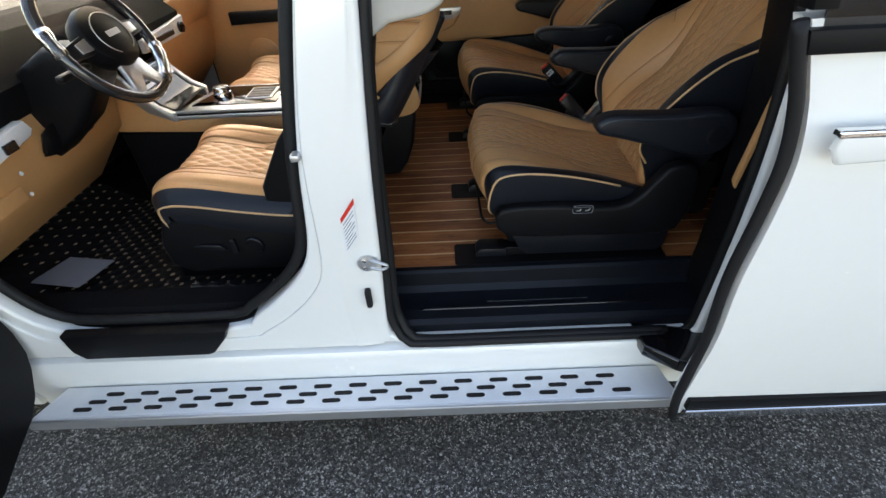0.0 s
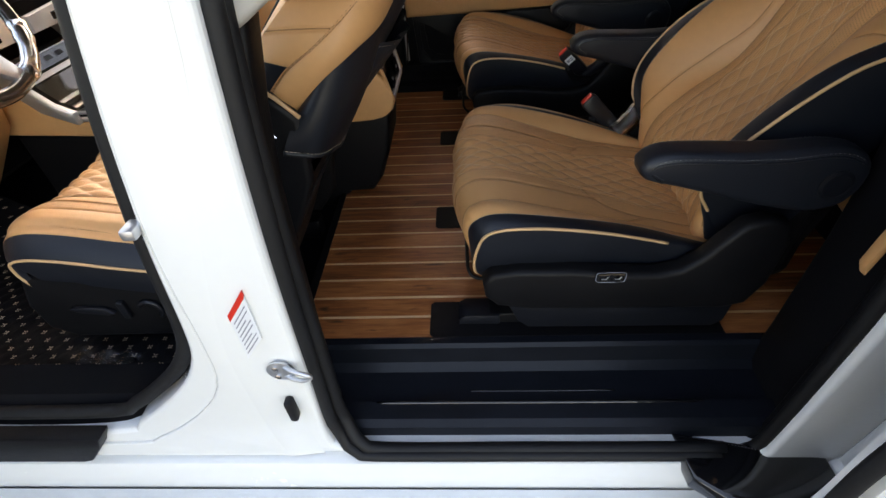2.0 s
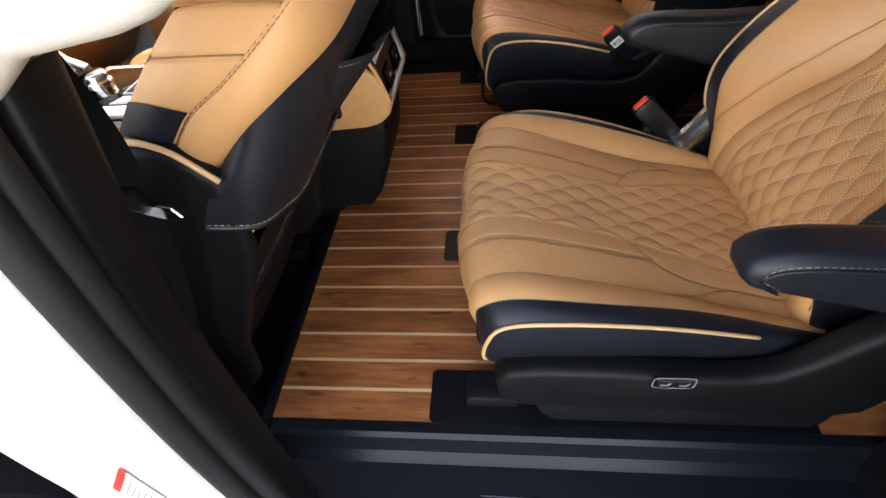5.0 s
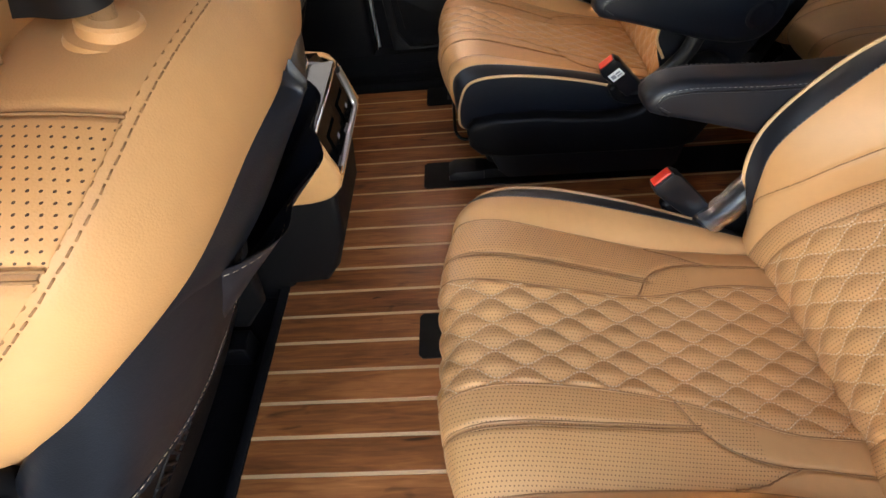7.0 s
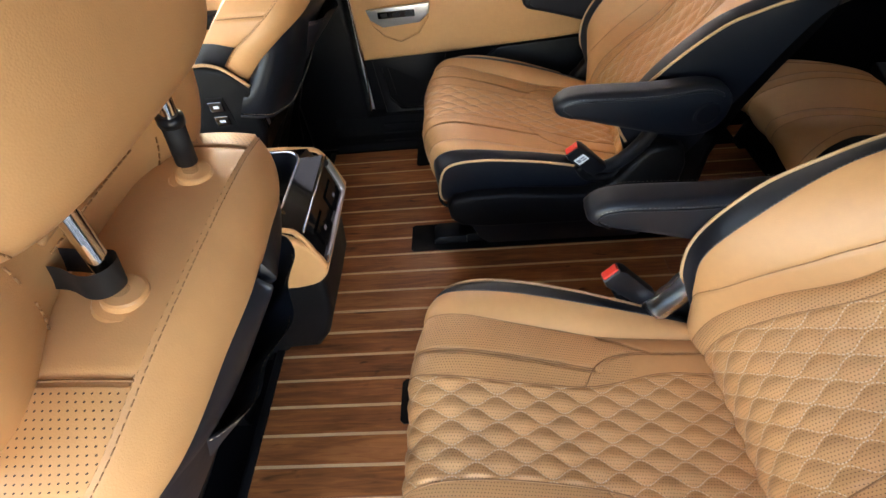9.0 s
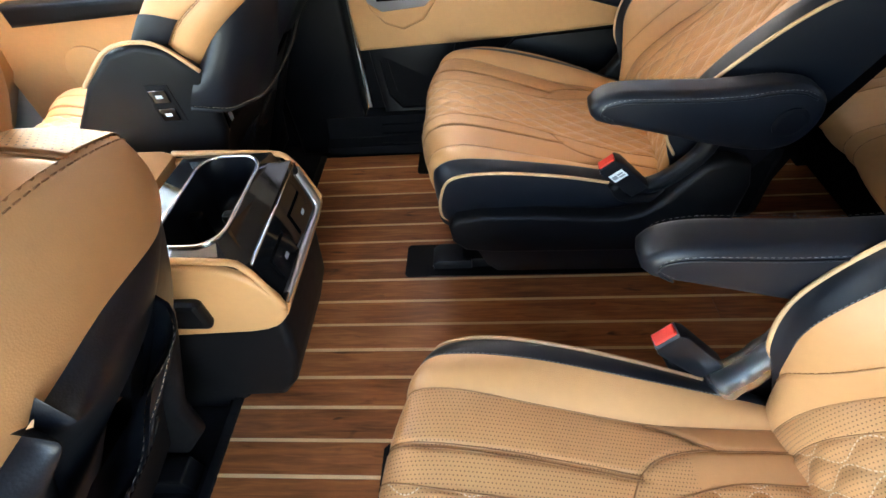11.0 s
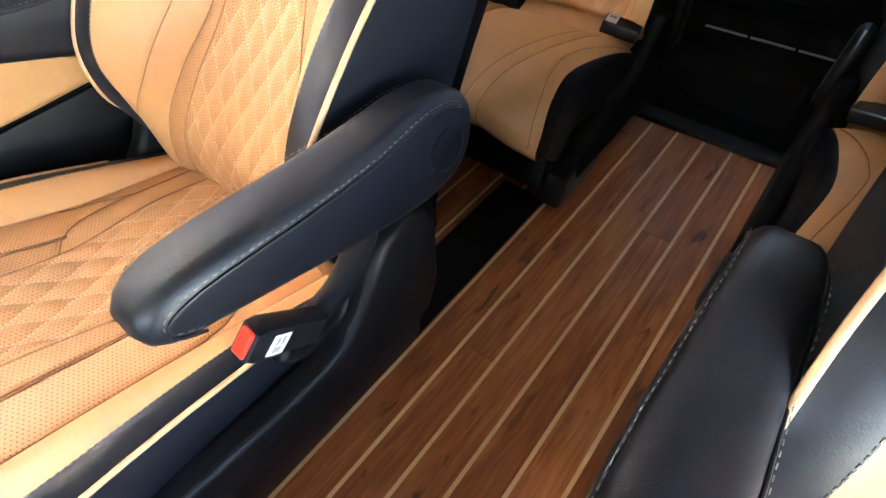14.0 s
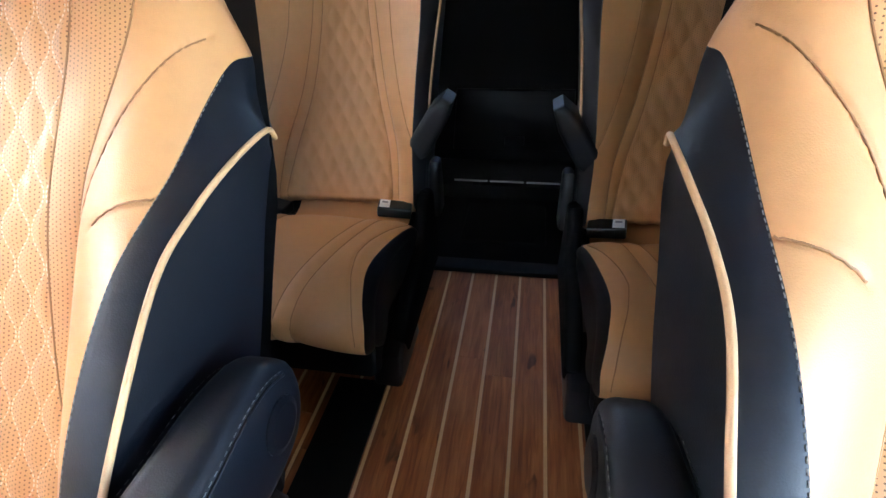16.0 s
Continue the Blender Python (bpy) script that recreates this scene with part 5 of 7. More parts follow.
def rear_seat(label):
    seat = thing("rear_seat", label, "seat", group="third-row seats")
    upholstery(seat, RSEAT_INSERT, RSEAT_EDGE, RSEAT_SEAM, RSEAT_PIPING, RSEAT_REAR, [("bolster", False, RSEAT_FOLD)], 100, (30, 14, 24), (0.003, 0.006, 0.004), lambda p: np.ones(len(p), bool), (0.0, 0.02), 0.0, -0.006, False)
    upholstery(seat, RBACK_INSERT, RBACK_EDGE, RBACK_SEAM, RBACK_PIPING, RBACK_REAR, [("bolster", False, RBACK_FLARE)], 150, (70, 10, 24), (0.002, 0.008, 0.003), lambda p: np.ones(len(p), bool), (0.3, 0.92), 0.0, 0.004, True, M_TAN_PUFF)
    part("seat_base", prism_bm([(1.05, 0.05), (1.08, 0.18), (1.30, 0.19), (1.44, 0.20), (1.62, 0.38), (1.66, 0.34), (1.55, 0.02), (1.12, 0.02)], -0.19, 0.19, "y", 0.015, 2), M_PLASTIC, seat, "black seat base", True)
    P = np.array([[(x, y, z - 0.006 * abs(math.sin(30 * y)) * (z < 0.235)) for y in np.linspace(-0.185, 0.11, 20)] for x, z in spline([(1.32, 0.185), (1.345, 0.206), (1.385, 0.216), (1.42, 0.224), (1.45, 0.245)], 12)])
    grid_part("crevice_strip", P, M_TAN, seat, "tan leather flap between cushion and backrest")
    for y in (-0.20, 0.20):
        part("foot", prism_bm([(1.07, 0.004), (1.085, 0.075), (1.13, 0.10), (1.22, 0.10), (1.24, 0.004)], y - 0.032, y + 0.032, "y", 0.010, 3), M_SATIN, seat, "black plastic foot", True)
    part("side_shell", prism_bm([(1.13, 0.05), (1.11, 0.10), (1.16, 0.15), (1.34, 0.20), (1.40, 0.29), (1.45, 0.28), (1.50, 0.06)], -0.238, -0.205, "y", 0.012, 3), M_FELT, seat, "black lower side cover", True)
    arm = part("armrest", prism_bm([(-0.020, -0.078), (-0.027, -0.05), (-0.024, 0.03), (-0.012, 0.078), (0.012, 0.078), (0.026, 0.04), (0.028, -0.045), (0.018, -0.078)], -0.02, 0.075, "x", 0.014, 4), M_BLACK, seat, "small folded black armrest", True, 50)
    arm.matrix_local = pose(1.46, -0.236, 0.425, 32, 0, 0)
    part("arm_post", prism_bm([(1.45, 0.20), (1.44, 0.30), (1.455, 0.345), (1.49, 0.345), (1.51, 0.20)], -0.254, -0.226, "y", 0.012, 3), M_SATIN, seat, "", True)
    bk = part("belt_buckle", box_bm(-0.04, 0.04, -0.022, 0.022, -0.013, 0.013, 0.004), M_SATIN, seat, "black seat-belt buckle with a white label")
    bk.matrix_local = pose(1.385, -0.155, 0.252, 0, -8, 100)
    part("buckle_label", box_bm(0.012, 0.036, -0.018, 0.018, 0.0131, 0.0137), M_LABEL, bk)
    part("label_bar", box_bm(0.017, 0.031, -0.010, -0.002, 0.0138, 0.0142), M_INK, bk)
    b2 = part("belt_buckle", box_bm(-0.04, 0.04, -0.022, 0.022, -0.013, 0.013, 0.004), M_SATIN, seat, "black seat-belt buckle")
    b2.matrix_local = pose(1.375, 0.15, 0.248, 0, -8, 80)
    return seat


rear_far = rear_seat("tan quilted leather third-row seat with a slim black armrest, far side")
rear_far.matrix_world = pose(0, 0.395, 0)
rear_near = copy_thing(rear_far, pose(-0.035, -0.395, 0) @ Matrix.Diagonal((1, -1, 1, 1)))
tagged(rear_near, "tan leather third-row seat with a slim black armrest, doorway side")


# ---- front seats ----
# seam lines of half a front backrest, from the foot of its flank over the shoulder to the middle of its top
FRONT_EDGE = [(-0.43, 0.185, 0.38), (-0.372, 0.198, 0.46), (-0.326, 0.206, 0.54), (-0.256, 0.214, 0.62), (-0.200, 0.210, 0.675), (-0.162, 0.188, 0.712), (-0.145, 0.150, 0.733), (-0.138, 0.080, 0.7455), (-0.135, 0.03, 0.748), (-0.135, 0.0, 0.748)]
FRONT_STITCH = [(-0.33, 0.203, 0.39), (-0.279, 0.207, 0.476), (-0.249, 0.214, 0.544), (-0.189, 0.226, 0.612), (-0.133, 0.229, 0.650), (-0.088, 0.214, 0.684), (-0.053, 0.181, 0.716), (-0.037, 0.106, 0.741), (-0.033, 0.035, 0.748), (-0.033, 0.0, 0.748)]
FRONT_REAR = [(-0.295, 0.188, 0.38), (-0.270, 0.190, 0.428), (-0.226, 0.197, 0.483), (-0.196, 0.209, 0.534), (-0.139, 0.223, 0.590), (-0.086, 0.209, 0.627), (-0.042, 0.150, 0.652), (-0.022, 0.070, 0.675), (-0.016, 0.025, 0.680), (-0.016, 0.0, 0.680)]
FRONT_SPINE = [(-0.205, 0.0, 0.38), (-0.180, 0.0, 0.415), (-0.150, 0.0, 0.46), (-0.120, 0.0, 0.51), (-0.090, 0.0, 0.555), (-0.062, 0.0, 0.60), (-0.040, 0.0, 0.635), (-0.024, 0.0, 0.662), (-0.014, 0.0, 0.679)]
FRONT_FACE = [(-0.42, 0.0, 0.38), (-0.38, 0.0, 0.45), (-0.34, 0.0, 0.52), (-0.29, 0.0, 0.60), (-0.245, 0.0, 0.66), (-0.20, 0.0, 0.71), (-0.17, 0.0, 0.735), (-0.15, 0.0, 0.745), (-0.137, 0.0, 0.748)]


def front_seat(label):
    """Front seat seen from behind; y points to the outer side from the middle of the seat."""
    seat = thing("front_seat", label, "seat", group="front seats")
    n = 130
    E0, E2, E1, EC, EF = [spline(a, n) for a in (FRONT_EDGE, FRONT_STITCH, FRONT_REAR, FRONT_SPINE, FRONT_FACE)]
    run = np.r_[0, np.cumsum(np.linalg.norm(np.diff(E2, axis=0), axis=1))]
    row = lambda z_, y_: int(np.argmax((E2[:, 2] > z_) & (E2[:, 1] < y_)))
    insert, band, rear = panel(E0, E2, 26, 0.005), panel(E2, E1, 20, 0.009), panel(E1, EC, 30, 0.016)
    face = panel(EF, E0, 24, 0.006)
    Ni = sheet_normals(insert)
    cross = [insert[row(z_, y_)] for z_, y_ in ((0.555, 1), (0.669, 0.2235), (0.7035, 0.198), (0.7070, 0.1935), (0.735, 0.1285))]
    insert = grooved(insert, cross[1:], 0.0030, 0.0030)
    band = grooved(band, [E2[::2]], 0.0022, 0.0030)
    across = np.linalg.norm(E2 - E0, axis=1)[:, None] * np.linspace(0, 1, 26)[None]
    uv = np.stack([across, run[:, None] + 0 * across], -1)
    for s in (-1, 1):
        side = MIRROR if s < 0 else np.ones(3)
        grid_part("back_front", face * side, M_TAN, seat)
        grid_part("side_insert", insert * side, M_TAN, seat, "tan leather side panel", uv)
        grid_part("side_band", band * side, M_TAN, seat, "tan leather band with double stitching", np.stack([0 * band[..., 0] + np.linspace(0, 0.08, 20)[None], run[:, None] + 0 * band[..., 0]], -1))
        grid_part("rear_panel", rear * side, M_BLACK, seat, "black leather rear panel")
        a, b = row(0.7070, 0.1935), row(0.735, 0.1285)
        grid_part("perforated_panel", (insert + Ni * 0.0013)[a:b, 1:26] * side, M_TAN_HOLES, seat, "perforated tan leather panel", uv[a:b, 1:26])
        a, b = row(0.545, 1), row(0.622, 1)
        shape = insert + Ni * 0.0022
        P = np.zeros((26, 25, 3))
        for j in range(25):
            rise = b + 6 * math.cos(0.5 * math.pi * j / 24)
            for k in range(3):
                P[:, j, k] = np.interp(np.linspace(a, rise, 26), np.arange(n), shape[:, j, k])
        grid_part("black_patch", P * side, M_BLACK, seat, "black leather patch")
        for c in cross:
            tube("cross_seam", (c[0:26] + Ni[40, 0:26] * 0.0004) * side, 0.0009, M_DARKTHREAD, seat, "", 5)
        stitches("band_thread", (band[20:, 1] + sheet_normals(band)[20:, 1] * 0.0006) * side, M_DARKTHREAD, seat, 0.0072, 0.0050, 0.0006)
        tube("band_seam", band[::2, 0] * side, 0.0010, M_DARKTHREAD, seat, "", 5)
    # side shells of the recliner
    for s in (-1, 1):
        a, b = sorted((s * 0.214, s * 0.243))
        shell = [(-0.56, 0.02), (-0.55, 0.30), (-0.47, 0.44), (-0.395, 0.525), (-0.325, 0.580), (-0.268, 0.594), (-0.222, 0.583), (-0.178, 0.540), (-0.185, 0.42), (-0.240, 0.30), (-0.285, 0.20), (-0.30, 0.10), (-0.36, 0.02)]
        part("recliner_shell", prism_bm(shell, a, b, "y", 0.012, 3), M_PLASTIC, seat, "black plastic recliner cover", True, 50)
        e = spline(shell[3:8], 30)
        tube("piping", np.c_[e[:, 0], np.full(30, s * 0.240), e[:, 1] + 0.002], 0.0036, M_PIPING, seat, "tan leather piping", 8)
    # lower back of the rear panel, with its hem and pocket
    rows = spline([(-0.360, 0.10), (-0.305, 0.22), (-0.250, 0.33), (-0.195, 0.425)], 20)
    P = np.array([[(x + 0.020 - 0.012 * q * q, 0.205 * q, zz) for q in np.linspace(-1, 1, 18)] for x, zz in rows])
    grid_part("lower_back", P, M_PLASTIC, seat, "black plastic lower back")
    half = [(-0.218, 0.252, 0.484), (-0.170, 0.226, 0.463), (-0.156, 0.178, 0.449), (-0.156, 0.119, 0.429), (-0.164, 0.05, 0.413)]
    hs = spline(half + [(-0.167, 0.0, 0.409)] + [(x, -y, z) for x, y, z in half[::-1]], 90)
    tube("rear_hem", hs, 0.0045, M_BLACK, seat, "stitched hem", 8)
    stitches("hem_thread", hs + np.array((0.0044, 0, 0.0035)), M_THREAD, seat, 0.007, 0.0042, 0.0005)
    for s in (-1, 1):
        lower = spline(half, 50) * (MIRROR if s < 0 else np.ones(3))
        upper = spline(E1[48:104], 50) * (MIRROR if s < 0 else np.ones(3))
        grid_part("rear_flap", panel(upper, lower, 16, 0.010 * s), M_BLACK, seat, "black leather flap of the rear cover")
    # ribbed oval grille across the lower back
    def on_back(y, z):
        return (float(np.interp(z, rows[:, 1], rows[:, 0])) + 0.021 - 0.012 * (y / 0.205) ** 2, y, z)
    for s in (-1, 1):
        for k in range(12):
            f = k / 11
            y, z, tall = s * (0.158 - 0.130 * f), 0.272 + 0.034 * f, 0.034 * math.sqrt(max(0.15, 1 - ((f - 0.45) / 0.62) ** 2))
            tube("grille_rib", [on_back(y - s * 0.010, z - tall), on_back(y, z), on_back(y + s * 0.010, z + tall)], 0.0032, M_SATIN, seat, "", 6)
        oval = [on_back(s * (0.093 + 0.088 * math.cos(q)), 0.289 - 0.024 * math.cos(q) + 0.044 * math.sin(q)) for q in np.linspace(0, 2 * math.pi, 40, endpoint=False)]
        tube("grille_rim", oval, 0.0022, M_PLASTIC, seat, "", 6, True)
    xr = lambda zz: (zz - 0.51) * 0.64 - 0.112
    # pocket: a slack flap with a dark mouth
    P = []
    for w in np.linspace(0, 1, 14):
        zz = 0.505 + 0.115 * w
        row = []
        for q in np.linspace(-1, 1, 30):
            bulge = 0.016 + 0.020 * w * (1 - q ** 4) + 0.006 * math.sin(9 * q + 2 * w)
            edge = 1 - smooth01(np.array((abs(q) - 0.88) / 0.12))
            row.append((xr(zz) - 0.020 + bulge * float(edge) + 0.012 - 0.02 * q * q, 0.135 * q, zz - 0.015 * w * (1 - q * q)))
        P.append(row)
    P = np.array(P)
    pk = grid_part("pocket", P, M_BLACK, seat, "slack black leather pocket with pale stitching")
    Pin = P.copy(); Pin[..., 0] -= 0.004
    grid_part("pocket_lining", Pin, M_BLACK, seat)
    stitches("pocket_thread", P[-2] + np.array((0.001, 0, 0.002)), M_THREAD, pk, 0.006, 0.0035, 0.00035)
    for j in (1, 28):
        stitches("pocket_thread", P[:, j] + np.array((0.001, 0, 0)), M_THREAD, pk, 0.006, 0.0035, 0.00035)
    # headrest on two posts
    for s in (-1, 1):
        y = 0.068 * s
        part("post_guide", turned_bm([(0.024, -0.006), (0.0275, 0.0), (0.0278, 0.004), (0.0255, 0.0075), (0.0195, 0.0085), (0.0185, 0.0135), (0.0165, 0.0150), (0.009, 0.0150)], 28, pose(-0.067, y, 0.742, 0, 14, 0) @ Matrix.Diagonal((0.84, 0.84, 1, 1))), M_TAN, seat, "tan plastic post guide", True, 30)
        part("guide_tab", box_bm(-0.1005, -0.083, y - 0.018, y + 0.012, 0.733, 0.7455, 0.003), M_TAN, seat, "tan release tab", True)
        tube("post", [(-0.068, y, 0.745), (-0.060, y, 0.79), (-0.048, y, 0.86), (-0.038, y, 0.91)], 0.0068, M_CHROME, seat, "chrome headrest post", 14)
        if s < 0:
            tube("strap_sleeve", [(-0.0645, y, 0.766), (-0.0570, y, 0.808)], 0.0092, M_RUBBER, seat, "black elastic sleeve", 12)
            tube("strap_ring", [(-0.0577, y, 0.804), (-0.0563, y, 0.812)], 0.0108, M_SATIN, seat, "", 12)
    hp = []
    for w in np.linspace(0, 1, 26):
        zz = 0.834 + 0.225 * w
        r = max(0.02, (1 - abs(2 * w - 1) ** 6) ** 0.5)
        cx = -0.070 + 0.035 * w
        ring = []
        for a in np.linspace(0, 2 * math.pi, 44, endpoint=False):
            ca, sa = math.cos(a), math.sin(a)
            ring.append((cx + 0.068 * r * math.copysign(abs(ca) ** 0.75, ca), 0.150 * (0.55 + 0.45 * r) * math.copysign(abs(sa) ** 0.6, sa), zz))
        hp.append(ring)
    hp = np.array(hp)
    hr = grid_part("headrest", hp, M_TAN, seat, "padded tan leather headrest", wrap=True)
    hr_in = hp[[0, -1]]
    for k in (0, 1):
        c = hr_in[k].mean(0)
        P = np.array([hr_in[k], c + (hr_in[k] - c) * 0.02])
        grid_part("headrest_end", P, M_TAN, hr, wrap=True)
    for j in (7, 37):
        stitches("headrest_thread", hp[2:24, j] * 1.0 + np.array((0.001, 0.001 if j < 20 else -0.001, 0)), M_DARKTHREAD, hr, 0.0075, 0.005, 0.0007)
    # neck pillow strapped in front of the posts
    P = []
    for w in np.linspace(-1, 1, 40):
        r = 0.060 + 0.034 * smooth01(np.array((abs(w) - 0.25) / 0.5))
        r = float(r) * max(0.03, (1 - abs(w) ** 9)) ** 0.5
        ring = []
        for a in np.linspace(0, 2 * math.pi, 28, endpoint=False):
            ring.append((-0.140 + 0.66 * r * math.cos(a) + 0.012 * math.sin(a), 0.212 * w, 0.782 + r * math.sin(a) + 0.015 * math.cos(a)))
        P.append(ring)
    pl = grid_part("neck_pillow", np.array(P), M_TAN, seat, "bone-shaped tan leather neck pillow", wrap=True)
    for k in (11, 28):
        stitches("pillow_thread", np.array(P)[k] + np.array((0.0012, 0, 0)), M_DARKTHREAD, pl, 0.009, 0.006, 0.0009)
    zp = [(-0.0985, y, 0.792 + 0.008 * math.cos(8 * y)) for y in np.linspace(-0.06, 0.06, 20)]
    tube("zip", zp, 0.003, M_DARKTHREAD, pl, "grey zip", 6)
    for dz in (-0.012, 0.012):
        stitches("zip_thread", np.array(zp) + np.array((-0.002, 0, dz)), M_DARKTHREAD, pl, 0.008, 0.0055, 0.001)
    # flat elastic strap from the pillow round the outer post
    run_ = spline([(-0.130, 0.064, 0.770), (-0.100, 0.067, 0.771), (-0.075, 0.0785, 0.773), (-0.060, 0.0775, 0.774), (-0.053, 0.068, 0.775), (-0.060, 0.0585, 0.775), (-0.077, 0.057, 0.774), (-0.100, 0.051, 0.772), (-0.130, 0.046, 0.770)], 60)
    tall = np.linspace(-1, 1, 5)
    P = np.array([[(q[0] + 0.004 * w, q[1], q[2] + 0.0125 * w) for w in tall] for q in run_])
    grid_part("strap", P, M_RUBBER, pl, "flat black elastic strap")
    # cushion
    dx, dz = -0.968, -0.006
    cpath = [(x + dx, zz + dz) for x, zz in [(0.120, 0.145), (0.092, 0.180), (0.076, 0.232), (0.086, 0.282), (0.135, 0.306), (0.22, 0.300), (0.35, 0.272), (0.48, 0.25), (0.62, 0.24)]]
    pad(seat, cpath, [(0, 0.205), (0.15, 0.212), (1, 0.214)], [(0, 0.006), (1, 0.006)], [(0, 0.034), (0.3, 0.045), (1, 0.045)],
        [(0, 0.036), (0.2, 0.07), (0.3, 0.105), (0.5, 0.125), (1, 0.12)], lambda s, q: (0.015 + 0.02 * s) * smooth01((q - 0.42) / 0.42), dcurve=(0.40, 0.09), thread=False)
    base = [(-0.90, 0.05), (-0.905, 0.13), (-0.87, 0.215), (-0.60, 0.215), (-0.45, 0.235), (-0.40, 0.22), (-0.39, 0.06), (-0.46, 0.02), (-0.84, 0.015)]
    for s in (-1, 1):
        a, b = sorted((s * 0.225, s * 0.268))
        part("side_shell", prism_bm(base, a, b, "y", 0.014, 3), M_PLASTIC, seat, "moulded black plastic side shell", True, 50)
        part("seat_rail", box_bm(-0.92, -0.36, s * 0.19 - 0.025, s * 0.19 + 0.025, -0.0475, 0.016, 0.004), M_PLASTIC, seat)
    part("seat_base", box_bm(-0.86, -0.40, -0.226, 0.226, 0.02, 0.21, 0.02), M_PLASTIC, seat)
    y = 0.268
    part("seat_switch", prism_bm([(-0.80, 0.125), (-0.79, 0.132), (-0.72, 0.128), (-0.70, 0.110), (-0.715, 0.105), (-0.78, 0.115)], y, y + 0.012, "y", 0.003), M_SATIN, seat, "black seat switch", True)
    part("seat_switch", box_bm(-0.685, -0.668, y, y + 0.012, 0.095, 0.145, 0.003), M_SATIN, seat)
    ring = [(-0.615 + 0.025 * math.cos(a), y + 0.006, 0.118 + 0.025 * math.sin(a)) for a in np.linspace(-0.9, 2.6, 20)]
    tube("lumbar_switch", ring, 0.006, M_SATIN, seat, "", 8)
    return seat


driver = front_seat("tan leather driver's seat with a neck pillow and black rear pocket")
driver.matrix_world = pose(-0.09, 0.445, 0)
passenger, driver = driver, copy_thing(driver, pose(0, -0.445, 0) @ Matrix.Diagonal((1, -1, 1, 1)))
tagged(passenger, "tan leather front passenger seat with black recliner cover")
psw = part("switch_panel", prism_bm([(-0.292, 0.455), (-0.286, 0.525), (-0.245, 0.525), (-0.240, 0.455)], -0.2455, -0.2425, "y", 0.001), M_PLASTIC, passenger, "switch panel with two buttons")
for zz in (0.472, 0.506):
    part("button", box_bm(-0.282, -0.250, -0.2490, -0.2455, zz - 0.012, zz + 0.012, 0.0015), M_GLOSS, psw)
    part("icon", box_bm(-0.272, -0.260, -0.2496, -0.2489, zz - 0.003, zz + 0.003), M_LABEL, psw)
usb = part("usb_socket", box_bm(-0.215, -0.198, -0.19, -0.165, 0.40, 0.445, 0.004), M_GLOSS, passenger, "charging socket with a white icon")
part("icon", box_bm(-0.1978, -0.1970, -0.184, -0.172, 0.415, 0.432), M_LABEL, usb)

# ---- centre console ----
console = thing("centre_console", "centre console with tan sides, gloss black cup-holder deck and silver frame", "console", pose(-0.5, 0.005, -0.05))
C_INV = pose(-0.5, 0.005, -0.05).inverted()
def cpart(ob, parent=None):
    ob.parent = parent or console
    if parent is None:
        ob.matrix_parent_inverse = C_INV
    return ob
CY0, CY1 = -0.115, 0.125
cpart(part("base", prism_bm([(-1.30, -0.05), (-1.30, 0.25), (-0.60, 0.25), (-0.165, 0.285), (-0.128, 0.270), (-0.142, 0.15), (-0.175, 0.06), (-0.21, 0.012), (-0.29, 0.006), (-0.30, -0.05)], CY0 + 0.004, CY1 - 0.004, "y", 0.016, 3), M_PLASTIC, None, "black plastic base", True, 40))
nose = spline([(-0.35, 0.424), (-0.24, 0.424), (-0.178, 0.418), (-0.138, 0.397), (-0.112, 0.355), (-0.105, 0.322), (-0.113, 0.298), (-0.138, 0.276), (-0.175, 0.266)], 28)
SIDE = [(-1.32, 0.26), (-1.235, 0.47), (-1.20, 0.47), (-1.14, 0.372), (-1.08, 0.318), (-1.03, 0.298), (-0.62, 0.298), (-0.60, 0.405)] + [tuple(map(float, q)) for q in nose] + [(-0.60, 0.240), (-1.0, 0.245)]
for y0, y1 in ((CY0 - 0.012, CY0 + 0.006), (CY1 - 0.006, CY1 + 0.012)):
    cpart(part("tan_side", prism_bm(SIDE, y0, y1, "y", 0.007, 3), M_TAN, None, "tan leather side trim", True, 40))
cpart(part("tan_rear_lip", prism_bm([(-0.150, 0.272), (-0.115, 0.290), (-0.103, 0.318), (-0.118, 0.325), (-0.16, 0.30)], CY0 + 0.006, CY1 - 0.006, "y"), M_TAN, None, "tan lower lip"))
cpart(part("armrest_lid", prism_bm([(-0.62, 0.405), (-0.62, 0.435), (-0.60, 0.445), (-0.36, 0.440), (-0.338, 0.432), (-0.338, 0.405)], CY0 - 0.014, CY1 + 0.014, "y", 0.012, 3), M_TAN, None, "tan leather lid", True, 40))
# cup-holder deck with a through opening
bm = bmesh.new()
inn = []
for cx, cy, a0 in ((-0.238, CY0 + 0.060, 180), (-0.212, CY0 + 0.060, 270), (-0.212, CY1 - 0.048, 0), (-0.238, CY1 - 0.048, 90)):
    inn += [(cx + 0.040 * math.cos(radians(a0 + d)), cy + 0.040 * math.sin(radians(a0 + d))) for d in range(0, 91, 10)]
no = len(inn)
cen = (sum(p_[0] for p_ in inn) / no, sum(p_[1] for p_ in inn) / no)
def to_rim(px, py):
    """The same direction from the middle, on the deck's outer rim."""
    dx_, dy_ = px - cen[0], py - cen[1]
    t_ = min(((-0.336 if dx_ < 0 else -0.130) - cen[0]) / dx_ if abs(dx_) > 1e-6 else 9, ((CY0 if dy_ < 0 else CY1) - cen[1]) / dy_ if abs(dy_) > 1e-6 else 9)
    return cen[0] + dx_ * t_, cen[1] + dy_ * t_
vi = [bm.verts.new((a, b_, 0.432)) for a, b_ in inn]
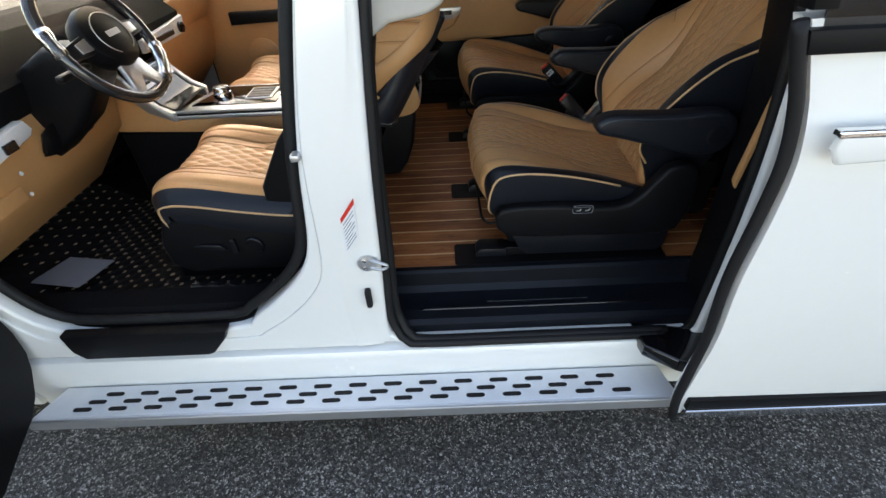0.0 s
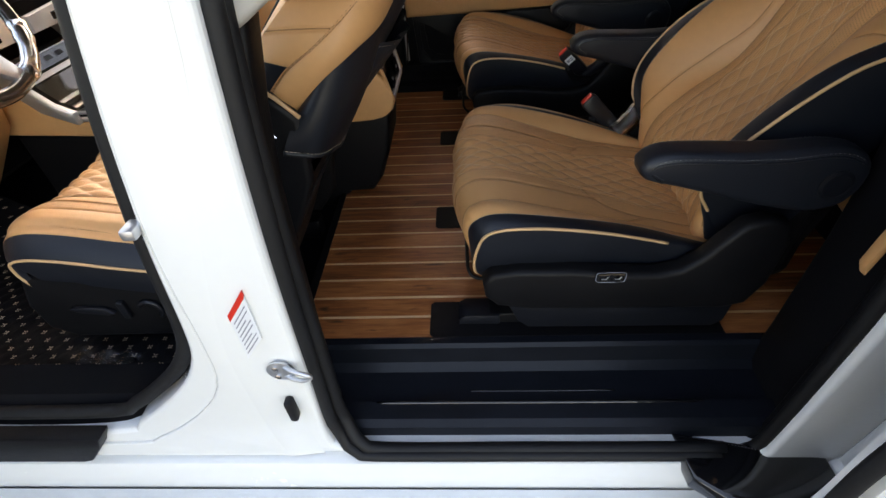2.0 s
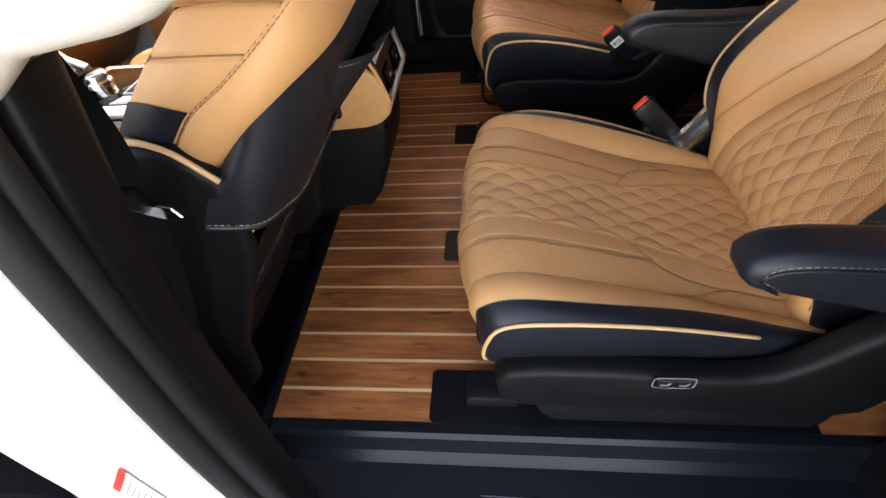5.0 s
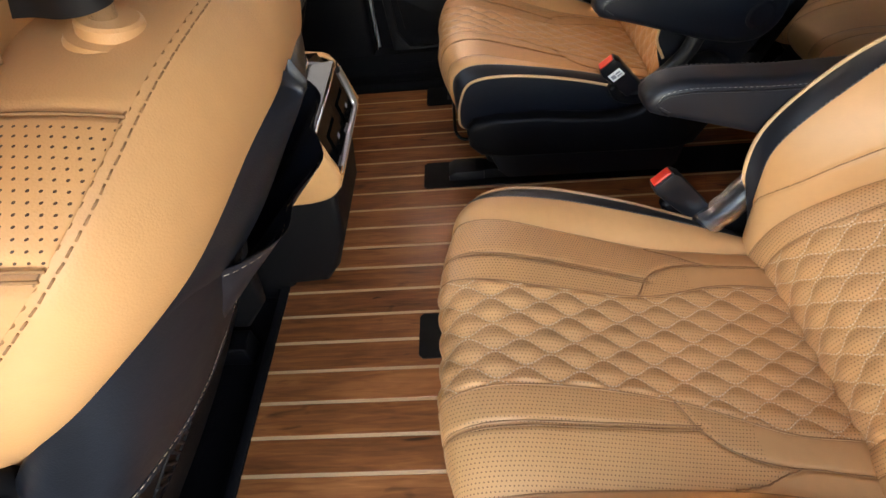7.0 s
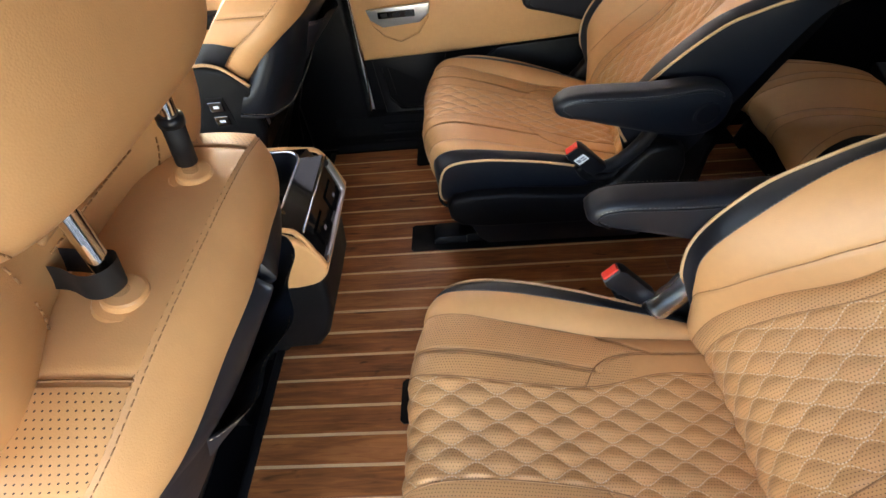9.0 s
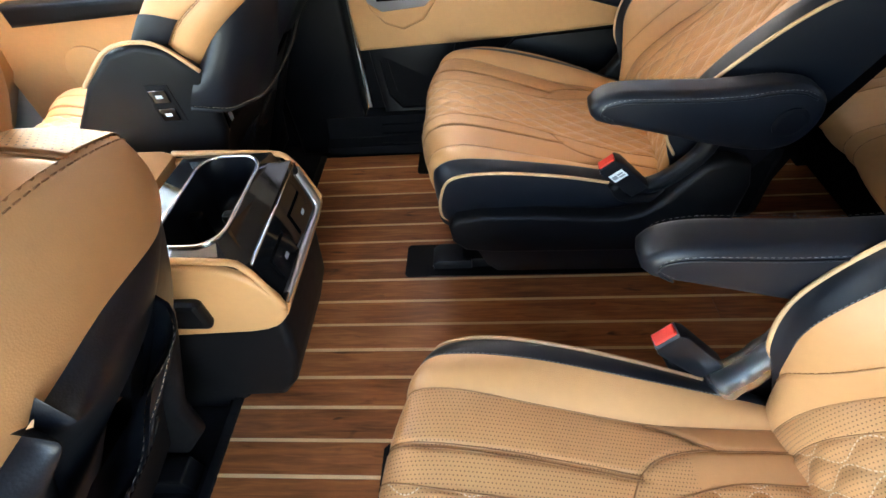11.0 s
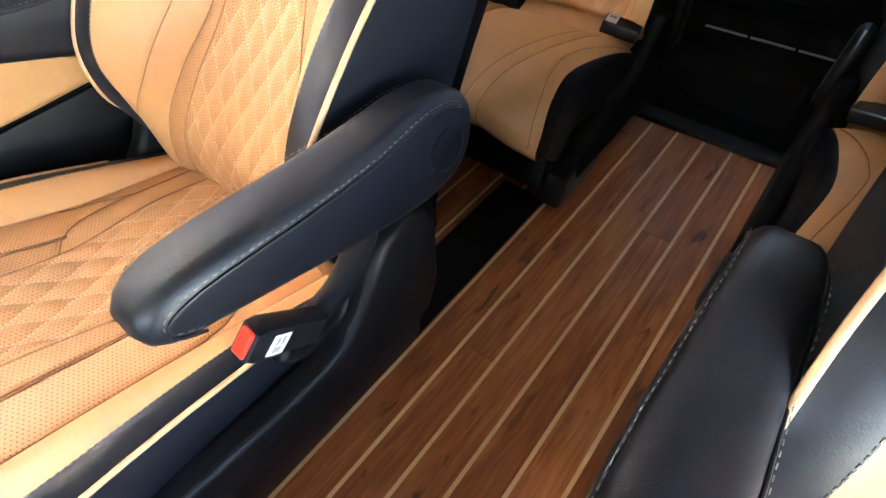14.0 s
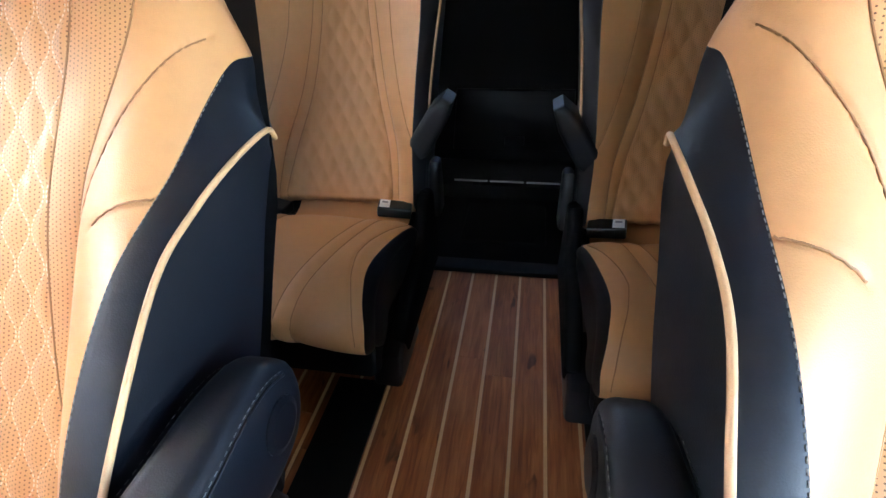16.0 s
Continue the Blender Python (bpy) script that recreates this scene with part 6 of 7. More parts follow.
vo = [bm.verts.new((*to_rim(a, b_), 0.432 if to_rim(a, b_)[0] < -0.16 else 0.414)) for a, b_ in inn]
vd = [bm.verts.new((*to_rim(a, b_), 0.405)) for a, b_ in inn]
vw = [bm.verts.new((a, b_, 0.405)) for a, b_ in inn]
for k in range(no):
    j = (k + 1) % no
    bm.faces.new((vi[k], vi[j], vo[j], vo[k]))
    bm.faces.new((vo[k], vo[j], vd[j], vd[k]))
    bm.faces.new((vi[k], vi[j], vw[j], vw[k]))
cpart(part("deck", bm, M_GLOSS, None, "gloss black deck"))
cup = np.array([[(cen[0] + (a - cen[0]) * sc, cen[1] + (b_ - cen[1]) * sc, zz) for a, b_ in inn] for sc, zz in ((1.0, 0.431), (0.97, 0.415), (0.93, 0.37), (0.9, 0.34), (0.05, 0.338))])
holder = cpart(grid_part("cup_holder", cup, M_SATIN, None, "deep black double cup holder", wrap=True))
for x in (-0.262, -0.205):
    cpart(part("cup_divider", box_bm(x - 0.012, x + 0.012, -0.004, 0.014, 0.34, 0.405, 0.005), M_PLASTIC, holder))
ringp = [(a, b_, 0.4335) for a, b_ in inn]
cpart(tube("cup_rim", ringp, 0.0032, M_CHROME, None, "chrome rim", 8, True))
# rear face: gloss panel in a silver frame
def slope(y, f_, out_=0.0):
    """A point of the sloping rear face: f_ from top to bottom."""
    return (-0.130 + 0.020 * f_ + out_ * 0.98, y, 0.413 - 0.098 * f_ + out_ * 0.2)
P = np.array([[slope(y, w, 0.002) for y in np.linspace(CY0 + 0.004, CY1 - 0.004, 8)] for w in np.linspace(0, 1, 8)])
cpart(grid_part("rear_panel", P, M_GLOSS, None, "gloss black rear control panel"))
loop_ = [slope(CY0 + 0.012, 0.93, 0.004), slope(CY0 + 0.05, 0.95, 0.004), slope(CY1 - 0.06, 0.95, 0.004), slope(CY1 - 0.016, 0.93, 0.004), slope(CY1 - 0.008, 0.80, 0.004), slope(CY1 - 0.008, 0.45, 0.004), slope(CY1 - 0.010, 0.12, 0.004)]
fl = spline(loop_, 60)
mid_ = np.array(slope((CY0 + CY1) / 2, 0.5, 0.004))
inw = mid_ - fl
inw[:, 0] *= 0.6
inw /= np.linalg.norm(inw, axis=1)[:, None]
P = np.stack([fl - inw * 0.006 + np.array((-0.004, 0, -0.002)), fl - inw * 0.005 + np.array((0.003, 0, 0.0015)), fl + inw * 0.010 + np.array((0.003, 0, 0.0015)), fl + inw * 0.011 + np.array((-0.002, 0, -0.001))], 1)
cpart(grid_part("silver_frame", P, M_SILVER, None, "satin silver frame"))
cpart(tube("deck_edge", [slope(CY0 + 0.004, 0.02, 0.003), slope(CY1 - 0.004, 0.02, 0.003)], 0.0022, M_CHROME, None, "", 6))
for y0, y1 in ((-0.078, -0.012), (0.022, 0.088)):
    P = np.array([[slope(y, w, 0.0055) for y in (y0, y1)] for w in (0.35, 0.80)])
    sk = cpart(grid_part("socket", P, M_GLOSS, None, "gloss black button field"))
    P = np.array([[slope(y, w, 0.0062) for y in ((y0 + y1) / 2 - 0.006, (y0 + y1) / 2 + 0.006)] for w in (0.54, 0.62)])
    cpart(grid_part("icon", P, M_INK, sk))
tl = [(-0.338, CY0 - 0.004, 0.436), (-0.175, CY0 - 0.004, 0.428), (-0.135, CY0 - 0.003, 0.410), (-0.107, CY0 - 0.006, 0.325)]
cpart(tube("tan_edge", spline(tl, 30), 0.005, M_TAN, None, "", 8))
tl = [(x, 0.01 - (y - 0.0) , zz) for x, y, zz in tl]
cpart(tube("tan_edge", spline(tl, 30), 0.005, M_TAN, None, "", 8))
cpart(part("hook_box", box_bm(-0.33, -0.22, CY0 - 0.030, CY0 - 0.010, 0.30, 0.36, 0.008), M_PLASTIC, None, "black plastic catch"))
# shift deck in its silver surround
TRAY = [(-1.035, -0.138), (-0.615, -0.138), (-0.615, 0.142), (-0.955, 0.142)]
cpart(part("shift_surround", prism_bm(TRAY, 0.322, 0.336, "z", 0.005, 2), M_SILVER, None, "satin silver surround", True))
cpart(part("surround_gap", prism_bm([(x + 0.004, y * 0.985) for x, y in TRAY], 0.316, 0.324, "z"), M_GLOSS, None, "black shadow gap"))
cpart(part("surround_flange", prism_bm(TRAY, 0.300, 0.317, "z", 0.004, 2), M_SILVER, None, "satin silver flange", True))
cpart(part("shift_deck", prism_bm([(-0.985, -0.095), (-0.66, -0.095), (-0.66, 0.112), (-0.925, 0.112)], 0.330, 0.340, "z", 0.003), M_GLOSS, None, "gloss black shift deck", True))
knob = cpart(part("shift_knob", turned_bm([(0.038, 0.0), (0.037, 0.012), (0.032, 0.016), (0.032, 0.030), (0.029, 0.034), (0.027, 0.0345)], 40, pose(-0.905, 0.020, 0.338)), M_CHROME, None, "chrome rotary shift knob", True, 30))
cpart(part("knob_cap", turned_bm([(0.027, 0.0), (0.022, 0.003), (0.0, 0.004)], 32, pose(-0.905, 0.020, 0.3715)), M_GLOSS, knob, "gloss black cap", True, 30))
cpart(part("tray_box", box_bm(-0.795, -0.685, -0.05, 0.07, 0.339, 0.345, 0.003), M_SILVER, None, "silver key frame"))
for k in range(4):
    cpart(part("key", box_bm(-0.785, -0.695, -0.046 + k * 0.029, -0.022 + k * 0.029, 0.3445, 0.348, 0.001), M_SATIN, None))
# storage ramp up to the dashboard
ramp = [(-1.03, 0.336), (-1.08, 0.360), (-1.145, 0.425), (-1.195, 0.505), (-1.235, 0.505), (-1.19, 0.42), (-1.12, 0.34), (-1.03, 0.300)]
for y0, y1 in ((-0.162, -0.136), (0.140, 0.166)):
    cpart(part("stack_rail", prism_bm(ramp, y0, y1, "y", 0.005, 2), M_SILVER, None, "satin silver rail", True, 40))
def on_ramp(y, w, out_=0.0):
    """A point of the sloping centre stack, w from the shift deck up to the dashboard."""
    x, z = (float(np.interp(w, (0, 0.3, 0.65, 1), q)) for q in ((-1.035, -1.085, -1.148, -1.200), (0.330, 0.354, 0.418, 0.498)))
    return (x + 0.78 * out_, y, z + 0.62 * out_)
def ramp_sheet(name, y0, y1, w0, w1, out_, mat, label=""):
    P = np.array([[on_ramp(y, w, out_) for y in np.linspace(y0, y1, 4)] for w in np.linspace(w0, w1, 10)])
    return cpart(grid_part(name, P, mat, None, label))
ramp_sheet("stack_face", -0.14, 0.145, -0.1, 1.05, 0.0, M_PLASTIC, "black centre stack")
ramp_sheet("storage_lid", -0.118, 0.122, 0.06, 0.55, 0.003, M_GLOSS, "gloss black storage lid")
ramp_sheet("stack_bar", -0.136, 0.140, 0.57, 0.63, 0.005, M_SILVER, "satin silver cross bar")
ramp_sheet("climate_panel", -0.128, 0.132, 0.66, 1.0, 0.004, M_GLOSS, "gloss black climate panel")
ramp_sheet("climate_line", -0.128, 0.132, 0.80, 0.815, 0.006, M_SILVER)
for y in (-0.05, 0.0, 0.05):
    ramp_sheet("climate_key", y, y + 0.028, 0.71, 0.76, 0.006, M_SATIN)


# ---- dashboard, steering wheel ----
dash = thing("dashboard", "dark dashboard with a tan lower panel and white trim", "dashboard", pose(-1.35, 0, -0.05))
DA_INV = pose(-1.35, 0, -0.05).inverted()
def dpart(ob, parent=None):
    ob.parent = parent or dash
    if parent is None:
        ob.matrix_parent_inverse = DA_INV
    return ob
dpart(part("upper_dash", prism_bm([(-1.88, 0.62), (-1.88, 0.40), (-1.30, 0.42), (-1.22, 0.50), (-1.20, 0.58), (-1.26, 0.66), (-1.42, 0.70)], -0.86, 0.86, "y", 0.02, 3), M_FELT, None, "black soft upper dashboard", True, 40))
dpart(part("lower_panel", prism_bm([(-1.42, 0.10), (-1.30, 0.235), (-1.245, 0.30), (-1.215, 0.44), (-1.23, 0.49), (-1.34, 0.49), (-1.50, 0.12)], -0.86, -0.14, "y", 0.02, 3), M_TAN, None, "tan lower dashboard panel", True, 40))
dpart(part("lower_panel", prism_bm([(-1.42, 0.10), (-1.30, 0.235), (-1.245, 0.30), (-1.215, 0.44), (-1.23, 0.49), (-1.34, 0.49), (-1.50, 0.12)], 0.15, 0.86, "y", 0.02, 3), M_TAN, None, "tan lower dashboard panel", True, 40))
dpart(part("tan_fascia", prism_bm([(-1.225, 0.49), (-1.195, 0.55), (-1.205, 0.62), (-1.24, 0.62), (-1.25, 0.49)], 0.16, 0.86, "y", 0.008, 2), M_TAN, None, "tan fascia", True))
dpart(part("air_vent", box_bm(-1.20, -1.188, 0.22, 0.46, 0.535, 0.565, 0.004), M_SILVER, None, "silver air vent trim"))
tr = dpart(part("white_trim", prism_bm([(-0.86, 0.415), (-0.60, 0.455), (-0.585, 0.47), (-0.60, 0.50), (-0.86, 0.475)], -1.235, -1.19, "x", 0.006), M_LABEL, None, "white trim with a button", True))
dpart(part("trim_button", box_bm(-1.192, -1.183, -0.71, -0.665, 0.445, 0.472, 0.003), M_GLOSS, tr))
dpart(part("stack_block", prism_bm([(-1.26, 0.46), (-1.19, 0.50), (-1.135, 0.515), (-1.125, 0.60), (-1.17, 0.64), (-1.26, 0.66)], -0.29, 0.33, "y", 0.012, 3), M_FELT, None, "black centre stack hood", True, 40))
for y0, y1, yk in ((-0.255, -0.115, -0.222), (-0.035, 0.300, 0.262)):
    tr = dpart(part("stack_trim", prism_bm([(y0, 0.522), (y1, 0.522), (y1 + 0.012, 0.585), (y0, 0.566)], -1.128, -1.105, "x", 0.005, 2), M_LABEL, None, "white centre trim with a black key and a round knob", True))
    mid_y = (y0 + y1) / 2
    dpart(part("trim_key", box_bm(-1.107, -1.101, mid_y - 0.24 * (y1 - y0), mid_y + 0.20 * (y1 - y0), 0.535, 0.556, 0.002), M_GLOSS, tr))
    dpart(part("trim_knob", turned_bm([(0.022, 0), (0.021, 0.012), (0.016, 0.014), (0.0, 0.014)], 28, pose(-1.106, yk, 0.548, 0, 90, 0)), M_GLOSS, tr, "gloss black knob", True, 30))
dpart(part("column_shroud", prism_bm([(-1.25, 0.33), (-1.10, 0.44), (-1.00, 0.56), (-1.02, 0.66), (-1.12, 0.66), (-1.30, 0.56)], -0.52, -0.38, "y", 0.03, 4), M_PLASTIC, None, "black column shroud", True, 50))
dpart(part("knee_hollow", prism_bm([(-1.235, 0.365), (-1.205, 0.44), (-1.18, 0.46), (-1.185, 0.41), (-1.205, 0.37)], -0.57, -0.33, "y", 0.02, 3), M_PLASTIC, None, "black knee panel", True, 50))
dpart(part("stalk", box_bm(-1.02, -0.995, -0.63, -0.50, 0.60, 0.62, 0.008), M_PLASTIC, None, "black stalk"))
dpart(part("foot_bulkhead", prism_bm([(-1.88, 0.40), (-1.42, 0.12), (-1.44, 0.10), (-1.88, 0.30)], -0.86, 0.86, "y"), M_FELT, None, "black carpeted bulkhead"))
for y, zz in ((-0.671, 0.373), (-0.66, 0.30)):
    dpart(part("screw_plug", turned_bm([(0.007, 0), (0.006, 0.002), (0, 0.0025)], 14, pose(-1.222 if zz > 0.35 else -1.243, y, zz, 0, 80, 0)), M_LABEL, None, "pale screw plug"))
dpart(part("panel_hatch", prism_bm([(-0.80, 0.30), (-0.69, 0.30), (-0.69, 0.345), (-0.80, 0.345)], -1.246, -1.226, "x", 0.004), M_TAN, None, "tan hatch", True))
for y, w_ in ((-0.38, 0.03), (-0.50, 0.045)):
    dpart(part("pedal", prism_bm([(-1.56, 0.10), (-1.54, 0.11), (-1.50, 0.02), (-1.52, 0.015)], y - w_, y + w_, "y", 0.004), M_SILVER, None, "silver pedal", True))
wheel = thing("steering_wheel", "steering wheel in clear plastic wrap with grey hub and silver spokes", "steering wheel")
WM = pose(-0.965, -0.445, 0.665, 0, 62, 0)
rim = [(0.178 * math.cos(a), 0.185 * math.sin(a), 0.0) for a in np.linspace(0, 2 * math.pi, 64, endpoint=False)]
tube("rim", rim, 0.0165, M_WRAPPED, wheel, "black leather rim", 14, True)
for k0, k1 in ((4, 13), (44, 49)):
    tube("wrap", [(x_, y_, 0.003) for x_, y_, z_ in rim[k0:k1]], [0.0185 + 0.0016 * math.sin(k * 2.7) + 0.0012 * math.sin(k * 5.3) for k in range(k0, k1)], M_FILM, wheel, "clear crinkled plastic wrap", 14)
part("hub", turned_bm([(0.080, -0.03), (0.088, 0.0), (0.083, 0.022), (0.060, 0.034), (0.0, 0.038)], 40, Matrix.Diagonal((1.0, 1.1, 1, 1))), M_PLASTIC, wheel, "dark grey hub", True, 40)
tube("hub_line", [(0.058 * math.cos(a), 0.066 * math.sin(a), 0.0352) for a in np.linspace(0.5, 5.8, 40)], 0.0013, M_SILVER, wheel, "", 6)
for s in (-1, 1):
    sp_ = part("spoke", prism_bm([(-0.030, s * 0.07), (0.025, s * 0.07), (0.020, s * 0.175), (-0.015, s * 0.178)], -0.006, 0.012, "z", 0.005), M_SATIN, wheel, "black spoke", True)
    part("spoke_keys", prism_bm([(-0.018, s * 0.085), (0.016, s * 0.085), (0.014, s * 0.135), (-0.012, s * 0.135)], 0.011, 0.017, "z", 0.002), M_SILVER, sp_, "silver key field", True)
part("lower_spoke", prism_bm([(0.06, -0.045), (0.165, -0.075), (0.172, -0.05), (0.12, 0.0), (0.172, 0.05), (0.165, 0.075), (0.06, 0.045)], -0.006, 0.010, "z", 0.004), M_SILVER, wheel, "silver lower spoke", True)
part("badge_bar", box_bm(-0.008, 0.008, -0.028, 0.028, 0.036, 0.039, 0.001), M_SILVER, wheel, "small silver badge bar")
wheel.matrix_world = WM

# ---- far doors, seen from inside ----
fd = thing("far_sliding_door", "closed sliding door with a tan panel over black lining", "door", pose(0.4, 0.84, -0.05))
FD_INV = pose(0.4, 0.84, -0.05).inverted()
def fpart(ob, parent=None):
    ob.parent = parent or fd
    if parent is None:
        ob.matrix_parent_inverse = FD_INV
    return ob
fpart(part("lining", prism_bm([(-0.15, -0.05), (-0.165, 0.64), (1.02, 0.64), (1.02, -0.05)], 0.835, 0.88, "y", 0.008), M_PLASTIC, None, "black plastic lining", True))
tanp = [(-0.150, 0.293), (0.15, 0.300), (0.45, 0.313), (0.75, 0.333), (1.0, 0.368), (1.0, 0.60), (-0.165, 0.60)]
fpart(part("tan_panel", prism_bm(tanp, 0.812, 0.84, "y", 0.014, 3), M_TAN, None, "tan leather upper panel", True, 50))
fpart(part("pull_cup", prism_bm([(-0.105, 0.445), (0.09, 0.452), (0.085, 0.42), (0.05, 0.375), (-0.01, 0.352), (-0.06, 0.372), (-0.095, 0.41)], 0.795, 0.815, "y", 0.012, 3), M_TAN, None, "moulded tan pull cup", True, 60))
ps = fpart(part("pull_plate", prism_bm([(-0.105, 0.462), (0.092, 0.470), (0.088, 0.440), (0.055, 0.415), (-0.06, 0.408), (-0.095, 0.432)], 0.785, 0.799, "y", 0.004), M_SILVER, None, "silver switch plate", True))
fpart(part("switch_strip", box_bm(-0.070, 0.045, 0.781, 0.786, 0.436, 0.456, 0.002), M_GLOSS, ps))
for x in (-0.05, -0.012, 0.028):
    fpart(part("switch", box_bm(x - 0.010, x + 0.010, 0.7795, 0.782, 0.440, 0.452, 0.001), M_SATIN, ps))
fpart(tube("chrome_edge", spline([(-0.152, 0.808, 0.60), (-0.152, 0.808, 0.33), (-0.150, 0.815, 0.28), (-0.162, 0.822, 0.10), (-0.166, 0.826, 0.02)], 30), 0.0028, M_CHROME, None, "thin chrome edge", 8))
fpart(part("door_pocket", prism_bm([(-0.10, 0.02), (-0.125, 0.30), (0.13, 0.30), (0.10, 0.17), (0.05, 0.13), (-0.02, 0.13), (-0.06, 0.16), (-0.075, 0.26), (-0.095, 0.26), (-0.085, 0.15), (-0.05, 0.105), (0.06, 0.10), (0.30, 0.30), (0.9, 0.33), (0.95, 0.02)], 0.818, 0.836, "y", 0.006, 2), M_PLASTIC, None, "moulded black door pocket", True))
fpart(part("step_lining", prism_bm([(0.72, -0.05), (0.735, 0.02), (0.775, 0.03), (0.80, 0.09), (0.84, 0.10), (0.84, -0.05)], -0.30, 0.95, "x"), M_FELT, None, "black step lining", True))
for k in range(3):
    fpart(tube("step_edge", [(-0.12, 0.745 + 0.022 * k, 0.024 + 0.02 * k), (0.06, 0.745 + 0.022 * k, 0.024 + 0.02 * k)], 0.003, M_FELT, None, "", 6))
van_part("far_pillar_trim", prism_bm([(-0.42, -0.05), (-0.42, 0.66), (-0.17, 0.66), (-0.17, -0.05)], 0.80, 0.88, "y", 0.02, 3), M_PLASTIC, "black plastic pillar trim")
ffd = thing("far_front_door", "closed front door with a tan panel and round loudspeaker grille", "door", pose(-0.8, 0.85, -0.05))
FF_INV = pose(-0.8, 0.85, -0.05).inverted()
def ffpart(ob, parent=None):
    ob.parent = parent or ffd
    if parent is None:
        ob.matrix_parent_inverse = FF_INV
    return ob
ffpart(part("lining", box_bm(-1.30, -0.43, 0.845, 0.88, -0.05, 0.64, 0.01), M_PLASTIC, None, "black lining"))
ffpart(part("tan_panel", prism_bm([(-1.28, 0.12), (-0.46, 0.12), (-0.46, 0.60), (-1.28, 0.60)], 0.815, 0.85, "y", 0.014, 3), M_TAN, None, "tan panel", True))
ffpart(part("loudspeaker", turned_bm([(0.085, 0), (0.085, 0.006), (0.078, 0.009), (0.0, 0.010)], 36, pose(-0.98, 0.815, 0.28, 90, 0, 0)), M_TAN_HOLES, None, "brown loudspeaker grille", True, 30))
ffpart(part("door_arm", prism_bm([(-1.10, 0.44), (-0.50, 0.46), (-0.50, 0.50), (-1.10, 0.50)], 0.76, 0.82, "y", 0.015, 3), M_PLASTIC, None, "black door armrest", True, 50))
# ---- tail of the cabin ----
van_part("well_floor", box_bm(1.546, 2.26, -0.55, 0.55, -0.16, -0.13), M_FELT, "black carpeted luggage well")
van_part("well_side", prism_bm([(1.55, -0.13), (2.26, -0.13), (2.26, 0.60), (1.75, 0.60)], 0.66, 0.86, "y", 0.01), M_FELT, "black luggage lining")
van_part("well_side", prism_bm([(1.55, -0.13), (2.26, -0.13), (2.26, 0.60), (1.75, 0.60)], -0.73, -0.66, "y", 0.01), M_FELT, "black luggage lining")
van_part("rear_step", prism_bm([(2.02, -0.13), (2.04, 0.0), (2.10, 0.012), (2.255, 0.012), (2.255, -0.13)], -0.60, 0.60, "y", 0.008), M_FELT, "black loading sill")
for k in range(3):
    van_part("sill_line", box_bm(2.045, 2.052, -0.19 + 0.135 * k, -0.065 + 0.135 * k, 0.012, 0.0165), M_INK, "thin pale edge line")
van_part("tail_cover", prism_bm([(-0.24, 0.06), (0.24, 0.06), (0.22, 0.30), (-0.22, 0.30)], 2.235, 2.262, "x", 0.008), M_PLASTIC, "black tailgate cover")
van_part("tail_latch", box_bm(2.20, 2.236, -0.045, 0.03, 0.095, 0.125, 0.004), M_PLASTIC, "dark latch cover")
van_part("well_box", box_bm(1.72, 1.98, -0.14, 0.14, -0.13, -0.04, 0.01), M_FELT, "black storage box in the luggage well")
van_part("well_catch", box_bm(1.715, 1.722, -0.03, 0.03, -0.075, -0.06, 0.002), M_SATIN, "black catch")

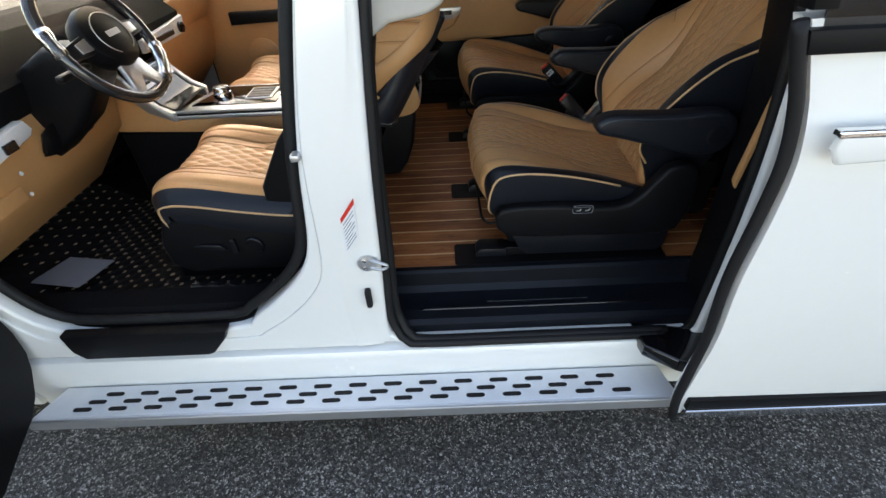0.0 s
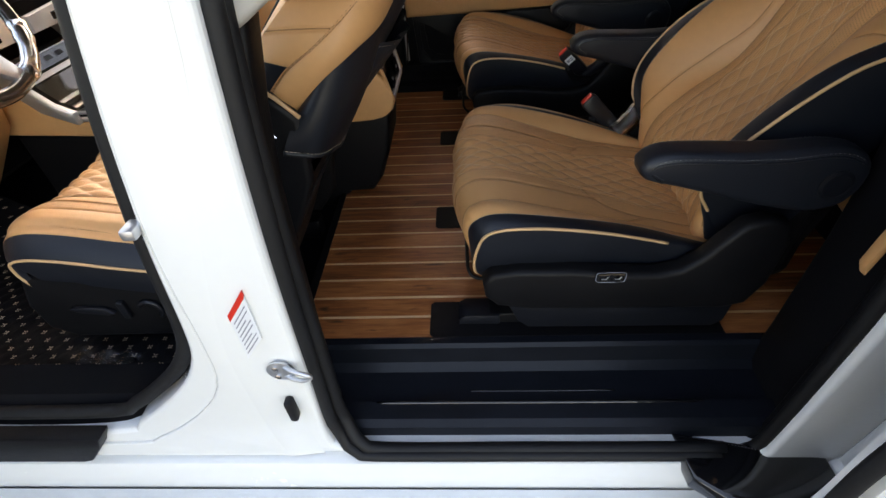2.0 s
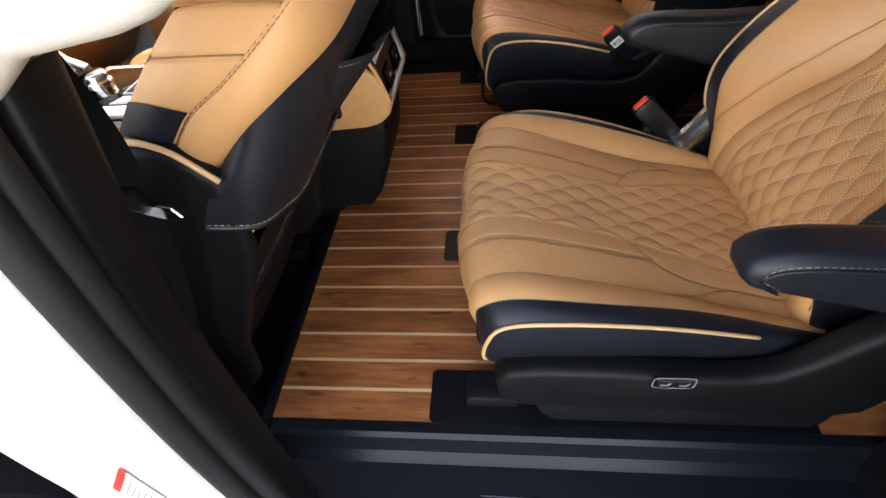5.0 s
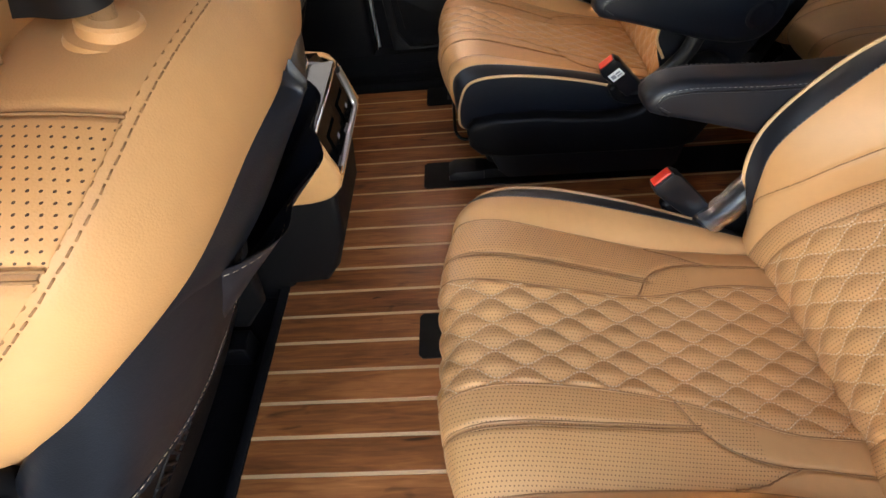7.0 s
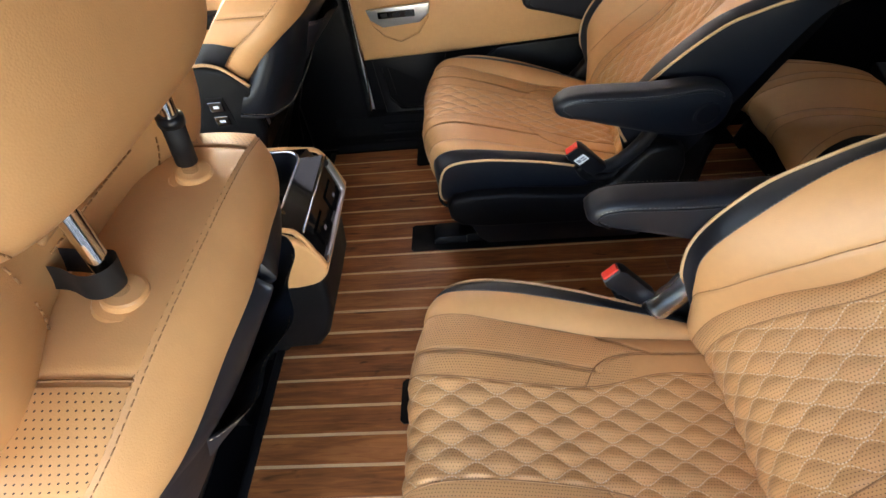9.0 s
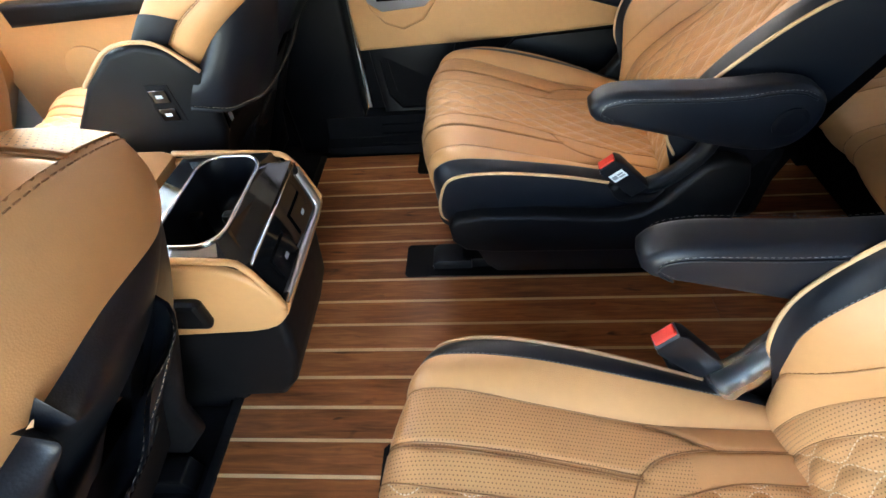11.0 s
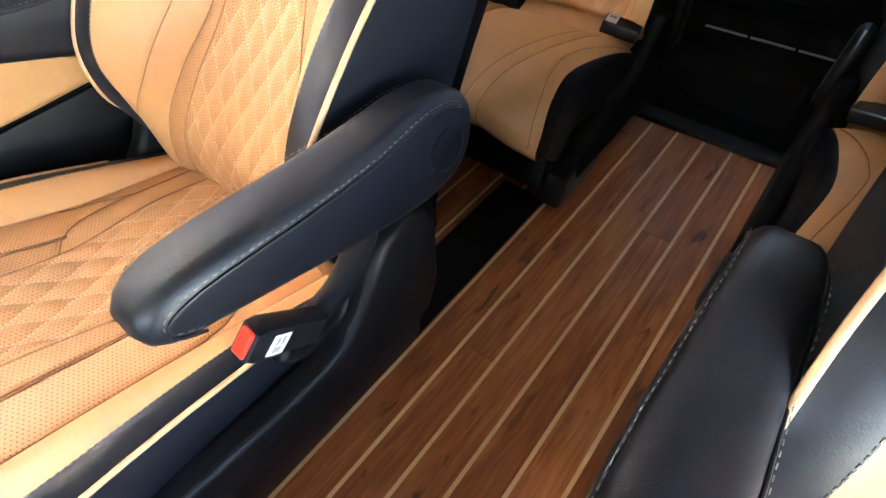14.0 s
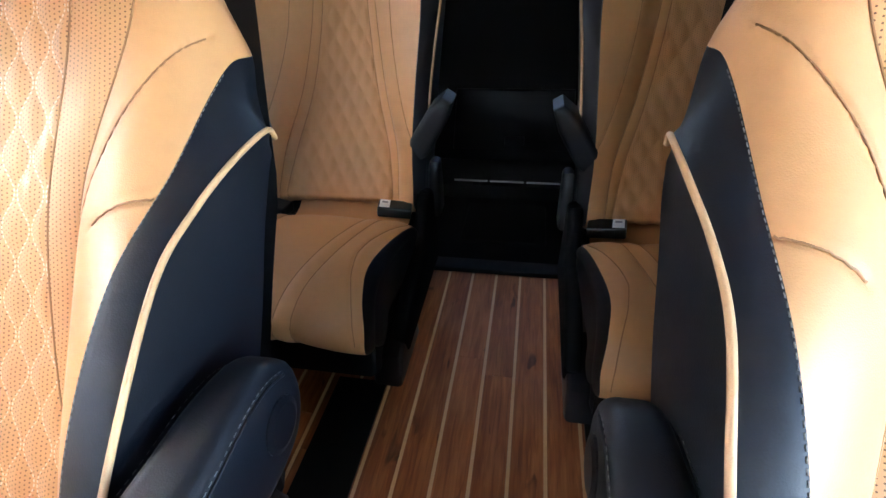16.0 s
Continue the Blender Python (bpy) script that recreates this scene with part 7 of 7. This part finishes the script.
# ---- driver's footwell ----
n_x, n_y = 120, 80
xs, ys = np.linspace(-1.50, -0.44, n_x), np.linspace(-0.86, -0.14, n_y)
gx, gy = np.meshgrid(xs, ys, indexing="ij")
D = 0.052
puff = np.sqrt(np.abs(np.sin(math.pi * (gx + gy) / D) * np.sin(math.pi * (gx - gy) / D)))
lift_edge = 0.04 * smooth01((-0.80 - gy) / 0.06) + 0.10 * smooth01((-1.30 - gx) / 0.2)
mat = thing("floor_mat", "quilted black leather floor mat with pale stitched diamonds", "floor mat", pose(-0.9, -0.5, -0.05))
MT_INV = pose(-0.9, -0.5, -0.05).inverted()
ob = grid_part("pad", np.stack([gx, gy, -0.044 + 0.007 * puff + lift_edge], -1), M_MAT, mat, "quilted black leather")
ob.matrix_parent_inverse = MT_INV
V, F, k0 = [], [], 0
for i in range(-40, 10):
    for j in range(-40, 40):
        x, y = (i + j) * D / 2, (i - j) * D / 2
        if not (-1.49 < x < -0.45 and -0.85 < y < -0.15):
            continue
        zz = -0.0395 + 0.04 * float(smooth01(np.array((-0.80 - y) / 0.06))) + 0.10 * float(smooth01(np.array((-1.30 - x) / 0.2)))
        for a in (0, 90, 180, 270):
            c, s_ = math.cos(radians(a + 45)), math.sin(radians(a + 45))
            v, f_ = tube_geo([(x + c * 0.002, y + s_ * 0.002, zz), (x + c * 0.0065, y + s_ * 0.0065, zz + 0.001)], 0.0011, 4)
            V.append(v)
            F += [tuple(q + k0 for q in g) for g in f_]
            k0 += len(v)
ob = mesh_part("cross_stitches", np.vstack(V), F, M_THREAD, mat, "pale thread crosses")
ob.matrix_parent_inverse = MT_INV
tagged(ob, kind="stuff")
card = thing("paper_card", "grey paper card lying on the floor mat", "card", pose(-1.28, -0.66, 0.0))
part("sheet", prism_bm([(-0.115, -0.05), (0.07, -0.085), (0.115, 0.05), (-0.06, 0.08)], 0, 0.0012, "z"), surface("grey_paper", (0.20, 0.21, 0.24), 0.6, var=0.06), card)
part("hole", turned_bm([(0.004, 0.0012), (0.004, 0.0018)], 10, pose(0.085, 0.035, 0)), M_INK, card)
rb = random.Random(9)
P = np.array([[(-0.862 + 0.155 * i / 19 + 0.004 * rb.uniform(-1, 1), -0.757 + 0.034 * j / 8 + 0.004 * rb.uniform(-1, 1),
                -0.039 + 0.026 * (j / 8) ** 1.3 * (0.6 + 0.4 * math.sin(0.9 * i)) * (1 - 0.5 * i / 19) + 0.005 * rb.uniform(0, 1)) for j in range(9)] for i in range(20)])
grid_part("plastic_bag", P, M_FILM)
tagged(bpy.data.objects["plastic_bag"], "crumpled clear plastic bag under the driver's seat", "plastic bag")
